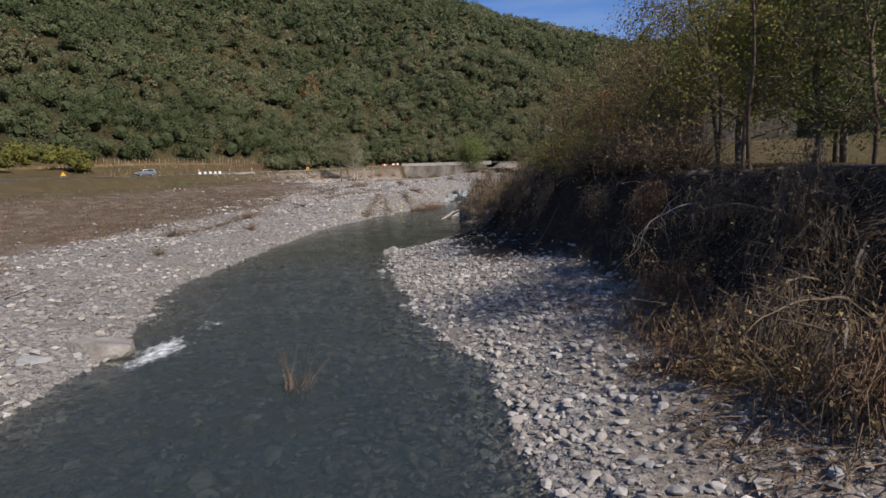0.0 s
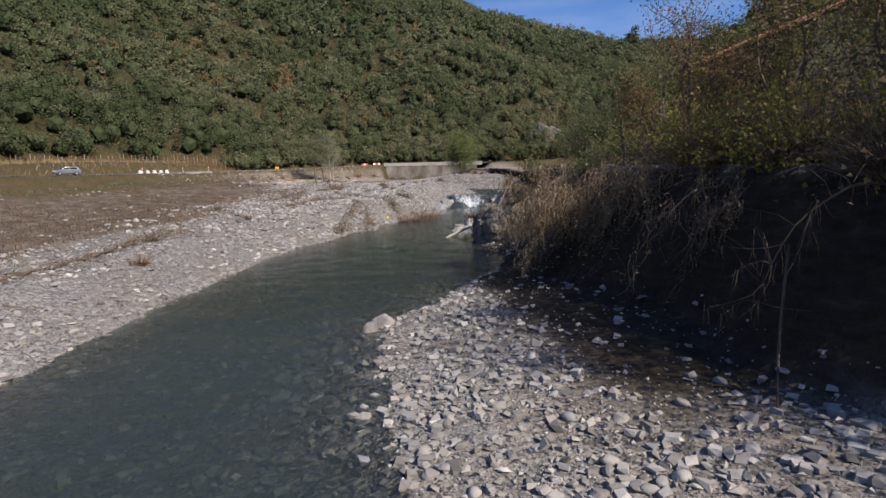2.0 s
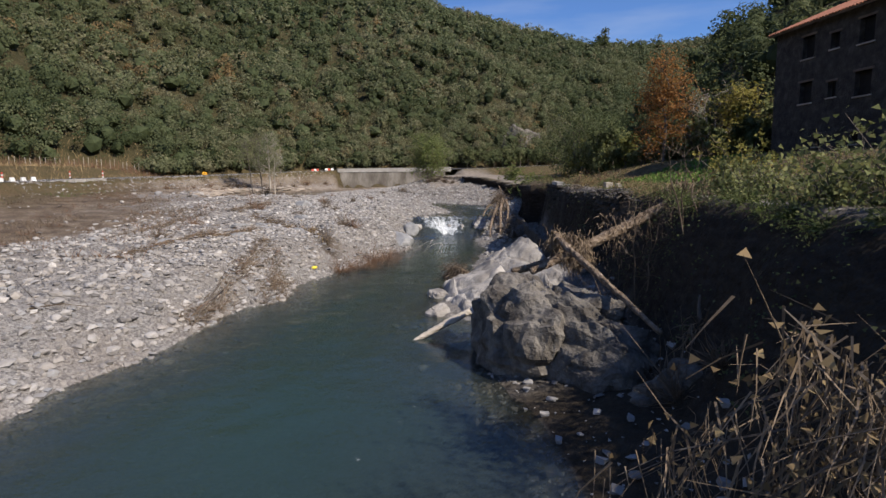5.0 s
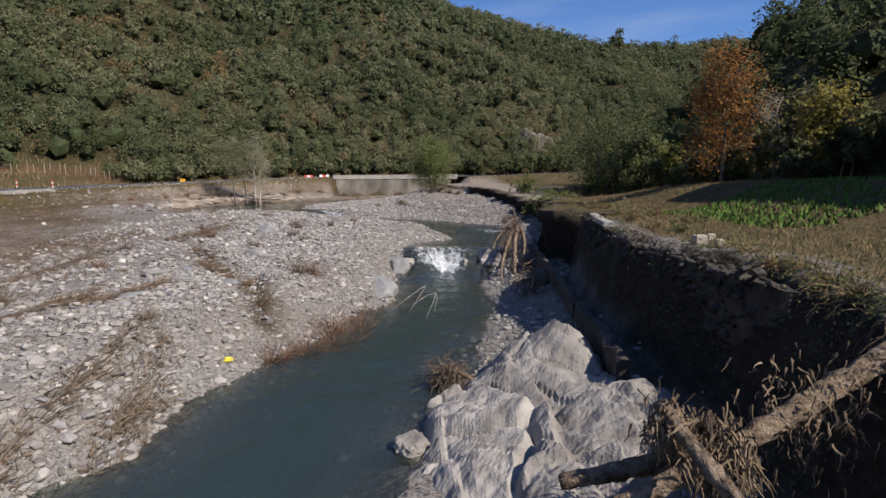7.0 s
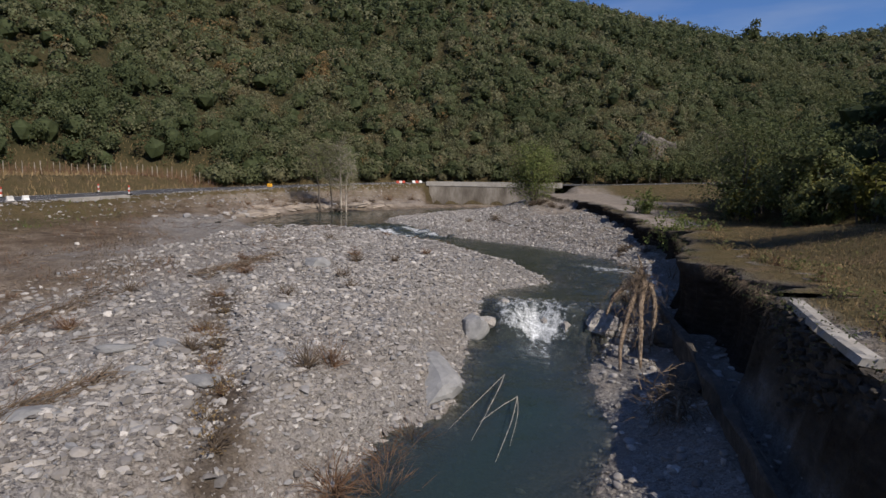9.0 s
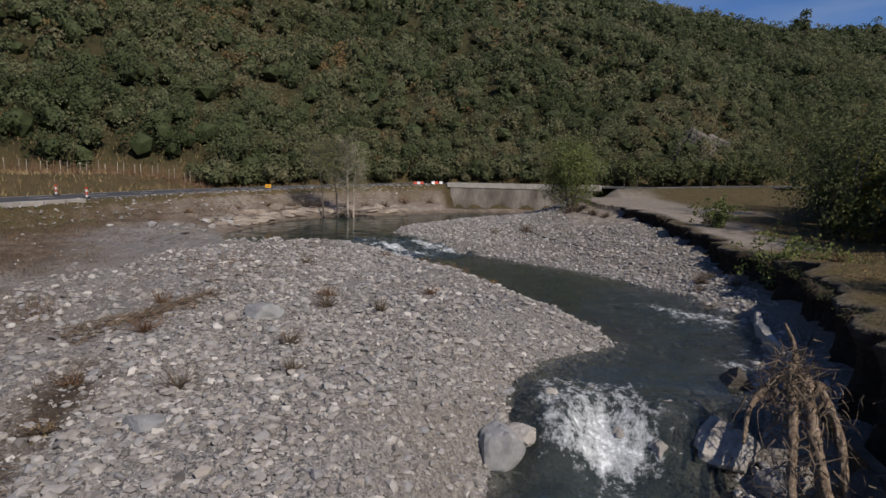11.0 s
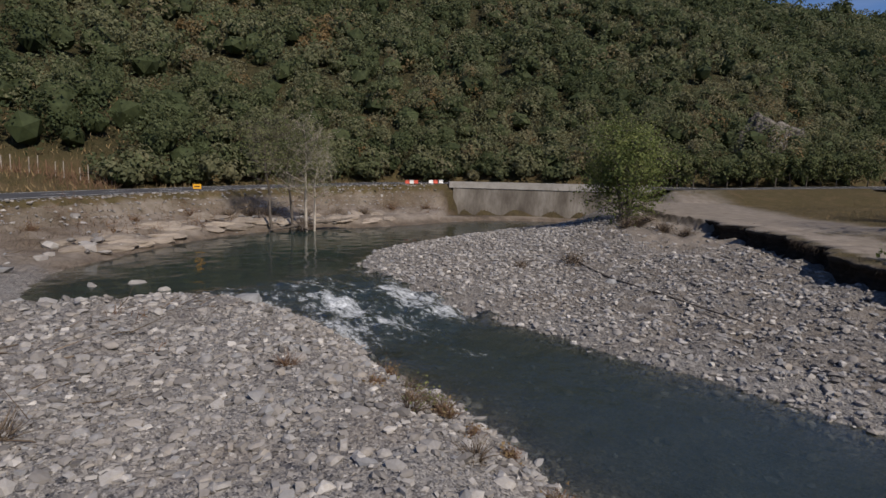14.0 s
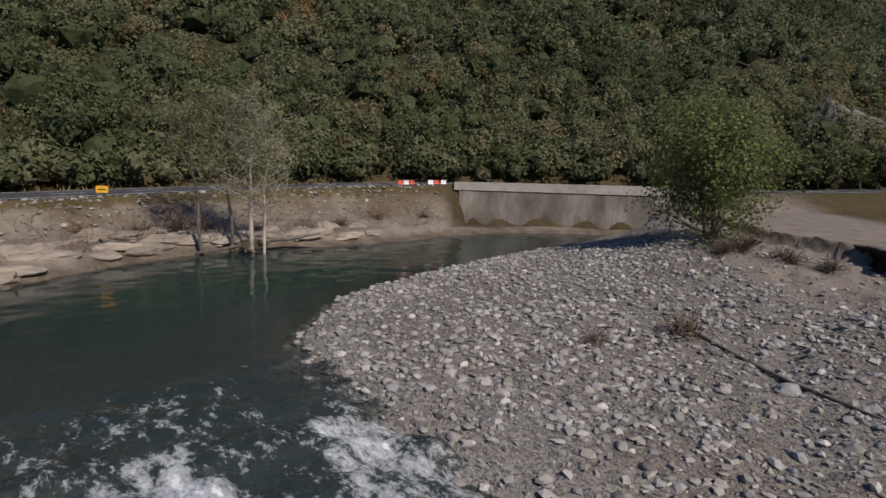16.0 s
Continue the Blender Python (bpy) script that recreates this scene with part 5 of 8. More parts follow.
def concrete_run(points, w, h, parent, seed, mat):
    g = np.random.default_rng(seed)
    p = rounded(points, 5)
    d = np.gradient(p, axis=0)
    v = []
    for q, t in zip(p, d):
        o = np.array((-t[1], t[0])) / math.hypot(t[0], t[1])
        e = g.normal(0, 0.05, 6)
        for s, z, k in ((-0.5, 0, 0), (-0.38, 0.05, 1), (0.38, 0.05, 2), (0.5, 0, 3), (0.55, -h, 4), (-0.55, -h, 5)):
            v.append((q[0] + o[0] * (s * w + e[k]), q[1] + o[1] * (s * w + e[k]), q[2] + z + e[k] * 0.6))
    n = len(p)
    f = [(6 * i + (k + 1) % 6, 6 * i + k, 6 * i + 6 + k, 6 * i + 6 + (k + 1) % 6) for i in range(n - 1) for k in range(6)]
    caps = [(0, 1, 2, 3), (0, 3, 4, 5), (6 * n - 3, 6 * n - 4, 6 * n - 5, 6 * n - 6), (6 * n - 1, 6 * n - 2, 6 * n - 3, 6 * n - 6)]
    piece("segment", np.array(v), np.array(f + caps), mat, parent, smooth=False)


concrete_run([(12.1, 90.2, 1.95), (11.3, 87.4, 1.9), (10.6, 83.2, 1.85), (10.1, 80.6, 1.75)], 0.24, 0.8, channel, 1, M_CONCRETE)
# these two runs take the masonry's dark colour in place of the bank's shade
concrete_run([(9.9, 80.0, 1.5), (9.2, 73.6, 1.42), (8.4, 68.1, 1.42), (7.5, 62.8, 1.5)], 0.26, 0.9, channel, 2, M_MASONRY)
concrete_run([(7.45, 62.5, 1.5), (6.65, 57.4, 1.6), (6.3, 55.4, 1.6)], 0.26, 1.0, channel, 3, M_MASONRY)


# ---------------------------------------------------------------- rocks
def rock(name, label, mat, center, size, **kw):
    v, f = rock_arrays(center, size, **kw)
    ob = piece(name, v, f, mat, smooth=False)
    return tagged(ob, label, "rock")


def outcrop(label, mat, rocks, **kw):
    ob = thing("rock_outcrop", label, "rock outcrop", at=rocks[0][0])
    for i, (c, s, turn, seed) in enumerate(rocks):
        v, f = rock_arrays(c, s, turn, seed, **kw)
        under(piece("rock", v, f, mat, smooth=False), ob)
    return ob


outcrop("large dark conglomerate boulder standing in the river", M_BOULDER, [
    ((2.75, 46.6, 0.35), (3.3, 4.6, 4.9), 16, 3), ((3.6, 44.6, 0.2), (2.8, 5.2, 4.0), 30, 5), ((4.15, 46.4, 0.6), (2.5, 4.2, 3.3), 28, 17), ((4.8, 42.0, 0.2), (2.2, 3.6, 2.5), 40, 13)], cuts=14, bite=0.70, lumps=0.2)


def bedrock(label, mat, outline, seed, step=0.075):
    """A sheet of fractured rock that rises out of the gravel inside an outline."""
    g = np.random.default_rng(seed)
    ring = rounded(outline + outline[:1], 3)
    lo, hi = ring.min(0) - 0.2, ring.max(0) + 0.2
    X, Y = np.meshgrid(np.arange(lo[0], hi[0], step), np.arange(lo[1], hi[1], step))
    x, y = X.ravel(), Y.ravel()
    inside = np.zeros(x.shape, bool)
    for (ax, ay), (bx, by) in zip(ring[:-1], ring[1:]):
        if ay != by:
            inside ^= ((ay > y) != (by > y)) & (x < (bx - ax) * (y - ay) / (by - ay) + ax)
    edge, _, _ = line_distance(x, y, ring)
    edge = np.where(inside, edge, -edge) + 0.5 * fbm(x * 1.1, y * 1.1, seed, 3)
    wx, wy = x + 0.5 * fbm(x * 0.8, y * 0.8, seed + 1, 3), y + 0.5 * fbm(x * 0.8, y * 0.8, seed + 2, 3)
    ca, sa = math.cos(radians(35)), math.sin(radians(35))
    p = np.stack([wx * ca + wy * sa, (wy * ca - wx * sa) * 0.6], 1)
    z = -0.22 + 0.2 * (x - 1) + 0.75 * (1 - np.exp(-np.maximum(edge, 0) / 0.45)) + 0.45 * np.exp(-((x - 5.7) / 0.9) ** 2 - ((y - 58.2) / 0.7) ** 2) - 0.4 * np.exp(-((x - 5.7) / 1.0) ** 2 - ((y - 56.3) / 0.9) ** 2) - 0.5 * smooth01((y - 56.5) / 2) * smooth01((4.6 - x) / 1.5)
    ledge = None
    for n, dz, tilt, crack in ((15, 0.42, 0.12, 0.30), (60, 0.16, 0.12, 0.12), (200, 0.06, 0.10, 0.04)):
        c = np.stack([g.uniform(p[:, 0].min(), p[:, 0].max(), n), g.uniform(p[:, 1].min(), p[:, 1].max(), n)], 1)
        d = np.sqrt(((p[:, None] - c[None]) ** 2).sum(2))
        ledge = d.argmin(1) if ledge is None else ledge
        two = np.partition(d, 1, 1)[:, :2]
        w = np.exp(-(d - two[:, :1]) * 16)
        w /= w.sum(1, keepdims=True)
        slope = g.normal(0, tilt, (n, 2)) + (0.10, 0.0)
        lift = g.uniform(-0.5, 0.5, n) * dz - (c * slope).sum(1)
        z += (w * (lift[None] + p @ slope.T)).sum(1) - crack * np.maximum(0, 1 - (two[:, 1] - two[:, 0]) / (0.5 * crack + 0.08))
    z += 0.10 * fbm(x * 3, y * 3, seed + 5, 4) - np.maximum(-edge, 0) * 3.0
    keep = (edge > -0.45).reshape(X.shape)
    i = np.arange(x.size).reshape(X.shape)
    ok = (keep[:-1, :-1] & keep[:-1, 1:] & keep[1:, 1:] & keep[1:, :-1]).ravel()
    q = np.stack([i[:-1, :-1].ravel(), i[:-1, 1:].ravel(), i[1:, 1:].ravel(), i[1:, :-1].ravel()], 1)[ok]
    ob = thing("rock_outcrop", label, "rock outcrop", at=(x.mean(), y.mean(), 0.0))
    for k in range(15):
        own = q[ledge[q[:, 0]] == k]
        if len(own):
            used = np.unique(own)
            back = np.zeros(x.size, np.int64)
            back[used] = np.arange(len(used))
            under(piece("ledge", np.stack([x, y, z], 1)[used], back[own], mat, smooth=False), ob)
    return ob


bedrock("pale cracked bedrock outcrop beside the pool", M_ROCK, [(1.3, 55.3), (1.8, 57.0), (2.7, 58.5), (4.2, 59.4), (6.1, 58.9), (6.5, 57.6), (6.5, 54.4), (5.8, 52.6), (5.0, 50.6), (3.4, 49.4), (1.8, 50.2), (0.9, 52.4)], 20)
outcrop("loose pale rocks broken off the bedrock", M_ROCK, [
    ((4.75, 47.8, 1.35), (0.8, 1.1, 0.5), 20, 29),
    ((6.9, 54.8, 0.9), (0.9, 0.7, 0.7), 10, 24), ((1.1, 54.6, 0.05), (1.0, 1.2, 0.8), -30, 25), ((0.8, 51.6, 0.05), (1.3, 0.9, 0.8), 50, 27)], cuts=12, bite=0.60, lumps=0.12)
outcrop("grey layered rock ledge in the cascade", M_ROCK, [
    ((6.9, 78.8, 0.7), (2.2, 2.0, 1.5), 20, 31), ((8.0, 77.2, 0.5), (1.6, 1.4, 1.3), -20, 32), ((5.9, 80.2, 0.9), (1.7, 1.3, 1.0), 0, 33), ((7.3, 75.8, 0.2), (1.1, 0.8, 0.8), 30, 34), ((4.9, 80.9, 0.95), (1.2, 0.8, 0.7), 60, 35), ((3.0, 79.2, 0.6), (0.9, 0.7, 0.8), 15, 38), ((4.3, 79.0, 0.55), (0.8, 0.6, 0.7), 50, 39), ((5.3, 78.4, 0.45), (0.9, 0.8, 0.8), 80, 40), ((3.7, 80.8, 1.1), (0.9, 0.6, 0.55), 20, 45), ((2.3, 79.9, 0.9), (1.0, 1.2, 1.1), 15, 36), ((1.4, 78.3, 0.7), (1.5, 1.1, 0.8), 60, 37)], cuts=10, bite=0.62, lumps=0.12)
outcrop("broken masonry and boulders on the bank's foot", M_MASONRY, [
    ((8.6, 71.4, 0.7), (1.7, 2.2, 1.3), 15, 41), ((9.3, 76.2, 0.9), (1.4, 1.8, 1.3), 40, 42), ((6.9, 60.4, 0.8), (0.8, 0.9, 0.8), 0, 43), ((8.4, 82.0, 1.2), (1.4, 1.6, 1.3), 10, 44)], cuts=10, bite=0.62)
for c, s, turn, seed, mat, label in (
        ((-8.35, 12.9, 0.12), (1.9, 1.5, 0.75), 10, 51, M_ROCK, "pale smooth boulder at the water's edge"),
        ((-9.1, 11.6, 0.15), (1.0, 0.8, 0.5), 30, 52, M_SLAB, "grey boulder at the water's edge"),
        ((-0.45, 71.4, 0.45), (2.6, 4.6, 1.2), 12, 53, M_SLAB, "blue-grey slate slab sloping into the pool"),
        ((-8.2, 82.6, 2.55), (1.5, 1.3, 0.9), 20, 55, M_SLAB, "blue-grey angular boulder on the gravel bar"),
        ((-9.15, 81.8, 2.42), (0.6, 0.5, 0.5), 20, 56, M_ROCK, "rounded pale stone on the gravel bar"),
        ((-1.4, 87.0, 2.15), (1.5, 1.2, 0.55), 30, 57, M_SLAB, "flat grey slab on the gravel bar"),
        ((0.9, 77.8, 0.55), (1.6, 1.3, 1.7), 40, 58, M_SLAB, "flat grey rock above the cascade"),
        ((-5.0, 69.0, 1.62), (1.9, 2.4, 0.5), 20, 70, M_SLAB, "flat slate slab half buried in gravel"),
        ((-8.4, 66.7, 1.75), (1.5, 0.8, 0.4), 10, 71, M_SLAB, "flat slate slab on the gravel bar"),
        ((-9.0, 69.2, 1.85), (1.6, 0.9, 0.35), -15, 72, M_SLAB, "flat slate slab on the gravel bar"),
        ((-9.0, 63.8, 1.8), (1.8, 1.0, 0.3), 15, 73, M_SLAB, "flat slate slab on the gravel bar"),
        ((-10.1, 68.3, 1.9), (1.3, 0.7, 0.35), 35, 74, M_SLAB, "flat slate slab on the gravel bar"),
        ((-11.8, 60.8, 1.8), (1.3, 0.9, 0.3), 5, 75, M_SLAB, "flat slate slab on the gravel bar"),
        ((-6.3, 66.6, 1.7), (1.2, 0.9, 0.4), 0, 59, M_SLAB, "flat slate slab on the gravel bar"),
        ((-7.2, 74.6, 1.92), (1.3, 1.0, 0.4), 0, 60, M_SLAB, "flat slate slab on the gravel bar"),
        ((3.4, 114.6, gz(3.4, 114.6) + 0.04), (0.8, 0.6, 0.35), 20, 61, M_SLAB, "flat grey slab on the shingle bar"),
        ((-6.7, 91.0, 2.5), (0.9, 0.7, 0.35), 20, 62, M_SLAB, "flat slate slab on the gravel bar"),
        ((0.6, 90.2, 1.6), (0.9, 0.7, 0.5), 20, 63, M_ROCK, "pale stone at the water's edge"),
        ((-2.7, 28.7, 0.1), (0.75, 0.55, 0.5), 20, 64, M_ROCK, "pale boulder at the water's edge"),
        ((-3.0, 28.3, 0.05), (0.6, 0.5, 0.35), 60, 65, M_ROCK, "pale boulder at the water's edge"),
        ((-12.6, 105.6, 2.25), (1.5, 1.0, 0.5), 10, 66, M_SLAB, "flat rock at the still pool's edge"),
        ((-19.2, 107.6, 1.88), (1.4, 0.8, 0.9), 10, 67, M_ROCK, "pale flat rock in the still pool"),
        ((-17.2, 106.6, 1.9), (0.9, 0.6, 0.8), 30, 68, M_ROCK, "pale flat rock in the still pool"),
        ((-20.6, 106.4, 1.9), (1.2, 0.7, 0.8), -10, 69, M_ROCK, "pale flat rock in the still pool")):
    rock("boulder", label, mat, c, s, turn=turn, seed=seed, cuts=10, bite=0.62, subdivisions=3)


outcrop("bare brown crag standing out of the hillside wood", M_BOULDER, [((33.5, 177.0, 14.5), (8.0, 5.0, 9.0), 20, 81), ((37.6, 179.0, 14.0), (6.0, 5.0, 7.0), 50, 82), ((29.8, 176.4, 13.0), (4.5, 4.0, 5.0), 5, 83)], cuts=14, bite=0.62, lumps=0.16)


M_CLAY = plain("pale_dried_clay", (0.3, (0.19, 0.158, 0.126)), (0.55, (0.285, 0.245, 0.2)), (0.8, (0.37, 0.325, 0.27)), scale=1.2, grain=12, bump=0.7, depth=0.05, stretch=(1, 1, 4))
for k in range(22):
    fx, fy = rounded(FAR_SHORE)[3 + k]
    for row in range(2):
        x, y = fx - rng.uniform(0.8, 2.0) - 2.2 * row, fy + rng.uniform(0.2, 1.2) + 0.9 * row
        if x > -30 + 0.28 * max(0, y - 128) * 4 and y > 141:
            continue
        rock("clay_ledge", "pale layered ledge of dried clay above the pool", M_CLAY, (x, y, gz(x, y) - 0.05), (rng.uniform(2.0, 4.2), rng.uniform(1.1, 2.2), rng.uniform(0.5, 0.95)), turn=rng.uniform(55, 95), seed=300 + 2 * k + row, cuts=12, bite=0.6, lumps=0.22, subdivisions=3)


# ---------------------------------------------------------------- driftwood
def driftwood(name, label, lines, mat=None, frays=(), parts="stem"):
    ob = thing(name, label, "driftwood", at=lines[0][0][0])
    for i, (pts, radii) in enumerate(lines):
        v, f = tube(rounded(pts, 12), radii, 16, 0.14, i)
        under(piece(parts, v, f, mat or M_LOG, smooth=True), ob)
    for c, n, length, r, way, m in frays:
        base = np.array(c) + rng.normal(0, r, (n, 3))
        v, f = strands(base, rng.normal(size=(n, 3)) + np.array(way), rng.uniform(0.4, 1.0, n) * length, np.full(n, 0.012) + 0.012 * rng.random(n), 0.22, 0.3)
        under(piece("root_mat", v, f, m, label="matted fibrous roots", smooth=False), ob)["kind"] = "stuff"
    return ob


driftwood("fallen_log", "stripped brown tree trunk lodged between bank and boulder", [
    ([(8.5, 49.65, 4.05), (7.2, 49.5, 3.46), (5.8, 49.25, 2.88), (4.5, 49.05, 2.34), (3.4, 49.0, 1.9)], (0.19, 0.165, 0.15, 0.13, 0.09)), ([(4.9, 49.5, 2.35), (4.1, 49.7, 2.05), (3.0, 49.9, 1.75)], (0.15, 0.14, 0.1))],
    frays=(((8.5, 49.65, 4.15), 900, 0.55, 0.2, (0.1, -0.2, -2.6), M_TAN), ((4.85, 49.15, 2.55), 1100, 0.5, 0.22, (0, -0.3, -2.6), M_TAN), ((6.3, 49.35, 2.95), 260, 0.28, 0.35, (0, 0, -2.2), M_TAN)))
driftwood("fallen_log", "broken pale log end dipping into the water", [([(1.5, 48.9, 0.75), (0.8, 48.8, 0.45), (0.1, 48.7, 0.12), (-0.3, 48.6, -0.05)], (0.10, 0.10, 0.08, 0.04))], M_PALE)
driftwood("fallen_pole", "long thin trunk leaning down across the boulder", [([(4.25, 49.5, 3.05), (4.3, 48.4, 2.75), (4.4, 46.8, 2.4), (4.55, 45.2, 2.0), (4.75, 43.4, 1.5)], (0.10, 0.095, 0.085, 0.07, 0.05))], frays=(((4.3, 49.3, 2.85), 300, 0.45, 0.16, (0, 0, -2.2), M_TAN),))
driftwood("fallen_log", "grey rotten log with straw caught round it at the bank's foot", [
    ([(5.3, 42.9, 1.35), (5.9, 41.6, 1.15), (6.5, 40.4, 1.0), (7.0, 39.4, 0.95)], (0.15, 0.2, 0.19, 0.14)), ([(5.5, 42.6, 1.3), (5.0, 42.0, 1.05), (4.6, 41.7, 0.75)], (0.05, 0.04, 0.02)), ([(5.45, 42.7, 1.4), (5.3, 42.9, 2.0), (5.35, 43.0, 2.4)], (0.06, 0.04, 0.02))], M_BARK,
    frays=(((5.4, 42.6, 1.6), 380, 0.7, 0.2, (0, -0.3, -1.2), M_TAN), ((6.0, 41.4, 1.35), 420, 0.7, 0.25, (-0.4, -0.4, -1.8), M_TAN), ((6.7, 40.2, 1.2), 200, 0.6, 0.3, (-0.4, -0.4, -1.0), M_TWIG)))
driftwood("root_clump", "uprooted root wad hanging beside the cascade", [
    ([(8.7, 78.4, 2.9), (8.2, 76.8, 2.2), (7.8, 75.0, 1.2), (7.5, 73.6, 0.4)], (0.15, 0.12, 0.09, 0.05)), ([(8.4, 78.4, 2.8), (7.7, 76.6, 2.0), (7.0, 74.8, 1.0), (6.7, 73.4, 0.3)], (0.13, 0.1, 0.08, 0.05)),
    ([(8.9, 78.2, 2.8), (8.8, 76.8, 2.0), (8.3, 75.2, 0.8)], (0.12, 0.09, 0.05)), ([(8.2, 78.6, 2.8), (7.3, 78.0, 2.2), (6.8, 77.0, 1.6)], (0.1, 0.07, 0.04)), ([(8.5, 78.4, 2.8), (8.7, 79.2, 3.5), (8.6, 79.6, 4.0)], (0.1, 0.06, 0.03))], M_LOG,
    frays=(((8.3, 77.6, 2.5), 240, 0.8, 0.42, (-0.3, -0.3, -0.3), M_TWIG), ((7.7, 75.9, 1.6), 130, 0.9, 0.5, (-0.1, -0.1, -0.7), M_TWIG), ((8.4, 78.4, 3.1), 160, 0.6, 0.3, (0, 0, 0.3), M_TWIG)))
driftwood("root_clump", "tangled brown root clump lying in the shallow water", [([(1.6, 58.3, 0.1), (2.2, 58.2, 0.55), (3.0, 58.3, 0.1)], (0.07, 0.1, 0.06))], frays=(((2.2, 58.2, 0.25), 420, 0.75, 0.28, (0, -0.2, 0.4), M_TWIG),))
driftwood("root_clump", "dead root clump on the cobbles", [([(7.2, 69.6, 0.9), (7.3, 68.6, 1.3), (7.0, 67.6, 0.9)], (0.06, 0.07, 0.04))], frays=(((7.2, 68.8, 1.0), 260, 0.9, 0.35, (-0.2, -0.5, 0.2), M_TWIG),))
for base, tips in (((2.3, 72.4, 0.25), ((0.6, 68.0, 0.05), (1.3, 67.4, 0.02), (1.7, 69.0, 0.25))), ((2.7, 70.2, 0.3), ((2.0, 66.3, 0.02), (2.4, 67.2, 0.05), (1.5, 68.4, 0.15)))):
    driftwood("dead_branch", "bare bleached branch standing out of the water", [([base, tuple((np.array(base) + tip) / 2 + (0.1, 0, 0.12)), tip], (0.010, 0.008, 0.004)) for tip in tips], M_PALE, parts="twig")
driftwood("dead_branch", "long thin trunk with dry roots on the shingle bar", [([(x, y, gz(x, y) + 0.08) for x, y in ((2.0, 118.3), (3.3, 115.4), (5.2, 111.5), (7.4, 107.5))], (0.06, 0.05, 0.04, 0.025)), ([(1.9, 118.6, gz(1.9, 118.6) + 0.05), (2.3, 119.2, gz(2.3, 119.2) + 0.5)], (0.08, 0.03))], M_BARK, frays=(((1.6, 118.2, gz(1.6, 118.2) + 0.2), 200, 0.9, 0.25, (-0.6, 0.2, 0.5), M_TWIG),))
driftwood("root_clump", "small dead root clump on the shingle bar", [([(-1.6, 117.0, gz(-1.6, 117.0)), (-1.3, 117.3, gz(-1.3, 117.3) + 0.2)], (0.06, 0.03))], frays=(((-1.5, 117.1, gz(-1.5, 117.1) + 0.05), 150, 0.5, 0.18, (0, 0, 0.4), M_TWIG),))
driftwood("fallen_log", "grey fallen trunk with roots at the still pool's edge", [([(-20.3, 130.6, 2.3), (-21.4, 131.5, 2.7), (-19.2, 133.6, 2.9), (-17.6, 134.6, 3.2)], (0.1, 0.14, 0.12, 0.06)), ([(-21.2, 131.3, 2.7), (-22.4, 130.4, 2.4), (-23.6, 129.6, 2.2)], (0.12, 0.09, 0.05)), ([(-21.0, 131.2, 2.8), (-20.8, 130.4, 2.3)], (0.08, 0.04))], M_BARK, frays=(((-21.0, 131.3, 2.7), 160, 1.2, 0.3, (0, -0.3, 0.1), M_TWIG),))
driftwood("dead_branch", "long grey branches lying along the pool's bank", [([(-25.4, 129.0, 2.7), (-27.6, 128.2, 3.1), (-30.5, 127.0, 3.4)], (0.09, 0.07, 0.03)), ([(-26.0, 126.0, 2.7), (-28.4, 127.6, 3.2), (-30.0, 128.8, 3.5)], (0.06, 0.05, 0.02))], M_BARK)


def drift_line(points, width, n, label, length=0.9):
    """Straw, reeds and sticks left in a line along the gravel by the falling flood."""
    line = rounded([(x, y) for x, y in points], 10)
    ob = thing("drift_line", label, "debris", "lines of flood drift", at=(*line[0], gz(*line[0])))
    for mat, share, radius, name in ((M_TAN, 0.3, 0.008, "straw_mat"), (M_TWIG, 0.6, 0.012, "twig_mat"), (M_RUST, 0.1, 0.010, "weed_mat")):
        m = int(1.7 * n * share)
        k = rng.integers(0, len(line) - 1, m)
        d = line[k + 1] - line[k]
        d /= np.linalg.norm(d, axis=1, keepdims=True)
        side = rng.normal(0, width, m)
        x, y = line[k, 0] - d[:, 1] * side, line[k, 1] + d[:, 0] * side
        base = np.stack([x, y, sheet_height(x, y) + 0.03 + 0.16 * rng.random(m) * np.exp(-(side / width) ** 2)], 1)
        way = np.stack([d[:, 0] + rng.normal(0, 0.35, m), d[:, 1] + rng.normal(0, 0.35, m), rng.normal(0.12, 0.22, m)], 1)
        v, f = strands(base, way, length * rng.uniform(0.3, 1.2, m), radius * rng.uniform(0.6, 1.5, m), 0.06, 0.2, 3)
        under(piece(name, v, f, mat, smooth=False), ob)["kind"] = "stuff"
    for k in range(3):
        a = line[rng.integers(0, len(line) // 2)]
        b = line[rng.integers(len(line) // 2, len(line))]
        pts = [(*(a + (b - a) * t + rng.normal(0, 0.12, 2)), 0) for t in (0, 0.35, 0.7, 1.0)]
        pts = [(x, y, gz(x, y) + 0.08) for x, y, _ in pts]
        v, f = tube(rounded(pts, 6), (0.035, 0.03, 0.02, 0.01), 7, 0.08)
        under(piece("stick", v, f, M_BARK), ob)
    return ob


drift_line([(-7.4, 50.6), (-7.0, 53.6), (-6.9, 57.0), (-7.0, 60.5)], 0.22, 520, "dark line of straw and sticks along the gravel slope")
drift_line([(-5.6, 54.0), (-5.7, 56.6), (-6.2, 59.4)], 0.3, 420, "matted reeds hanging down the gravel slope")
drift_line([(-12.4, 57.0), (-11.2, 60.4), (-10.4, 64.0)], 0.3, 300, "line of brown drift on the wide bar")
drift_line([(-10.2, 61.8), (-9.4, 64.0), (-8.8, 66.4)], 0.25, 300, "heap of roots and straw on the wide bar")
drift_line([(-13.4, 79.0), (-12.4, 82.2), (-11.6, 85.4)], 0.35, 420, "dark brush heap on the wide bar")
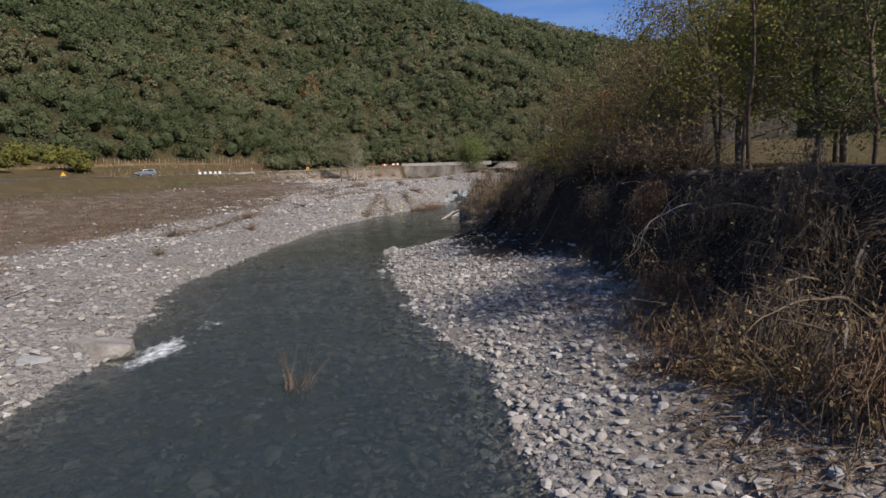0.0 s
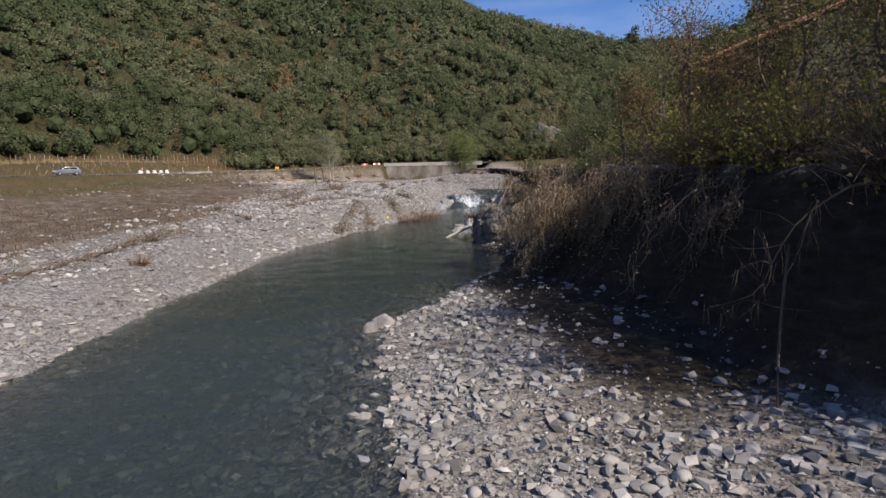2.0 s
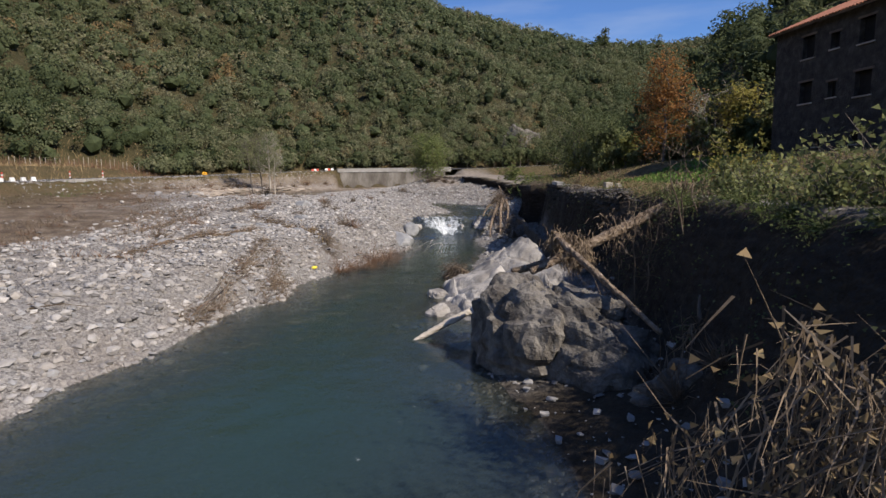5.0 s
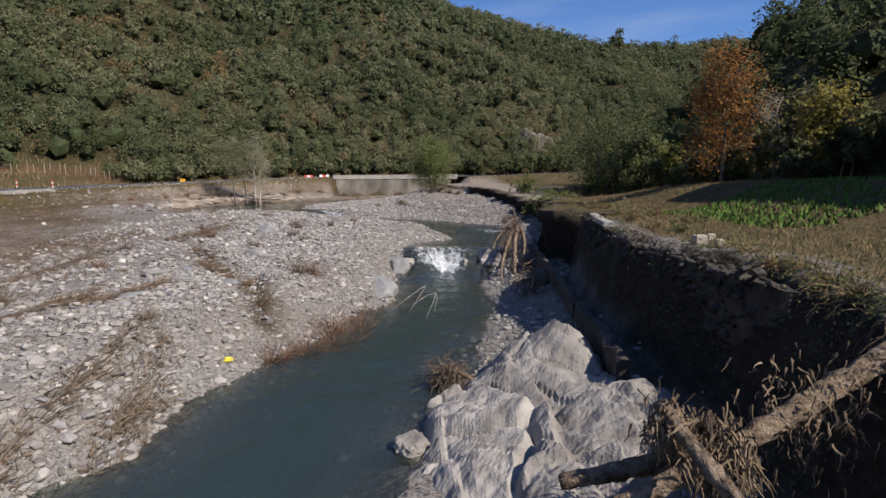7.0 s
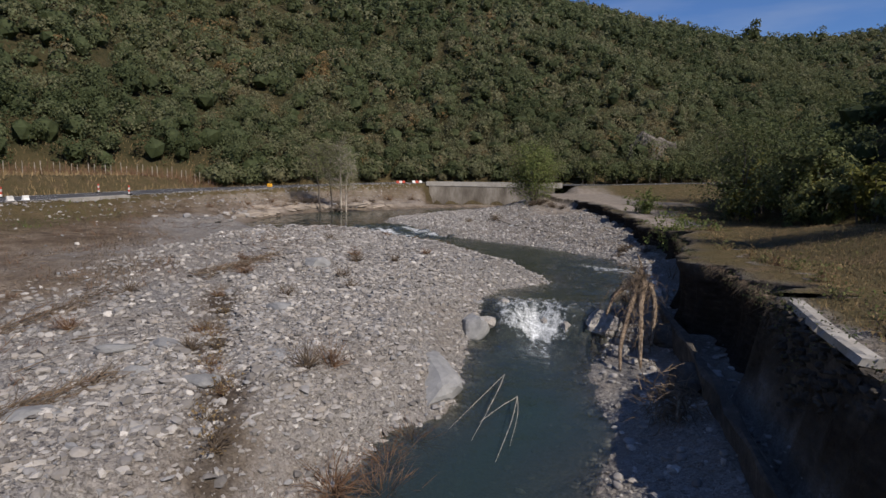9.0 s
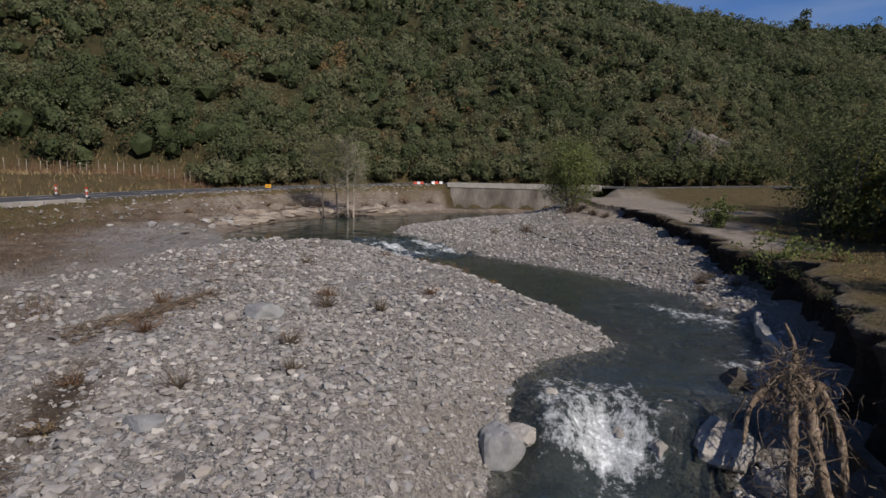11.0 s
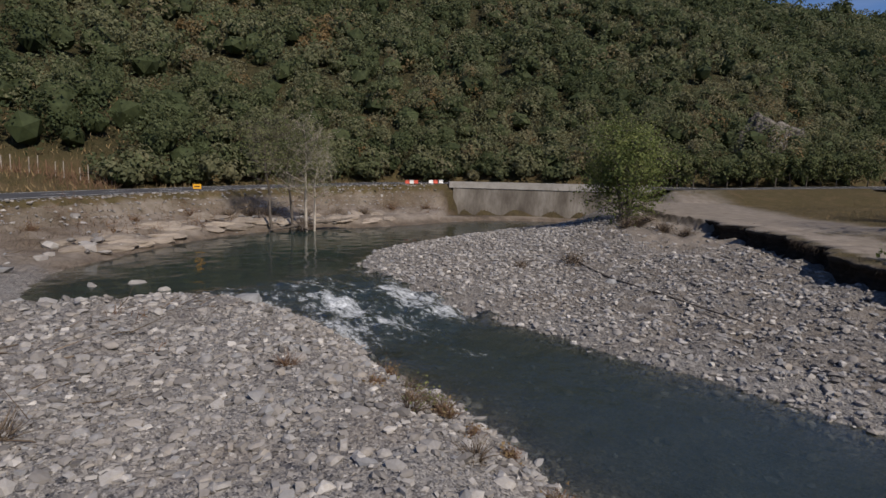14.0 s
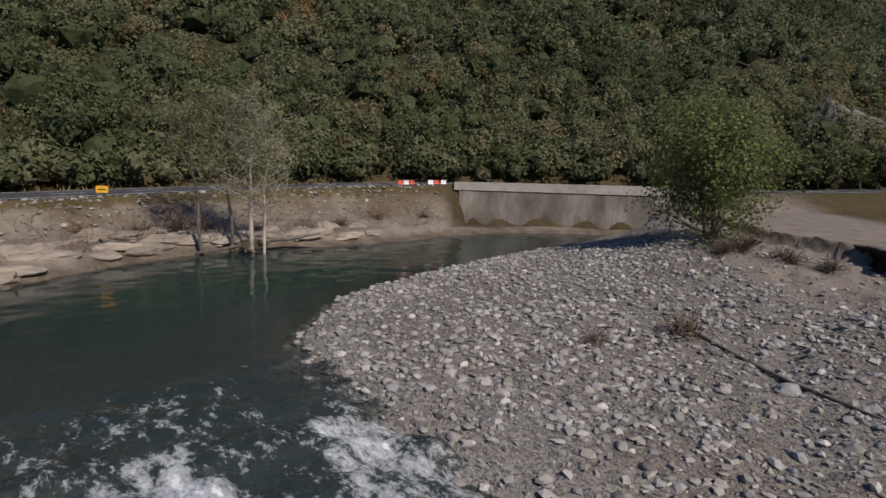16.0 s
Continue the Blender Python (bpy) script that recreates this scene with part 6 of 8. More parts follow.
drift_line([(-16.2, 66.0), (-15.6, 71.0), (-16.0, 76.0)], 0.5, 420, "brown drift along the bar's outer edge")
drift_line([(-15.2, 30.0), (-14.6, 38.0), (-15.4, 46.0)], 0.5, 420, "brown drift along the mud flat's edge")
driftwood("dead_branch", "thin leaning stick fallen from the dark bank", [([(5.0, 24.0, 2.6), (4.0, 22.6, 1.4), (3.1, 21.2, 0.6)], (0.025, 0.022, 0.014))], M_TWIG)
driftwood("tree_stump", "broken grey stump at the bank's foot", [([(3.9, 29.6, 0.4), (3.85, 29.7, 0.9), (3.8, 29.8, 1.25)], (0.16, 0.13, 0.09))], M_BARK)

bag = thing("plastic_bag", "crumpled yellow plastic bag on the gravel", "litter", at=(-4.56, 59.95, gz(-4.56, 59.95)))
v, f = rock_arrays((-4.56, 59.95, gz(-4.56, 59.95) + 0.1), (0.34, 0.2, 0.16), 20, 90, 8, 0.6, 0.4, 3)
under(piece("sack", v, f, M_BAG, smooth=False), bag)


# ---------------------------------------------------------------- shrubs and brush
def shrub(x, y, h, n, mat, label, spread=0.9, wild=0.25, thick=0.012, z=None, leaves=0, leaf_mat=None, leaf=0.06, name="dry_shrub", droop=0.04):
    z = gz(x, y) if z is None else z
    n = max(14, int(n * 0.8))
    ob = thing(name, label, "shrub", at=(x, y, z))
    base = np.array((x, y, z - 0.05)) + rng.normal(0, 0.08 * h, (n, 3)) * (1, 1, 0)
    way = np.stack([rng.normal(0, spread, n), rng.normal(0, spread, n), rng.uniform(0.5, 1.5, n)], 1)
    v, f = strands(base, way, h * rng.uniform(0.55, 1.15, n), thick * rng.uniform(0.6, 1.4, n), droop, wild, 2)
    under(piece("twig_tangle", v, f, mat, smooth=False), ob)["kind"] = "stuff"
    if leaves:
        pick = v[rng.integers(0, len(v), leaves)] + rng.normal(0, 0.06 * h, (leaves, 3))
        tri = leaf_triangles(pick, rng.normal(size=(leaves, 3)) + (0, 0, 0.6), leaf)
        lt = np.repeat(np.clip(rng.normal(0.5, 0.25, leaves), 0, 1), 3)
        under(piece("foliage", tri.reshape(-1, 3), np.arange(leaves * 3).reshape(-1, 3), leaf_mat, smooth=False, attrs={"tint": lt}), ob)
    return ob


for x, y, h in ((-6.5, 84.7, 0.9), (-2.6, 86.9, 0.6), (-6.9, 85.9, 0.8), (-6.0, 79.8, 0.8), (-11.5, 80.4, 0.9), (-7.7, 76.6, 0.9), (-12.9, 83.3, 0.8), (-3.7, 67.9, 1.1), (-3.2, 68.7, 1.0), (-9.0, 72.0, 0.8), (-8.0, 69.0, 0.8), (-5.0, 77.8, 0.6), (-4.0, 83.6, 0.6), (-10.5, 92.5, 0.8), (-13.5, 70.5, 0.9), (-12.5, 62.0, 0.9), (-15.0, 76.0, 1.0), (-7.2, 97.5, 0.5), (-12.2, 48.2, 0.6), (-14.5, 41.0, 0.8), (-12.6, 36.0, 0.7), (-13.0, 25.0, 0.6), (-15.0, 30.5, 0.8), (-16.0, 54.0, 1.0), (-1.9, 94.4, 0.6)):
    shrub(x, y, h, 110, M_TWIG if (x * 7) % 2 < 1.2 else M_RUST, "small dry leafless shrub on the gravel bar")
for x, y, h, n in ((-1.5, 63.1, 1.6, 230), (-2.5, 62.1, 1.5, 220), (-0.8, 64.8, 1.5, 220), (-3.4, 61.2, 1.3, 180), (-0.9, 66.2, 1.3, 170), (-1.9, 64.4, 1.4, 180), (-0.4, 67.6, 1.1, 150)):
    shrub(x, y, h, n, M_RUST, "withered reddish stalks drooping over the water", 1.2, 0.25, 0.012, droop=0.2)
for x, y, h in ((-2.2, 96.9, 0.6), (-3.1, 97.7, 0.7), (-0.7, 95.4, 0.6), (0.6, 93.6, 0.5), (-4.3, 99.0, 0.6), (-2.8, 96.6, 0.8), (-1.5, 96.0, 0.6), (-3.7, 98.2, 0.7), (-2.6, 97.4, 0.7), (-4.9, 99.7, 0.6), (0.0, 94.5, 0.5), (-3.4, 97.0, 0.6)):
    shrub(x - rng.uniform(0, 0.9), y + rng.normal(0, 0.3), h * rng.uniform(0.6, 1.1), 150, M_RUST if h < 0.65 else M_TWIG, "low reddish weeds along the gravel's edge", 1.2, 0.4, 0.010, leaves=90, leaf_mat=M_LEAF_OLIVE if h > 0.65 else M_LEAF_BROWN, leaf=0.05, name="weed_patch")
for i, (x, y) in enumerate(((-10.9, 76.6), (-9.8, 74.2), (-8.7, 71.6), (-7.4, 70.0), (-6.9, 68.2), (-6.0, 66.6), (-5.6, 66.0), (-5.2, 64.6), (-8.0, 71.2), (-4.6, 63.8), (-6.4, 67.4))):
    shrub(x + rng.normal(0, 0.3), y, rng.uniform(0.5, 0.95), 100, M_TWIG if i % 2 else M_RUST, "dry brown weeds along the damp runnel", 1.1, 0.35, 0.011, leaves=120, leaf_mat=M_LEAF_BROWN, leaf=0.05, name="weed_patch", droop=0.12)
for x, y, h in ((4.6, 9.4, 1.0), (5.1, 11.2, 1.2), (4.3, 8.2, 0.9), (5.0, 7.6, 1.2), (5.4, 12.8, 1.1)):
    shrub(x, y, h, 300, M_RUST if y > 9 else M_STRAW, "matted heap of flattened brown grass on the bank's foot", 1.3, 0.3, 0.009, leaves=500, leaf_mat=M_LEAF_BROWN, leaf=0.05, name="grass_heap", droop=0.28)
shrub(-2.95, 10.3, 1.1, 34, M_TWIG, "dead twiggy stalks standing in the shallow water", 0.28, 0.18, 0.012, z=-0.25)
for x, y, h in ((9.0, 128.9, 1.2), (10.4, 127.6, 1.0), (7.4, 131.2, 1.5), (8.3, 131.6, 1.3), (6.6, 130.8, 1.0)):
    shrub(x, y, h, 260, M_TWIG, "dark tangle of uprooted twigs on the sand", 1.3, 0.4, 0.02, droop=0.12)
for x, y, h in ((11.9, 97.8, 0.9), (12.6, 99.0, 0.8), (11.4, 96.2, 0.6), (13.6, 96.8, 1.0), (10.8, 92.6, 0.7)):
    shrub(x, y, h, 180, M_TWIG, "dead roots and weeds below the eroded bank", 1.2, 0.4, 0.016, droop=0.2)
for x, y, h in ((5.0, 46.8, 2.4), (5.2, 47.8, 2.0), (4.4, 42.2, 1.4)):
    shrub(x, y, h, 16, M_TWIG, "bare upright twigs beside the boulder", 0.35, 0.16, 0.012)
for x, y, h in ((4.2, 41.6, 0.8), (4.6, 41.0, 0.7)):
    shrub(x, y, h, 110, M_TWIG, "heap of dead twigs against the boulder", 1.2, 0.4, 0.016)
shrub(10.5, 49.6, 1.75, 70, M_BARK, "yellow-green leafy bush at the field's edge", 0.55, 0.22, 0.025, leaves=3000, leaf_mat=M_YELLOW, leaf=0.06, name="leafy_bush")
shrub(9.7, 48.9, 1.0, 60, M_BARK, "olive-green leafy bush at the field's edge", 0.8, 0.3, 0.02, leaves=1300, leaf_mat=M_LEAF_OLIVE, leaf=0.08, name="leafy_bush")
shrub(15.6, 94.9, 3.0, 70, M_BARK, "green leafy bush on the bank's edge", 0.6, 0.2, 0.025, leaves=3000, leaf_mat=M_LEAF_GREEN, leaf=0.11, name="leafy_bush")
for x, y, h in ((6.9, 41.6, 1.0), (7.2, 40.0, 1.4), (8.2, 41.6, 2.0), (7.7, 38.4, 1.9), (8.9, 43.4, 1.6), (9.0, 39.8, 2.2), (8.6, 45.6, 1.3), (9.4, 47.6, 1.2)):
    shrub(x, y, h, 80, M_BARK, "olive-green leafy bush hanging over the bank", 0.8, 0.3, 0.014, leaves=1000, leaf_mat=M_LEAF_OLIVE, leaf=0.07, name="leafy_bush", droop=0.12)
for i in range(26):
    y = 60.5 + 1.45 * i
    x = float(np.interp(y, FOOT_Y, TOP_X)) + rng.uniform(0.9, 3.2)
    mat = (M_TWIG, M_STRAW, M_RUST)[i % 3]
    shrub(x, y, rng.uniform(0.5, 1.1), 70, mat, ("dry twiggy weeds at the field's edge", "straw-coloured grass tussock at the field's edge", "rusty dock stalks at the field's edge")[i % 3], 0.8, 0.3, 0.010, leaves=220, leaf_mat=(M_LEAF_OLIVE, M_LEAF_BROWN)[i % 2], leaf=0.055, name="weed_patch", droop=0.1)
for y in np.arange(38.5, 58.0, 1.15):
    x = float(np.interp(y, FOOT_Y, TOP_X)) + rng.uniform(-0.3, 0.3)
    shrub(x, y, rng.uniform(0.55, 0.95), 110, M_GRASS if y < 50 else M_STRAW, "long grass and creepers hanging over the bank's lip", 1.1, 0.25, 0.009, leaves=260, leaf_mat=M_LEAF_OLIVE, leaf=0.04, name="grass_tussock", droop=0.34)
shrub(8.9, 80.4, 1.7, 40, M_TWIG, "bare twiggy shrub beside the broken wall", 0.5, 0.3, 0.014)
shrub(12.2, 85.6, 1.4, 24, M_TWIG, "bare twiggy shrub beside the broken wall", 0.5, 0.3, 0.014)
shrub(17.0, 112.0, 2.4, 60, M_BARK, "green leafy bush on the sandy field", 0.6, 0.2, 0.025, leaves=1600, leaf_mat=M_LEAF_GREEN, leaf=0.13, name="leafy_bush")


for x, y, h, n in ((-26.6, 132.4, 2.0, 240), (-25.2, 133.6, 1.8, 220), (-27.8, 130.6, 1.5, 180), (-22.6, 135.4, 1.2, 150), (-20.4, 138.2, 1.3, 150), (-18.6, 141.6, 1.2, 150), (-29.4, 127.4, 1.0, 120), (-30.6, 122.0, 0.9, 110), (-16.4, 145.0, 1.0, 120), (-28.8, 118.0, 0.8, 100), (-31.5, 114.0, 0.9, 100), (-13.2, 148.4, 0.9, 110)):
    shrub(x, y, h, n, M_TWIG if n > 140 else M_RUST, "dark leafless brush on the clay bank below the road", 0.9, 0.35, 0.016, leaves=n, leaf_mat=M_LEAF_BROWN, leaf=0.06, droop=0.06)


def bank_brush(name, label, y0, y1, n, mat, length, radius, droop, b0=0.15, b1=1.05, segs=3, seg_wild=0.35, out=1.0):
    """Dead stems and roots hanging over the steep bank between y0 and y1."""
    y = rng.uniform(y0, y1, n)
    b = rng.uniform(b0, b1, n)
    xf, xt = np.interp(y, FOOT_Y, FOOT_X), np.interp(y, FOOT_Y, TOP_X)
    x = xf + (xt - xf) * b
    lump = fbm(x * 0.6, y * 0.6, 91, 3) - 0.05
    keep = rng.random(n) < (0.28 + 2.8 * lump) * np.interp(y, [4, 15, 19, 28, 31, 44, 50], [1, 1, 0.22, 0.22, 1, 0.8, 1])
    x, y, b = x[keep], y[keep], b[keep]
    z = np.where(y > 69, np.interp(y, FOOT_Y, TOP_Z), height(x, y)) + 0.05
    base = np.stack([x, y, z], 1)
    way = np.stack([-rng.uniform(0.2, 1.0, len(x)) * out, rng.normal(0, 0.6, len(x)), rng.uniform(-0.5, 0.5, len(x))], 1)
    v, f = strands(base, way, length * rng.uniform(0.4, 1.2, len(x)), radius * rng.uniform(0.5, 1.6, len(x)), droop, seg_wild, segs)
    return stuff(name, v, f, mat, label, "brush")


bank_brush("bank_brush", "dense brown dead brush hanging over the steep bank", 5, 36, 1500, M_TWIG, 0.7, 0.008, 0.75, segs=2)
bank_brush("bank_brush", "reddish withered stalks over the steep bank", 4, 12, 1200, M_RUST, 0.5, 0.009, 0.6, 0.0, 1.0, segs=2)
bank_brush("bank_brush", "matted brown grass combed down the bank by the flood", 4, 15, 8000, M_TWIG, 0.7, 0.007, 0.4, -0.5, 0.95, 3, 0.28, 1.2)
bank_brush("bank_brush", "matted straw combed down the bank by the flood", 4, 14, 3000, M_RUST, 0.6, 0.006, 0.45, -0.5, 0.7, 3, 0.25, 1.2)
bank_brush("bank_brush", "brown stems and roots in the shaded bank", 13, 31, 1700, M_TWIG, 0.8, 0.008, 0.55, 0.1, 1.1, 3, 0.4)
bank_brush("bank_roots", "pale bare roots dangling from the bank's lip", 8, 36, 60, M_TWIG, 1.7, 0.016, 0.7, 0.6, 1.0, 5, 0.3, 1.3)
bank_brush("bank_brush", "dry weeds hanging from the field's edge", 48, 104, 2600, M_TWIG, 0.6, 0.010, 0.45, 0.75, 1.15)
bank_brush("bank_brush", "dead roots under the sandy bank's lip", 104, 128, 700, M_TWIG, 0.5, 0.010, 0.6, 0.6, 1.0)


def hanging_branch(x, y, z, length, droop, mat, tassel=70):
    """A bare uprooted branch arching out of the bank, with side twigs and tassels of caught straw."""
    ob = thing("dead_branch", "bare forked branch hanging out of the eroded bank", "branch", "branches hanging from the bank", at=(x, y, z))
    n = 9
    way = np.array((-rng.uniform(0.55, 1.0), rng.normal(-0.15, 0.4), rng.uniform(0.1, 0.5)))
    pts = [np.array((x, y, z))]
    for k in range(n):
        way = way / np.linalg.norm(way) + rng.normal(0, 0.14, 3) + (0, 0, -droop)
        pts.append(pts[-1] + way / np.linalg.norm(way) * length / n)
    low = float(height(pts[-1][0], pts[-1][1])[0]) + 0.05
    pts = [p if p[2] > low else np.array((p[0], p[1], low + 0.04 * rng.random())) for p in pts]
    v, f = tube(pts, (0.028, 0.02, 0.013, 0.006), 6, 0.05)
    under(piece("stem", v, f, mat), ob)
    m = 20
    at = np.array(pts)[rng.integers(2, n + 1, m)]
    v, f = strands(at, rng.normal(0, 0.8, (m, 3)) + (-0.4, 0, -0.1), length * rng.uniform(0.15, 0.4, m), rng.uniform(0.006, 0.013, m), 0.15, 0.25, 4)
    under(piece("twig_spray", v, f, mat, smooth=False), ob)["kind"] = "stuff"
    at = v[rng.integers(0, len(v), tassel)]
    v, f = strands(at + rng.normal(0, 0.03, (tassel, 3)), rng.normal(0, 0.3, (tassel, 3)) + (0, 0, -1), rng.uniform(0.15, 0.5, tassel), rng.uniform(0.004, 0.009, tassel), 0.3, 0.15, 2)
    under(piece("straw_tassel", v, f, M_STRAW if mat is M_PALE else M_TWIG, smooth=False), ob)["kind"] = "stuff"
    return ob


for x, y, z, length, droop in ((6.6, 10.2, 3.0, 2.0, 0.16), (6.3, 13.4, 3.2, 2.3, 0.22), (6.4, 17.0, 3.6, 2.2, 0.24), (5.6, 22.6, 3.7, 3.0, 0.26),
                               (5.2, 26.6, 3.5, 2.2, 0.24), (4.6, 31.4, 3.5, 2.6, 0.18), (4.4, 33.6, 3.5, 2.4, 0.2), (5.6, 7.6, 2.2, 2.0, 0.15), (6.0, 8.8, 2.2, 1.8, 0.15), (5.2, 6.6, 1.8, 1.6, 0.12)):
    hanging_branch(x, y, z, length, droop, M_PALE if int(y) == 13 else M_TWIG)


def brush_heap(x, y, z, r, n, mat, label, length=1.3):
    """A mat of dead stems hung over the bank, drooping towards the water."""
    ob = thing("brush_heap", label, "brush", "brush heaps on the bank", at=(x, y, gz(x, y)))
    k = 16
    root = np.array((x, y, z)) + rng.normal(0, 0.35 * r, (k, 3))
    way = np.stack([rng.normal(-0.7, 0.5, k), rng.normal(-0.1, 0.8, k), rng.normal(0.12, 0.35, k)], 1)
    bv, bf = strands(root, way, r * rng.uniform(0.9, 1.8, k), rng.uniform(0.012, 0.028, k), 0.22, 0.35, 5)
    under(piece("bare_branch", bv, bf, M_BARK, smooth=False), ob)["kind"] = "stuff"
    pick = bv[rng.integers(0, len(bv), n)] + rng.normal(0, 0.12, (n, 3))
    hang = rng.random(n) < 0.9
    way = np.where(hang[:, None], rng.normal(0, 0.28, (n, 3)) + (-0.25, -0.1, -1.3), rng.normal(0, 0.7, (n, 3)) + (-0.3, 0, 0.2))
    v, f = strands(pick, way, length * rng.uniform(0.2, 0.95, n), rng.uniform(0.005, 0.014, n), 0.25, 0.36, 2)
    tangle = under(piece("twig_tangle", v, f, mat, smooth=False), ob)
    tangle["kind"] = "stuff"
    m = n
    p = v[rng.integers(0, len(v), m)] + rng.normal(0, 0.05, (m, 3))
    tri = leaf_triangles(p, rng.normal(size=(m, 3)) + (-0.3, -0.2, 0.6), 0.05)
    t = np.repeat(np.clip(rng.normal(0.55, 0.3, m), 0, 1), 3)
    under(piece("foliage", tri.reshape(-1, 3), np.arange(m * 3).reshape(-1, 3), M_LEAF_BROWN, smooth=False, attrs={"tint": t}), ob)["kind"] = "stuff"


for x, y, z, r, n in ((3.0, 32.8, 2.7, 1.2, 800), (3.2, 35.6, 3.0, 1.3, 800), (4.6, 31.0, 3.2, 1.4, 700), (4.8, 34.4, 3.5, 1.4, 700), (5.0, 29.2, 3.4, 1.3, 500), (5.3, 27.2, 3.4, 1.2, 400)):
    brush_heap(x, y, z, r, int(n * 1.3), M_TAN, "tan mat of dead stems drooping over the eroded bank", 1.0)
for x, y, z, r, n in ((5.4, 9.6, 1.3, 0.9, 800), (6.0, 7.8, 1.5, 1.0, 800), (5.3, 12.2, 1.4, 0.7, 500), (7.0, 10.4, 3.4, 0.8, 500), (6.6, 13.0, 3.4, 0.6, 350), (6.2, 16.2, 3.3, 0.6, 350), (5.8, 20.0, 3.2, 0.6, 300), (5.4, 26.2, 3.2, 0.6, 300), (4.4, 8.6, 0.95, 0.8, 500), (4.9, 6.8, 1.1, 0.8, 500), (4.6, 10.6, 1.1, 0.8, 500), (5.6, 5.8, 1.6, 0.9, 500), (6.6, 9.0, 2.4, 0.9, 500)):
    brush_heap(x, y, z, r, n, M_RUST if (x * 10) % 3 > 1 else M_TWIG, "brown heap of dead brush and weeds on the bank")


def bank_leaves(label, y0, y1, n, mat, leaf, b0, b1):
    y, b = rng.uniform(y0, y1, n), rng.uniform(b0, b1, n)
    xf, xt = np.interp(y, FOOT_Y, FOOT_X), np.interp(y, FOOT_Y, TOP_X)
    x = xf + (xt - xf) * b
    keep = rng.random(n) < 0.5 + 1.5 * fbm(x * 0.7, y * 0.7, 95, 3)
    x, y = x[keep], y[keep]
    p = np.stack([x - 0.3 * rng.random(len(x)), y, np.where(y > 69, np.interp(y, FOOT_Y, TOP_Z) - 0.2, height(x, y)) + 0.5 * rng.random(len(x)) ** 2], 1)
    tri = leaf_triangles(p, np.array([[-0.7, 0, 0.7]]) + np.zeros(p.shape), leaf)
    t = np.repeat(np.clip(rng.normal(0.45, 0.3, len(x)), 0, 1), 3)
    stuff("bank_leaves", tri.reshape(-1, 3), np.arange(len(x) * 3).reshape(-1, 3), mat, label, "foliage", attrs={"tint": t})


bank_leaves("withered brown leaves caught in the bank's brush", 4, 16, 9000, M_LEAF_BROWN, 0.03, 0.0, 1.2)
bank_leaves("withered brown leaves under the overhanging brush", 29, 38, 7000, M_LEAF_BROWN, 0.03, 0.3, 1.2)
bank_leaves("dull green creepers hanging down the shaded bank", 38, 60, 9000, M_DARKWOOD, 0.035, 0.3, 1.25)
bank_leaves("dull green creepers under the field's edge", 60, 100, 7000, M_DARKWOOD, 0.035, 0.75, 1.2)


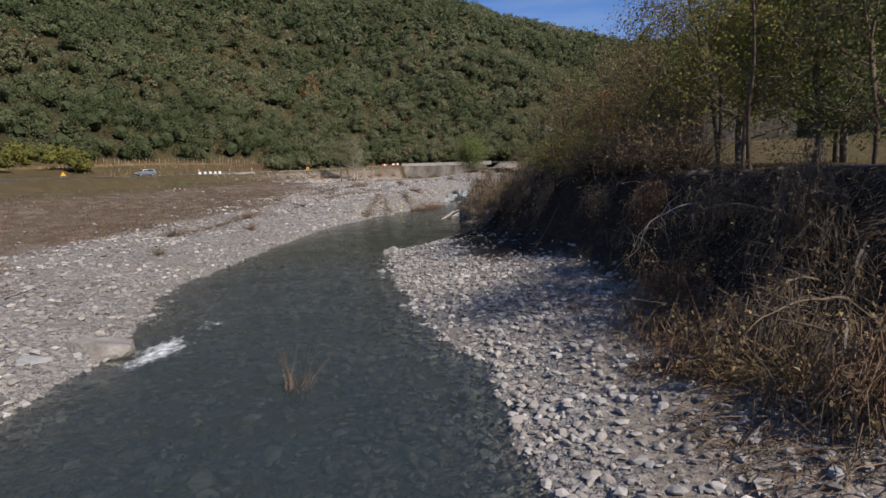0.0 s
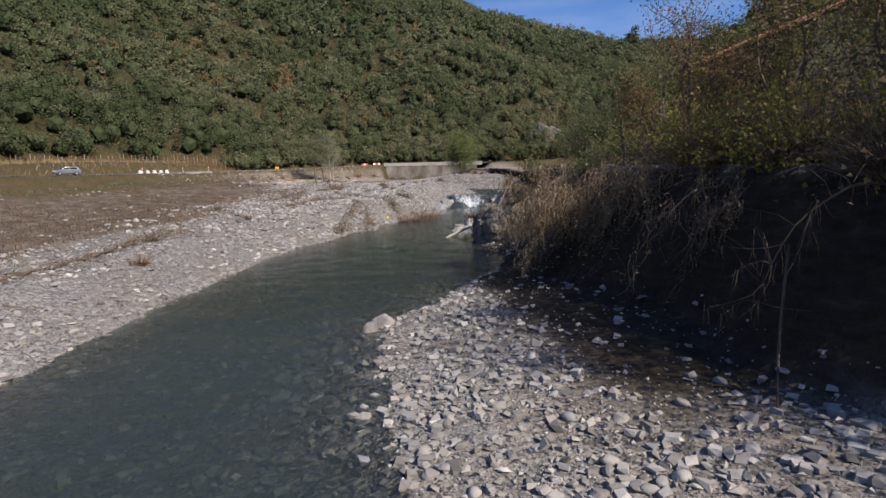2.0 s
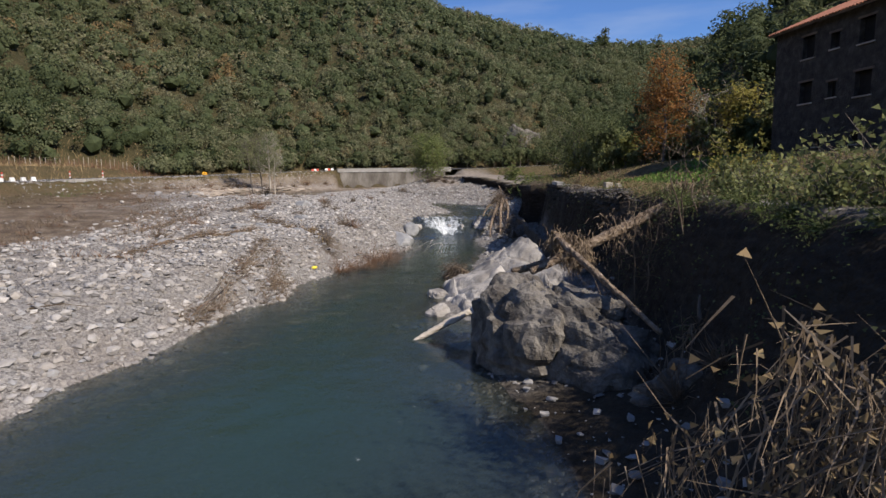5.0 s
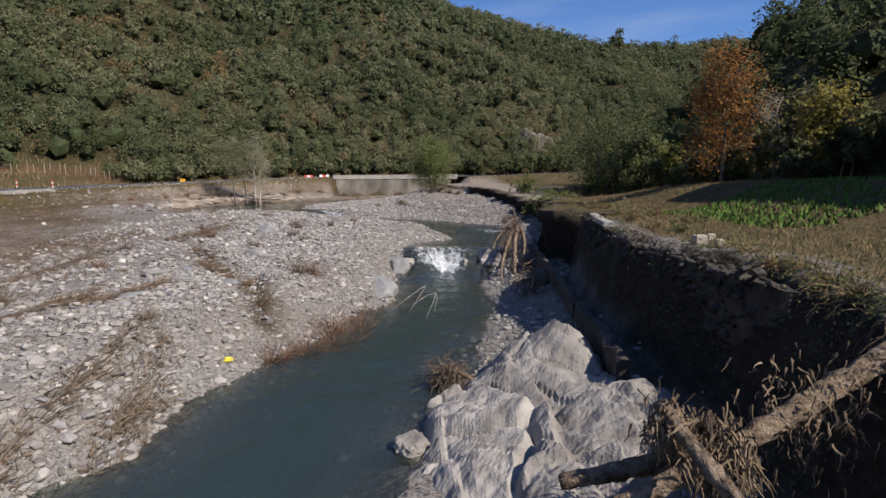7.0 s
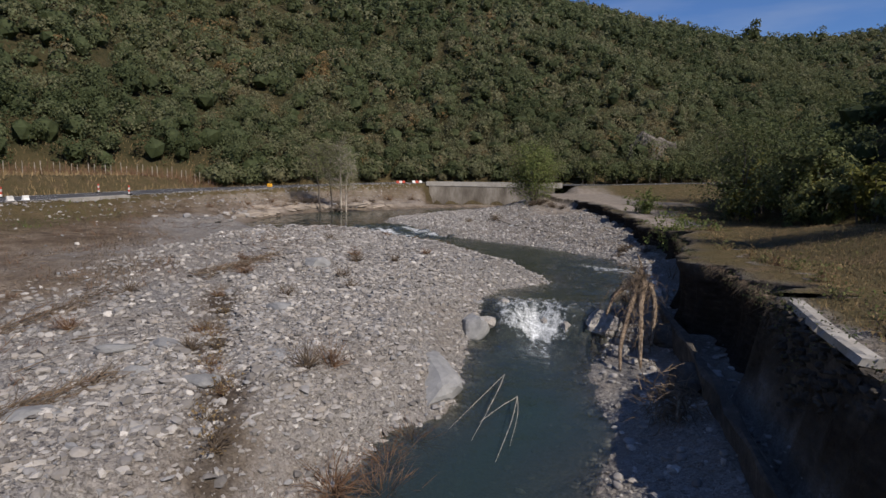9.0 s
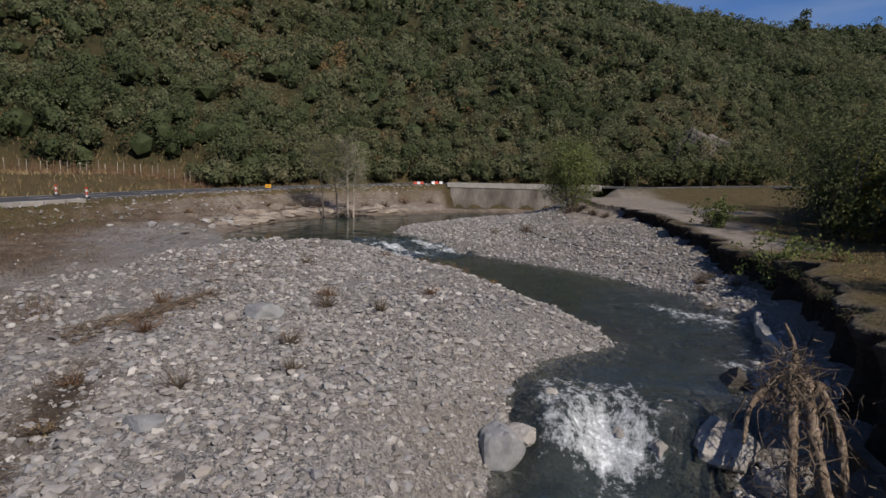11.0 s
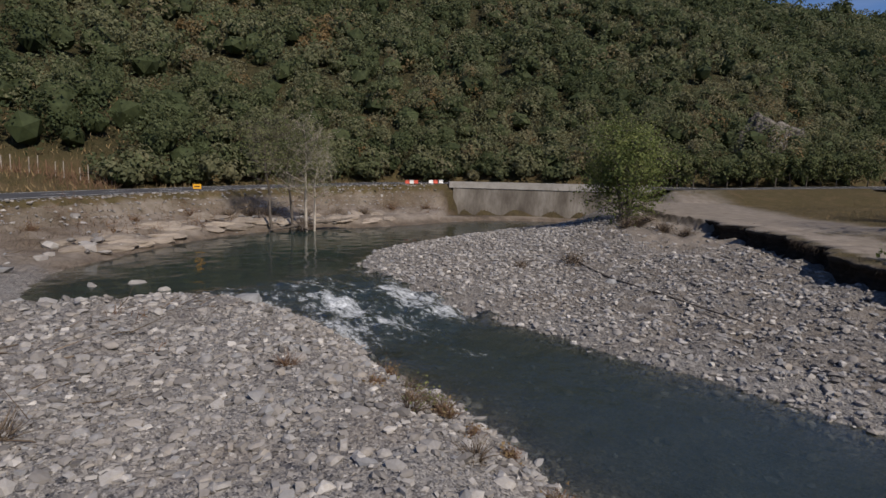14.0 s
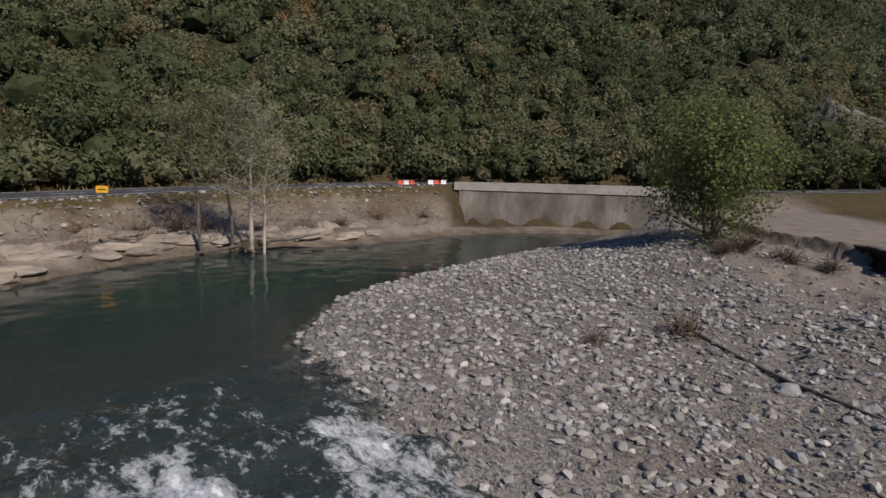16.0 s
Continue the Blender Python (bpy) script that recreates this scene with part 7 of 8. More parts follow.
# ---------------------------------------------------------------- trees
def tree(x, y, h, r, label, leaf_mat, leaves=2200, leaf=0.10, trunk=0.12, lean=(0, 0), low=0.3, limbs=14, bark=None, fill=1.0, twigs=160, name="tree", z=None, stems=1, category="tree"):
    """A tapered trunk with limbs, twigs and a loose crown of leaf sprays."""
    z = gz(x, y) if z is None else z
    ob = thing(name, label, category, at=(x, y, z))
    wood, tips = [], []
    for s in range(stems):
        off = rng.normal(0, 0.25, 2) * (stems > 1)
        ln = np.array(lean) + rng.normal(0, 0.10, 2) * (stems > 1)
        pts = [(x + off[0], y + off[1], z - 0.2)]
        for k in range(1, 6):
            t = k / 5
            pts.append((x + off[0] + ln[0] * h * t + rng.normal(0, 0.035 * h * t), y + off[1] + ln[1] * h * t + rng.normal(0, 0.035 * h * t), z + 0.93 * h * t))
        line = rounded(pts, 4)
        wood.append(tube(line, (trunk, trunk * 0.8, trunk * 0.5, trunk * 0.18), 8, 0.06))
        for k in range(limbs // stems):
            i = int(len(line) * rng.uniform(low, 0.95))
            a = rng.uniform(0, 2 * math.pi)
            up = rng.uniform(0.2, 0.9)
            n = r * rng.uniform(0.6, 1.05) * (1.15 - 0.55 * i / len(line))
            p0 = line[i]
            p1 = p0 + np.array((math.cos(a) * 0.5, math.sin(a) * 0.5, up * 0.35)) * n
            p2 = p0 + np.array((math.cos(a), math.sin(a), up * 0.8)) * n
            rad = trunk * 0.4 * (1.1 - i / len(line))
            wood.append(tube([p0, p1, p2], (rad, rad * 0.6, rad * 0.2), 4))
            tips += [p1, (p1 + p2) / 2, p2, p2 + (0, 0, 0.15 * n)]
        tips += [line[-1], line[-3]]
    v, f = merge(wood)
    under(piece("trunk", v, f, bark or M_BARK), ob)
    tips = np.array(tips)
    n = twigs
    pick = tips[rng.integers(0, len(tips), n)]
    v, f = strands(pick, rng.normal(size=(n, 3)) + (0, 0, 0.4), r * rng.uniform(0.25, 0.6, n), np.full(n, 0.010), 0.0, 0.3, 2)
    under(piece("twig_spray", v, f, bark or M_BARK, smooth=False), ob)["kind"] = "stuff"
    if leaves:
        ends = v.reshape(n, -1, 3)[:, 3:]
        ends = ends.reshape(-1, 3)
        p = ends[rng.integers(0, len(ends), leaves)] + rng.normal(0, 0.10 * r * fill + 0.05, (leaves, 3))
        c = np.array((x + lean[0] * h * 0.6, y + lean[1] * h * 0.6, z + h * 0.6))
        tri = leaf_triangles(p, (p - c) / (np.linalg.norm(p - c, axis=1, keepdims=True) + 1e-6) + (0, 0, 0.3), leaf)
        base = np.clip(rng.normal(0.5, 0.12), 0, 1)
        t = np.repeat(np.clip(rng.normal(base, 0.2, leaves), 0, 1), 3)
        under(piece("crown", tri.reshape(-1, 3), np.arange(leaves * 3).reshape(-1, 3), leaf_mat, smooth=False, attrs={"tint": t}), ob)
    return ob


# near wood behind the bank at the start
for x, y, h, r, mat, label, n in (
        (13.6, 32.6, 8.4, 2.5, M_LEAF_OLIVE, "slender green tree behind the river bank", 1900),
        (12.8, 29.6, 8.6, 2.6, M_YELLOW, "slim green tree behind the river bank", 2400), (14.2, 26.6, 10.0, 2.8, M_LEAF_OLIVE, "tall green tree behind the river bank", 3600),
        (17.0, 24.4, 10.0, 3.0, M_LEAF_OLIVE, "dark green tree behind the river bank", 4200), (12.6, 24.0, 7.0, 2.2, M_YELLOW, "slim green tree behind the river bank", 2600),
        (15.2, 21.4, 9.0, 2.8, M_LEAF_GREEN, "dark green tree behind the river bank", 5200), (12.2, 18.4, 8.6, 2.6, M_LEAF_OLIVE, "leafy green tree behind the river bank", 5200),
        (14.6, 15.4, 9.6, 2.9, M_LEAF_GREEN, "tall leafy green tree behind the river bank", 5600),
        (11.2, 35.6, 5.2, 1.8, M_YELLOW, "yellowing small tree behind the river bank", 1100)):
    tree(x, y, h, r, label, mat, int(n * 2.4), 0.068, 0.09 + 0.006 * h, (rng.normal(0, 0.04), rng.normal(0, 0.04)), low=0.15, limbs=26, twigs=240)
for x, y, h, r, mat, label, n in (
        (7.2, 32.6, 5.0, 1.9, M_LEAF_BROWN, "half-bare brown tree leaning over the bank", 2400), (8.6, 35.4, 5.4, 2.0, M_YELLOW, "sparse yellowing tree on the bank", 2600),
        # the four at y below 14 are added, mostly out of view, to shade the bank
        (10.8, 8.6, 7.0, 2.6, M_LEAF_OLIVE, "unseen leafy tree added to shade the bank", 9000), (9.8, 10.6, 5.4, 2.0, M_LEAF_OLIVE, "unseen leafy tree added to shade the bank", 5000), (10.6, 13.4, 5.2, 2.0, M_LEAF_OLIVE, "half-bare tree added to shade the bank", 2200), (11.4, 5.4, 7.0, 2.5, M_LEAF_OLIVE, "unseen leafy tree added to shade the bank", 8000), (9.4, 17.6, 8.2, 2.5, M_YELLOW, "yellowing green tree on the bank", 4600), (10.2, 21.2, 8.6, 2.6, M_YELLOW, "yellowing green tree on the bank", 5000), (9.0, 24.8, 7.0, 2.3, M_LEAF_BROWN, "brown autumn tree on the bank", 4200),
        (8.9, 30.6, 5.4, 2.0, M_LEAF_BROWN, "half-bare brown tree on the bank", 2400), (10.8, 33.6, 6.0, 2.2, M_YELLOW, "sparse yellow-green tree on the bank", 3000),
        (7.4, 37.4, 3.6, 1.5, M_LEAF_OLIVE, "low green tree on the bank's edge", 2200), (9.8, 27.6, 5.5, 2.0, M_LEAF_OLIVE, "slender green tree on the bank", 3000), (11.5, 38.5, 4.6, 1.7, M_ORANGE, "small orange autumn tree behind the bank", 2600)):
    tree(x, y, h, r, label, mat, int(n * 0.95), 0.055, 0.07, (rng.normal(-0.06, 0.06), rng.normal(0, 0.06)), low=0.15, limbs=22, twigs=330, stems=2, bark=M_TWIG)

for x, y, h, n in ((6.0, 23.0, 1.9, 320), (6.6, 26.0, 2.2, 340), (5.9, 28.4, 2.0, 320), (6.8, 20.6, 1.8, 300), (7.6, 24.4, 2.4, 300), (8.4, 21.6, 2.2, 300), (7.9, 28.8, 2.6, 300), (6.2, 31.6, 1.9, 300), (7.0, 34.8, 2.0, 300), (8.8, 32.6, 2.2, 260), (9.6, 36.4, 2.0, 260), (10.2, 30.0, 2.4, 260), (8.0, 18.0, 2.0, 280)):
    shrub(x, y, h, n, M_TWIG if (x * 10) % 2 < 1 else M_RUST, "tangled brown leafless shrub on the bank's top", 0.75, 0.35, 0.012, leaves=int(n * 1.6), leaf_mat=(M_LEAF_BROWN, M_YELLOW, M_LEAF_BROWN)[int(y) % 3], leaf=0.06, droop=0.10)

for y in np.arange(18.5, 31.0, 1.8):
    x = float(np.interp(y, FOOT_Y, TOP_X)) + rng.uniform(-0.2, 0.7)
    shrub(x, y, rng.uniform(1.1, 1.7), 120, M_TWIG, "low thicket of brown stems along the bank's edge", 0.5, 0.3, 0.013, leaves=2200, leaf_mat=(M_LEAF_BROWN, M_YELLOW)[int(y) % 2], leaf=0.055, name="thicket", droop=0.06)

for x, y, h in ((6.1, 46.9, 2.7), (6.6, 45.6, 2.0)):
    tree(x, y, h, 0.9, "leafless branching shrub below the bank", M_LEAF_BROWN, 0, 0.05, 0.022, (-0.05, 0.0), low=0.15, limbs=22, twigs=90, name="bare_shrub", stems=3, category="shrub", bark=M_TWIG)
tree(7.0, 134.2, 7.4, 3.3, "leafy green alder with bared roots on the sand", M_LEAF_GREEN, 13000, 0.12, 0.14, low=0.03, limbs=80, twigs=800, stems=5)
tree(-23.4, 130.0, 9.4, 2.6, "thin half-bare tree at the still pool's edge", M_LEAF_OLIVE, 1900, 0.075, 0.13, (-0.10, 0.02), low=0.45, limbs=34, twigs=520, bark=M_BARK)
tree(-22.2, 131.4, 10.4, 2.8, "thin half-bare tree at the still pool's edge", M_LEAF_OLIVE, 2000, 0.075, 0.12, (-0.05, 0.02), low=0.45, limbs=34, twigs=520)
tree(-20.7, 131.2, 10.8, 2.8, "tall pale-barked tree at the still pool's edge", M_LEAF_OLIVE, 1900, 0.075, 0.15, (-0.04, 0.0), low=0.4, limbs=34, twigs=520, bark=M_PALE)
tree(-20.1, 131.5, 9.0, 2.2, "pale-barked half-bare tree at the still pool's edge", M_LEAF_OLIVE, 1300, 0.075, 0.11, (0.0, 0.02), low=0.45, limbs=34, twigs=520, bark=M_PALE)
tree(23.2, 79.6, 9.0, 2.3, "tall orange-brown autumn tree below the shaded wood", M_ORANGE, 6500, 0.10, 0.14, low=0.1, limbs=50, twigs=480)
tree(26.2, 78.4, 5.6, 2.2, "bare grey tree at the wood's edge", M_LEAF_BROWN, 200, 0.12, 0.14, low=0.15, limbs=30, twigs=420, bark=M_PALE)
tree(27.8, 76.0, 5.2, 1.9, "sparse yellow-green tree at the wood's edge", M_YELLOW, 1500, 0.15, 0.13, low=0.15, limbs=26, twigs=300)
tree(126.0, 358.0, 14.0, 4.0, "single taller tree on the ridge", M_DARKWOOD, 900, 0.8, 0.3, low=0.2, limbs=16, twigs=120)

for x, y, h in ((26.0, 113.5, 8.5), (28.5, 119.5, 9.0), (32.0, 126.0, 8.5), (24.6, 106.5, 8.0), (25.0, 99.5, 7.0), (36.0, 132.0, 8.0)):
    tree(x, y, h, h * 0.5, "dark dense tree beside the sandy field", M_DARKWOOD, 2600, 0.15, 0.10, low=0.05, limbs=20, twigs=120, stems=2)

# bushes at the foot of the shaded slope and across the field
k = 0
for y in np.arange(68, 160, 2.9):
    bx = np.interp(y, [p[1] for p in RIGHT_HILL], [p[0] for p in RIGHT_HILL])
    for j in range(2):
        x, yy = bx - rng.uniform(-1.5, 1.2), y + rng.uniform(-1.5, 1.5)
        h = rng.uniform(2.0, 3.8) + 1.4 * (y > 95)
        tree(x, yy, h, h * 0.45, "dense bush at the foot of the shaded wood", (M_DARKWOOD, M_LEAF_OLIVE, M_YELLOW, M_DARKWOOD)[k % 4], 1050, 0.18, 0.07, low=0.05, limbs=8, twigs=30, name="bush", stems=2, category="bush")
        k += 1
for i in range(13):
    t = i / 12
    tree(18 + 27 * t, 163 + 8 * t + rng.normal(0, 0.4), 3.9 + rng.normal(0, 0.3), 1.7, "round orchard tree in a row", M_DARKWOOD, 800, 0.2, 0.08, low=0.2, limbs=16, twigs=90, name="orchard_tree", stems=1)

pts = [along_road(r, q)[0] for r, q in zip(rng.uniform(31, 56, 240), rng.uniform(7.6, 10.5, 240))]
px, py = np.array(pts)[:, 0], np.array(pts)[:, 1]
hh = rng.uniform(1.6, 3.8, 240)
vv, ff, tt = tree_batch(px, py, height(px, py) - 0.1, hh, hh * 0.55, 150, 0.27)
stuff("roadside_bushes", vv, ff, M_FOREST, "thick bushes along the foot of the wooded hill", "bushes", attrs={"tint": tt})

pts = [along_road(r, q)[0] for r, q in zip(rng.uniform(7, 14.5, 46), rng.uniform(8.5, 17, 46))]
px, py = np.array(pts)[:, 0], np.array(pts)[:, 1]
hh = rng.uniform(1.8, 4.2, 46)
vv, ff, tt = tree_batch(px, py, height(px, py) - 0.1, hh, hh * 0.5, 260, 0.2)
stuff("roadside_bushes", vv, ff, M_YELLOW, "yellow-green bushes behind the road", "bushes", attrs={"tint": tt * 0.6})

n = 1500
pts = [along_road(r, q)[0] for r, q in zip(rng.uniform(27, 43, n), -rng.uniform(0.3, 6.5, n))]
px, py = np.array(pts)[:, 0], np.array(pts)[:, 1]
ok = fbm(px * 0.4, py * 0.4, 131, 3) > 0.0
vv, ff = strands(np.stack([px, py, height(px, py)], 1)[ok], (rng.normal(0, 0.6, (n, 3)) + (0.2, -0.2, 0.5))[ok], rng.uniform(0.4, 1.3, n)[ok], rng.uniform(0.01, 0.025, n)[ok], 0.15, 0.3, 2)
stuff("bank_brush", vv, ff, M_RUST, "withered brush on the eroded bank below the road", "brush")

# sticks and litter left by the flood on the flat
n = 3600
x, y = rng.uniform(-34, -9, n), rng.uniform(14, 112, n)
z, kk, d, wl, q, rb, back = terrain(x, y)
ok = (d > 2.5) & (q < -1) & patch_mask(x, y)
vv, ff = strands(np.stack([x, y, z + 0.03], 1)[ok], np.stack([rng.normal(0.5, 0.6, n), rng.normal(1, 0.5, n), rng.normal(0.05, 0.12, n)], 1)[ok], rng.uniform(0.3, 1.6, n)[ok], rng.uniform(0.01, 0.03, n)[ok], 0.03, 0.15, 2)
stuff("flood_debris", vv, ff, M_TWIG, "broken sticks left by the flood on the flat", "debris")

n = 5200
x, y = rng.uniform(-42, -12, n), rng.uniform(14, 150, n)
z, kk, d, wl, q, rb, back = terrain(x, y)
ok = (d > 0.5 + 2.5 * (y < 100)) & (q < -0.8) & (rng.random(n) < 0.45 + 1.2 * fbm(x * 0.2, y * 0.2, 141, 3)) & (kk["mud"] > 0.3)
vv, ff = stone_form(x[ok], y[ok], z[ok], 0.07 + 0.4 * rng.random(int(ok.sum())) ** 5, OCT_V, OCT_F)
n = 420
x, y = rng.uniform(-36, -15, n), rng.uniform(102, 140, n)
z, kk, d, wl, q, rb, back = terrain(x, y)
ok = (d > 0.1) & (q < -0.8) & (fbm(x * 0.3, y * 0.3, 161, 3) > -0.05)
vv, ff = merge([(vv, ff), stone_form(x[ok], y[ok], z[ok], 0.25 + 1.0 * rng.random(int(ok.sum())) ** 2.5, ICO_V, ICO_F)])
stuff("flood_stones", vv, ff, M_STONE, "scattered stones half sunk in the mud flat", "stones")
n = 700
x, y = rng.uniform(-44, -11, n), rng.uniform(14, 112, n)
z, kk, d, wl, q, rb, back = terrain(x, y)
ok = (d > 4) & (q < -1.5) & (fbm(x * 0.16, y * 0.16, 151, 3) > -0.02)
m = int(ok.sum())
base = np.repeat(np.stack([x, y, z], 1)[ok], 11, 0) + rng.normal(0, 0.22, (m * 11, 3)) * (1, 1, 0)
vv, ff = strands(base, rng.normal(0, 0.7, (m * 11, 3)) + (0, 0, 1.0), np.repeat(rng.uniform(0.25, 0.8, m), 11) * rng.uniform(0.5, 1.2, m * 11), rng.uniform(0.008, 0.018, m * 11), 0.12, 0.3, 2)
stuff("weed_tufts", vv, ff, M_RUST, "withered reddish weed tufts on the mud flat", "weeds")

# reddish stakes and tall dry stalks on the terrace behind the road
row = thing("vineyard_row", "row of reddish stakes with withered vines on the terrace", "vineyard")
for i in range(60):
    t = i / 59
    x, y = -66 + 25.5 * t, 105 + 27 * t
    z = gz(x, y)
    v, f = tube([(x, y, z - 0.1), (x + rng.normal(0, 0.05), y, z + rng.uniform(1.2, 1.7))], (0.05, 0.04), 5)
    piece("stake", v, f, M_PALE if i % 3 else M_RUST, row, smooth=False)
bx, by = rng.uniform(0, 1, 1500), rng.normal(0, 1.6, 1500)
x, y = -66 + 25.5 * bx + by * 0.7, 105 + 27 * bx - by * 0.6
vv, ff = strands(np.stack([x, y, height(x, y)], 1), rng.normal(size=(1500, 3)) * 0.35 + (0, 0, 1), rng.uniform(0.6, 1.5, 1500), np.full(1500, 0.03), 0.0, 0.2)
stuff("dry_reeds", vv, ff, M_RUST, "tall withered reddish stalks on the terrace", "reeds")


# ---------------------------------------------------------------- grass
def blades(name, label, n, box, test, mat, h0, h1, w=0.012):
    x, y = rng.uniform(box[0], box[2], n), rng.uniform(box[1], box[3], n)
    z, kk, d, wl, q, rb, back = terrain(x, y)
    ok = test(x, y, kk, d, q)
    x, y, z = x[ok], y[ok], z[ok]
    m = len(x)
    h = rng.uniform(h0, h1, m)
    a = rng.uniform(0, math.pi, m)
    tip = np.stack([x + rng.normal(0, 0.35, m) * h, y + rng.normal(0, 0.35, m) * h, z + h], 1)
    o = np.stack([np.cos(a), np.sin(a), np.zeros(m)], 1) * (w * rng.uniform(0.7, 1.6, m))[:, None]
    base = np.stack([x, y, z - 0.02], 1)
    tri = np.stack([base - o, base + o, tip], 1).reshape(-1, 3)
    stuff(name, tri, np.arange(m * 3).reshape(-1, 3), mat, label, "grass")


def patchy(x, y, seed, cut):
    return fbm(x * 0.22, y * 0.22, seed, 4) > cut


blades("dry_grass", "dry straw-coloured grass on the field", 60000, (8, 44, 30, 112), lambda x, y, k, d, q: (k["grass"] > 0.4) & (q < 0) & patchy(x, y, 101, -0.3), M_STRAW, 0.05, 0.18, 0.012)
blades("grass", "green grass on the field", 10000, (8, 42, 32, 100), lambda x, y, k, d, q: (k["grass"] > 0.5) & patchy(x, y, 103, 0.10), M_GRASS, 0.05, 0.16, 0.014)
blades("grass", "short grass on the sandy field", 9000, (12, 95, 40, 160), lambda x, y, k, d, q: (k["grass"] > 0.4) & (q < 0), M_STRAW, 0.06, 0.16, 0.02)
blades("dry_grass", "dry brown weeds on the mud flat", 60000, (-44, 14, -11, 140), lambda x, y, k, d, q: (k["mud"] + k["grass"] > 0.4) & (q < -0.5) & (d > 3) & patchy(x, y, 105, -0.06), M_TWIG, 0.08, 0.30, 0.022)
blades("grass", "dull green grass below the road", 14000, (-46, 40, -20, 150), lambda x, y, k, d, q: (k["grass"] > 0.4) & (q < -0.3) & (y < 104) & patchy(x, y, 107, -0.05), M_GRASS, 0.1, 0.3, 0.03)
blades("dry_grass", "dry grass on the terrace behind the road", 9000, (-75, 80, -30, 150), lambda x, y, k, d, q: (q > 7) & (q < 32), M_STRAW, 0.25, 0.7, 0.05)
blades("crop", "bright green low crop in the field", 5000, (13.5, 57, 26, 72), lambda x, y, k, d, q: (x < 25) & (np.abs(y - 64 - 0.1 * x) < 5) & patchy(x, y, 109, -0.15), M_CROP, 0.1, 0.25, 0.06)


# ---------------------------------------------------------------- the stone house
def holed_wall(name, length, height_, thick, holes, mat, parent, label=""):
    """A wall from (0, 0) along x, its face at y = 0, with openings right through; holes: x0, z0, x1, z1."""
    xs = sorted({0.0, length, *[h[0] for h in holes], *[h[2] for h in holes]})
    zs = sorted({0.0, height_, *[h[1] for h in holes], *[h[3] for h in holes]})
    solid = {(i, k) for i in range(len(xs) - 1) for k in range(len(zs) - 1)
             if not any(h[0] <= xs[i] < h[2] and h[1] <= zs[k] < h[3] for h in holes)}
    bm = bmesh.new()
    made = {}

    def vert(i, k, s):
        if (i, k, s) not in made:
            made[i, k, s] = bm.verts.new((xs[i], s * thick, zs[k]))
        return made[i, k, s]

    for i, k in solid:
        bm.faces.new([vert(i, k, 0), vert(i + 1, k, 0), vert(i + 1, k + 1, 0), vert(i, k + 1, 0)])
        bm.faces.new([vert(i, k, 1), vert(i, k + 1, 1), vert(i + 1, k + 1, 1), vert(i + 1, k, 1)])
        for di, dk, a, b in ((-1, 0, (0, 1), (0, 0)), (1, 0, (1, 0), (1, 1)), (0, -1, (0, 0), (1, 0)), (0, 1, (1, 1), (0, 1))):
            if (i + di, k + dk) not in solid:
                bm.faces.new([vert(i + a[0], k + a[1], 0), vert(i + a[0], k + a[1], 1), vert(i + b[0], k + b[1], 1), vert(i + b[0], k + b[1], 0)])
    bmesh.ops.recalc_face_normals(bm, faces=bm.faces[:])
    return part(name, bm, mat, parent, label)


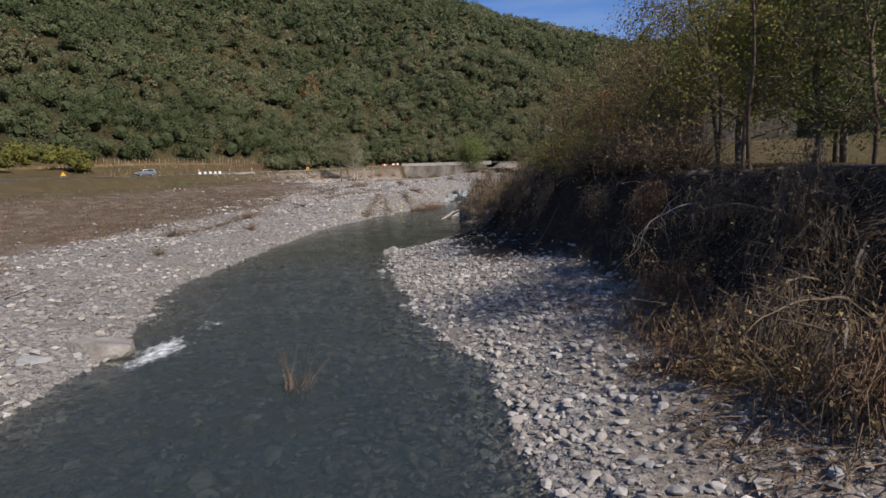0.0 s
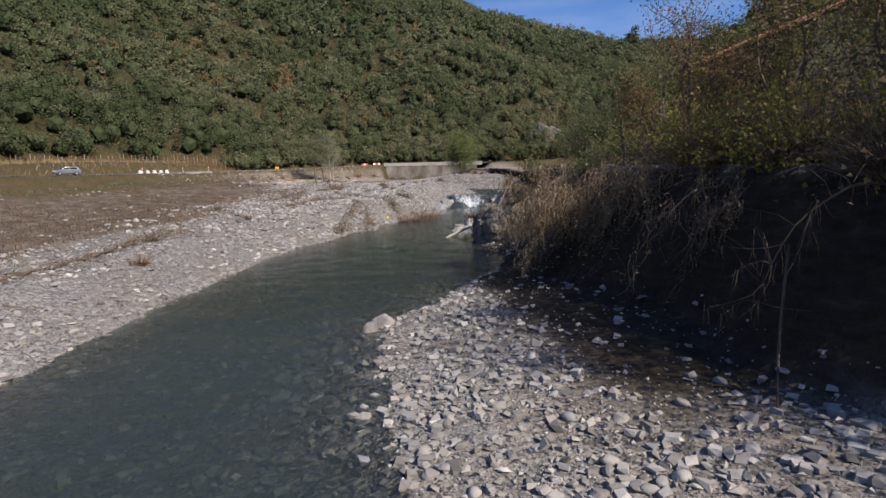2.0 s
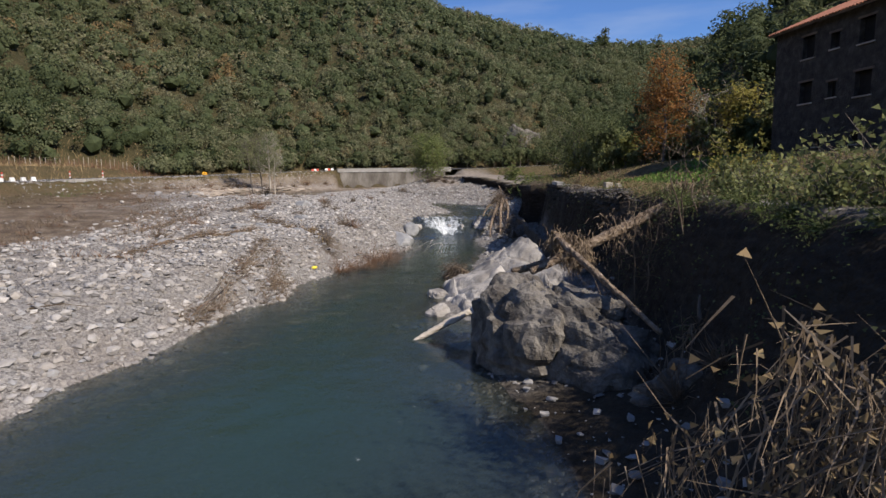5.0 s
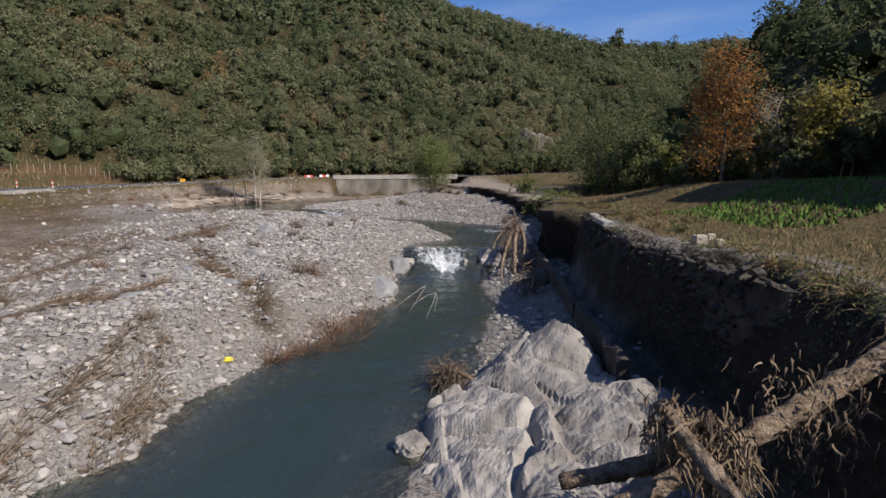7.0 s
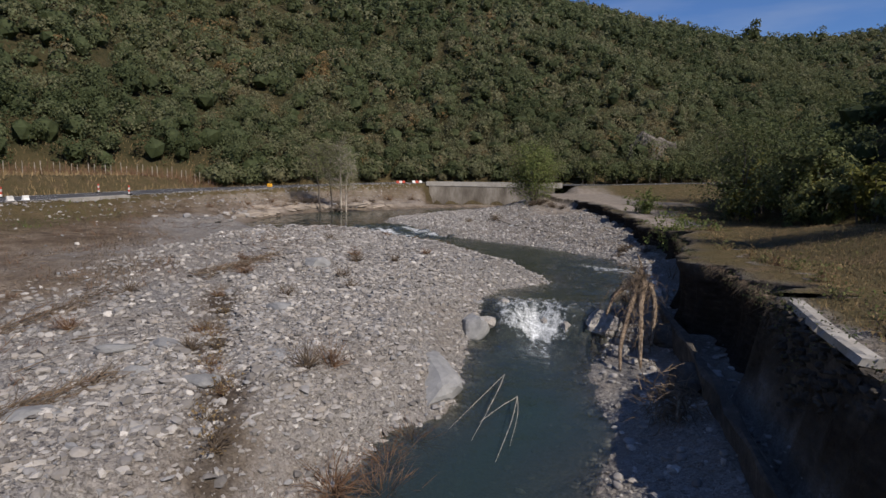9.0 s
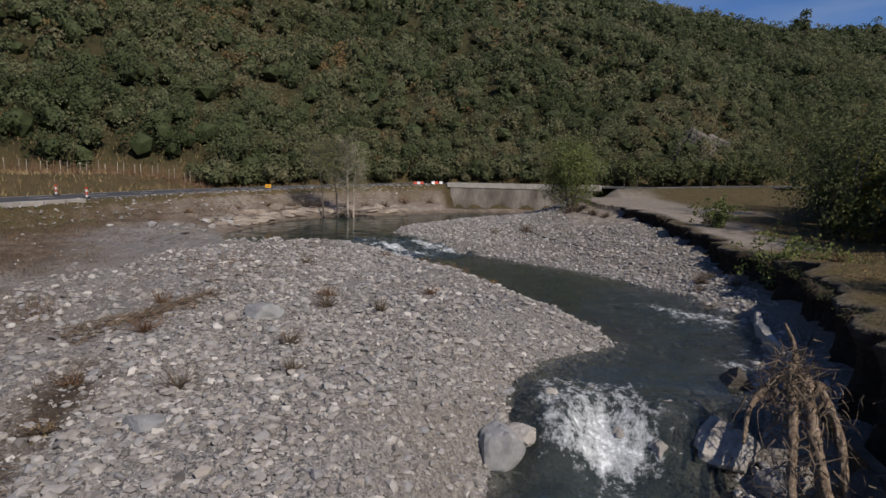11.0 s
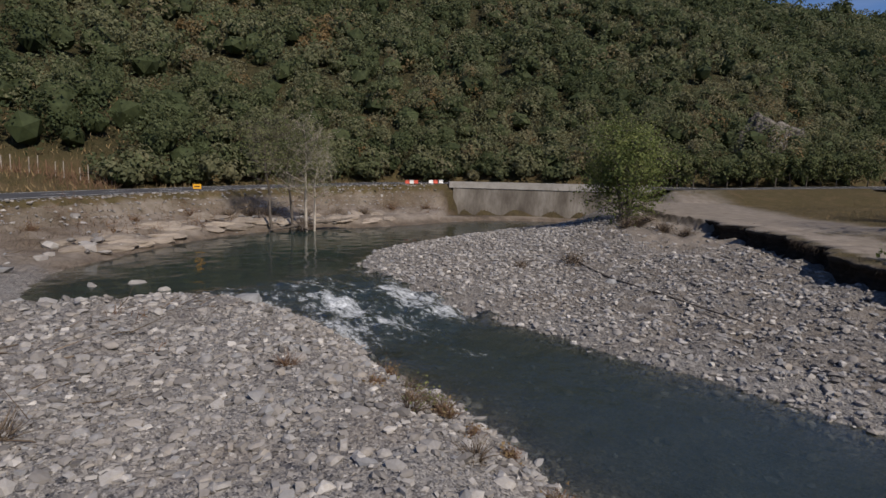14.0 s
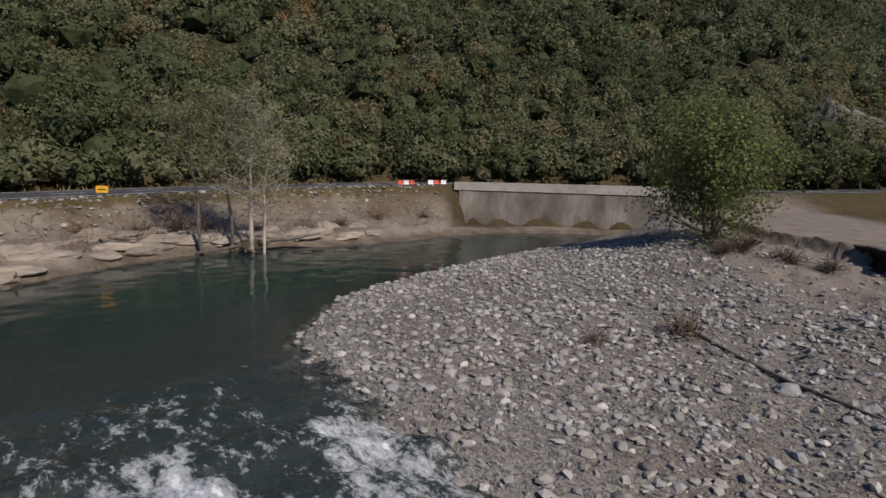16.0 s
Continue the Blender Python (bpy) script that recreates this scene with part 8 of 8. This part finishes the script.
def stone_house():
    x0, y0, x1, y1, base, eave = 25.5, 55.4, 34.6, 69.0, 5.2, 14.0
    house = thing("stone_house", "old three-storey rubble-stone farmhouse with a terracotta roof", "house")
    n, h = y1 - y0, eave - base
    at = lambda y: y1 - y
    windows = [(66.1, 6.7, 1.0, 1.35), (66.1, 3.95, 1.0, 1.3), (64.0, 6.85, 0.65, 0.9), (64.0, 4.05, 0.6, 0.9), (61.8, 6.7, 1.0, 1.35), (61.8, 3.85, 1.1, 1.35), (58.7, 6.7, 1.0, 1.35), (58.7, 3.95, 1.0, 1.3), (64.9, 1.2, 0.5, 0.7), (62.1, 1.2, 0.5, 0.7)]
    holes = [(round(at(y) - w / 2, 3), z, round(at(y) + w / 2, 3), z + t) for y, z, w, t in windows]
    front = holed_wall("wall", n, h, 0.55, holes, M_MASONRY, house)
    front.matrix_world = pose(x0, y1, base, 0, 0, -90)
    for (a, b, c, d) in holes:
        # a panel behind each opening has the room's darkness in its colour
        w = part("window", box_bm(a + 0.02, 0.30, b + 0.02, c - 0.02, 0.36, d - 0.02, 0.005), M_ROOM_SHADE, house, "near-black panel painted as the shade inside a window")
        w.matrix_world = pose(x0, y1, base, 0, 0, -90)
        for nm, bx in (("lintel", (a - 0.15, -0.04, d, c + 0.15, 0.3, d + 0.14)), ("sill", (a - 0.1, -0.08, b - 0.09, c + 0.1, 0.3, b))):
            part(nm, box_bm(*bx, 0.015), M_PALE if nm == "sill" else M_PLANK, w).matrix_parent_inverse = Matrix()
    gable = h + 1.9
    for nm, (px, py, yaw, ln) in (("wall", (x0 + 0.55, y0, 0, x1 - x0 - 1.1)), ("wall", (x1 - 0.55, y1, 180, x1 - x0 - 1.1)), ("wall", (x1, y0, 90, n))):
        holed_wall(nm, ln, h, 0.55, [], M_MASONRY, house).matrix_world = pose(px, py, base, 0, 0, yaw)
    for yy in (y0 + 0.02, y1 - 0.52):
        bm = bmesh.new()
        a = [bm.verts.new(p) for p in ((x0, yy, eave + 0.002), (x1, yy, eave + 0.002), ((x0 + x1) / 2, yy, base + gable))]
        g = bmesh.ops.extrude_face_region(bm, geom=[bm.faces.new(a)])
        bmesh.ops.translate(bm, verts=[v for v in g["geom"] if isinstance(v, bmesh.types.BMVert)], vec=(0, 0.5, 0))
        bmesh.ops.recalc_face_normals(bm, faces=bm.faces[:])
        part("gable", bm, M_MASONRY, house)
    # roof with rows of curved tiles
    slope = math.atan2(1.9, (x1 - x0) / 2)
    ln = (x1 - x0) / 2 / math.cos(slope) + 0.55
    for side in (-1, 1):
        bm = box_bm(0, y0 - 0.3, -0.12, ln, y1 + 0.3, 0.0, 0.01)
        roof = part("roof", bm, M_PLANK, house)
        m = Matrix.Translation(((x0 + x1) / 2, 0, base + gable + 0.12)) @ Matrix.Rotation(math.pi if side < 0 else 0, 4, "Z") @ Matrix.Rotation(slope, 4, "Y")
        if side < 0:
            m = m @ Matrix.Translation((0, -(y0 + y1), 0))
        roof.matrix_world = m
        first = None
        for k in range(int((n + 0.6) / 0.24)):
            if first is None:
                v, f = [], []
                cols, rows_ = 6, 12
                for i in range(rows_ + 1):
                    for e in range(2):
                        for c in range(cols + 1):
                            a = math.pi * c / cols
                            rr = 0.105 + 0.018 * e
                            v.append((ln * i / rows_ * 1.01 + 0.0 * e, rr * math.cos(a), 0.02 + rr * math.sin(a) * 0.8))
                st = cols + 1
                for i in range(rows_):
                    for c in range(cols):
                        a, b = (2 * i + 1) * st + c, (2 * i + 2) * st + c
                        f.append((a, a + 1, b + 1, b))
                        a, b = (2 * i) * st + c, (2 * i + 1) * st + c
                        f.append((a, a + 1, b + 1, b))
                first = arrays_mesh("tile_row", np.array(v), np.array(f), M_TILE, False)
            ob = new("tile_row", first)
            ob.parent = roof
            ob.location = (0, y0 - 0.18 + 0.24 * k + rng.normal(0, 0.008), 0)
    # loose stones standing proud of the river face
    m = 900
    yy, zz = rng.uniform(y0 + 0.1, y1 - 0.1, m), rng.uniform(0.1, h - 0.15, m)
    ok = np.ones(m, bool)
    for (a, b, c, d) in holes:
        ok &= ~((y1 - yy > a - 0.2) & (y1 - yy < c + 0.2) & (zz > b - 0.2) & (zz < d + 0.25))
    v, f = stone_batch(np.full(ok.sum(), x0 + 0.03), yy[ok], base + zz[ok], rng.uniform(0.2, 0.45, ok.sum()))
    v[:, 0] = x0 + 0.03 + (v[:, 0] - x0 - 0.03) * 0.3
    piece("rubble_face", v, f, M_MASONRY, house, smooth=False)["kind"] = "stuff"


stone_house()


# ---------------------------------------------------------------- the largest stones, one by one
def stone_forms():
    forms = []
    for k in range(12):
        g = np.random.default_rng(200 + k)
        v, f = rock_arrays((0, 0, 0), (1.0, g.uniform(0.6, 0.9), g.uniform(0.3, 0.6)), 0, 200 + k, 8, 0.62, 0.12, 2)
        forms.append(arrays_mesh("stone", v, f, M_STONE, k % 4 == 0))
    return forms


FORMS = stone_forms()
for bar, inv, big in BARS:
    for i, (x, y, z, size) in enumerate(big):
        ob = new("stone", FORMS[i % 12])
        ob.parent = bar
        ob.matrix_parent_inverse = inv
        ob.matrix_basis = pose(x, y, z + size * 0.1, rng.normal(0, 8), rng.normal(0, 8), rng.uniform(0, 360)) @ Matrix.Diagonal((size, size, size, 1))
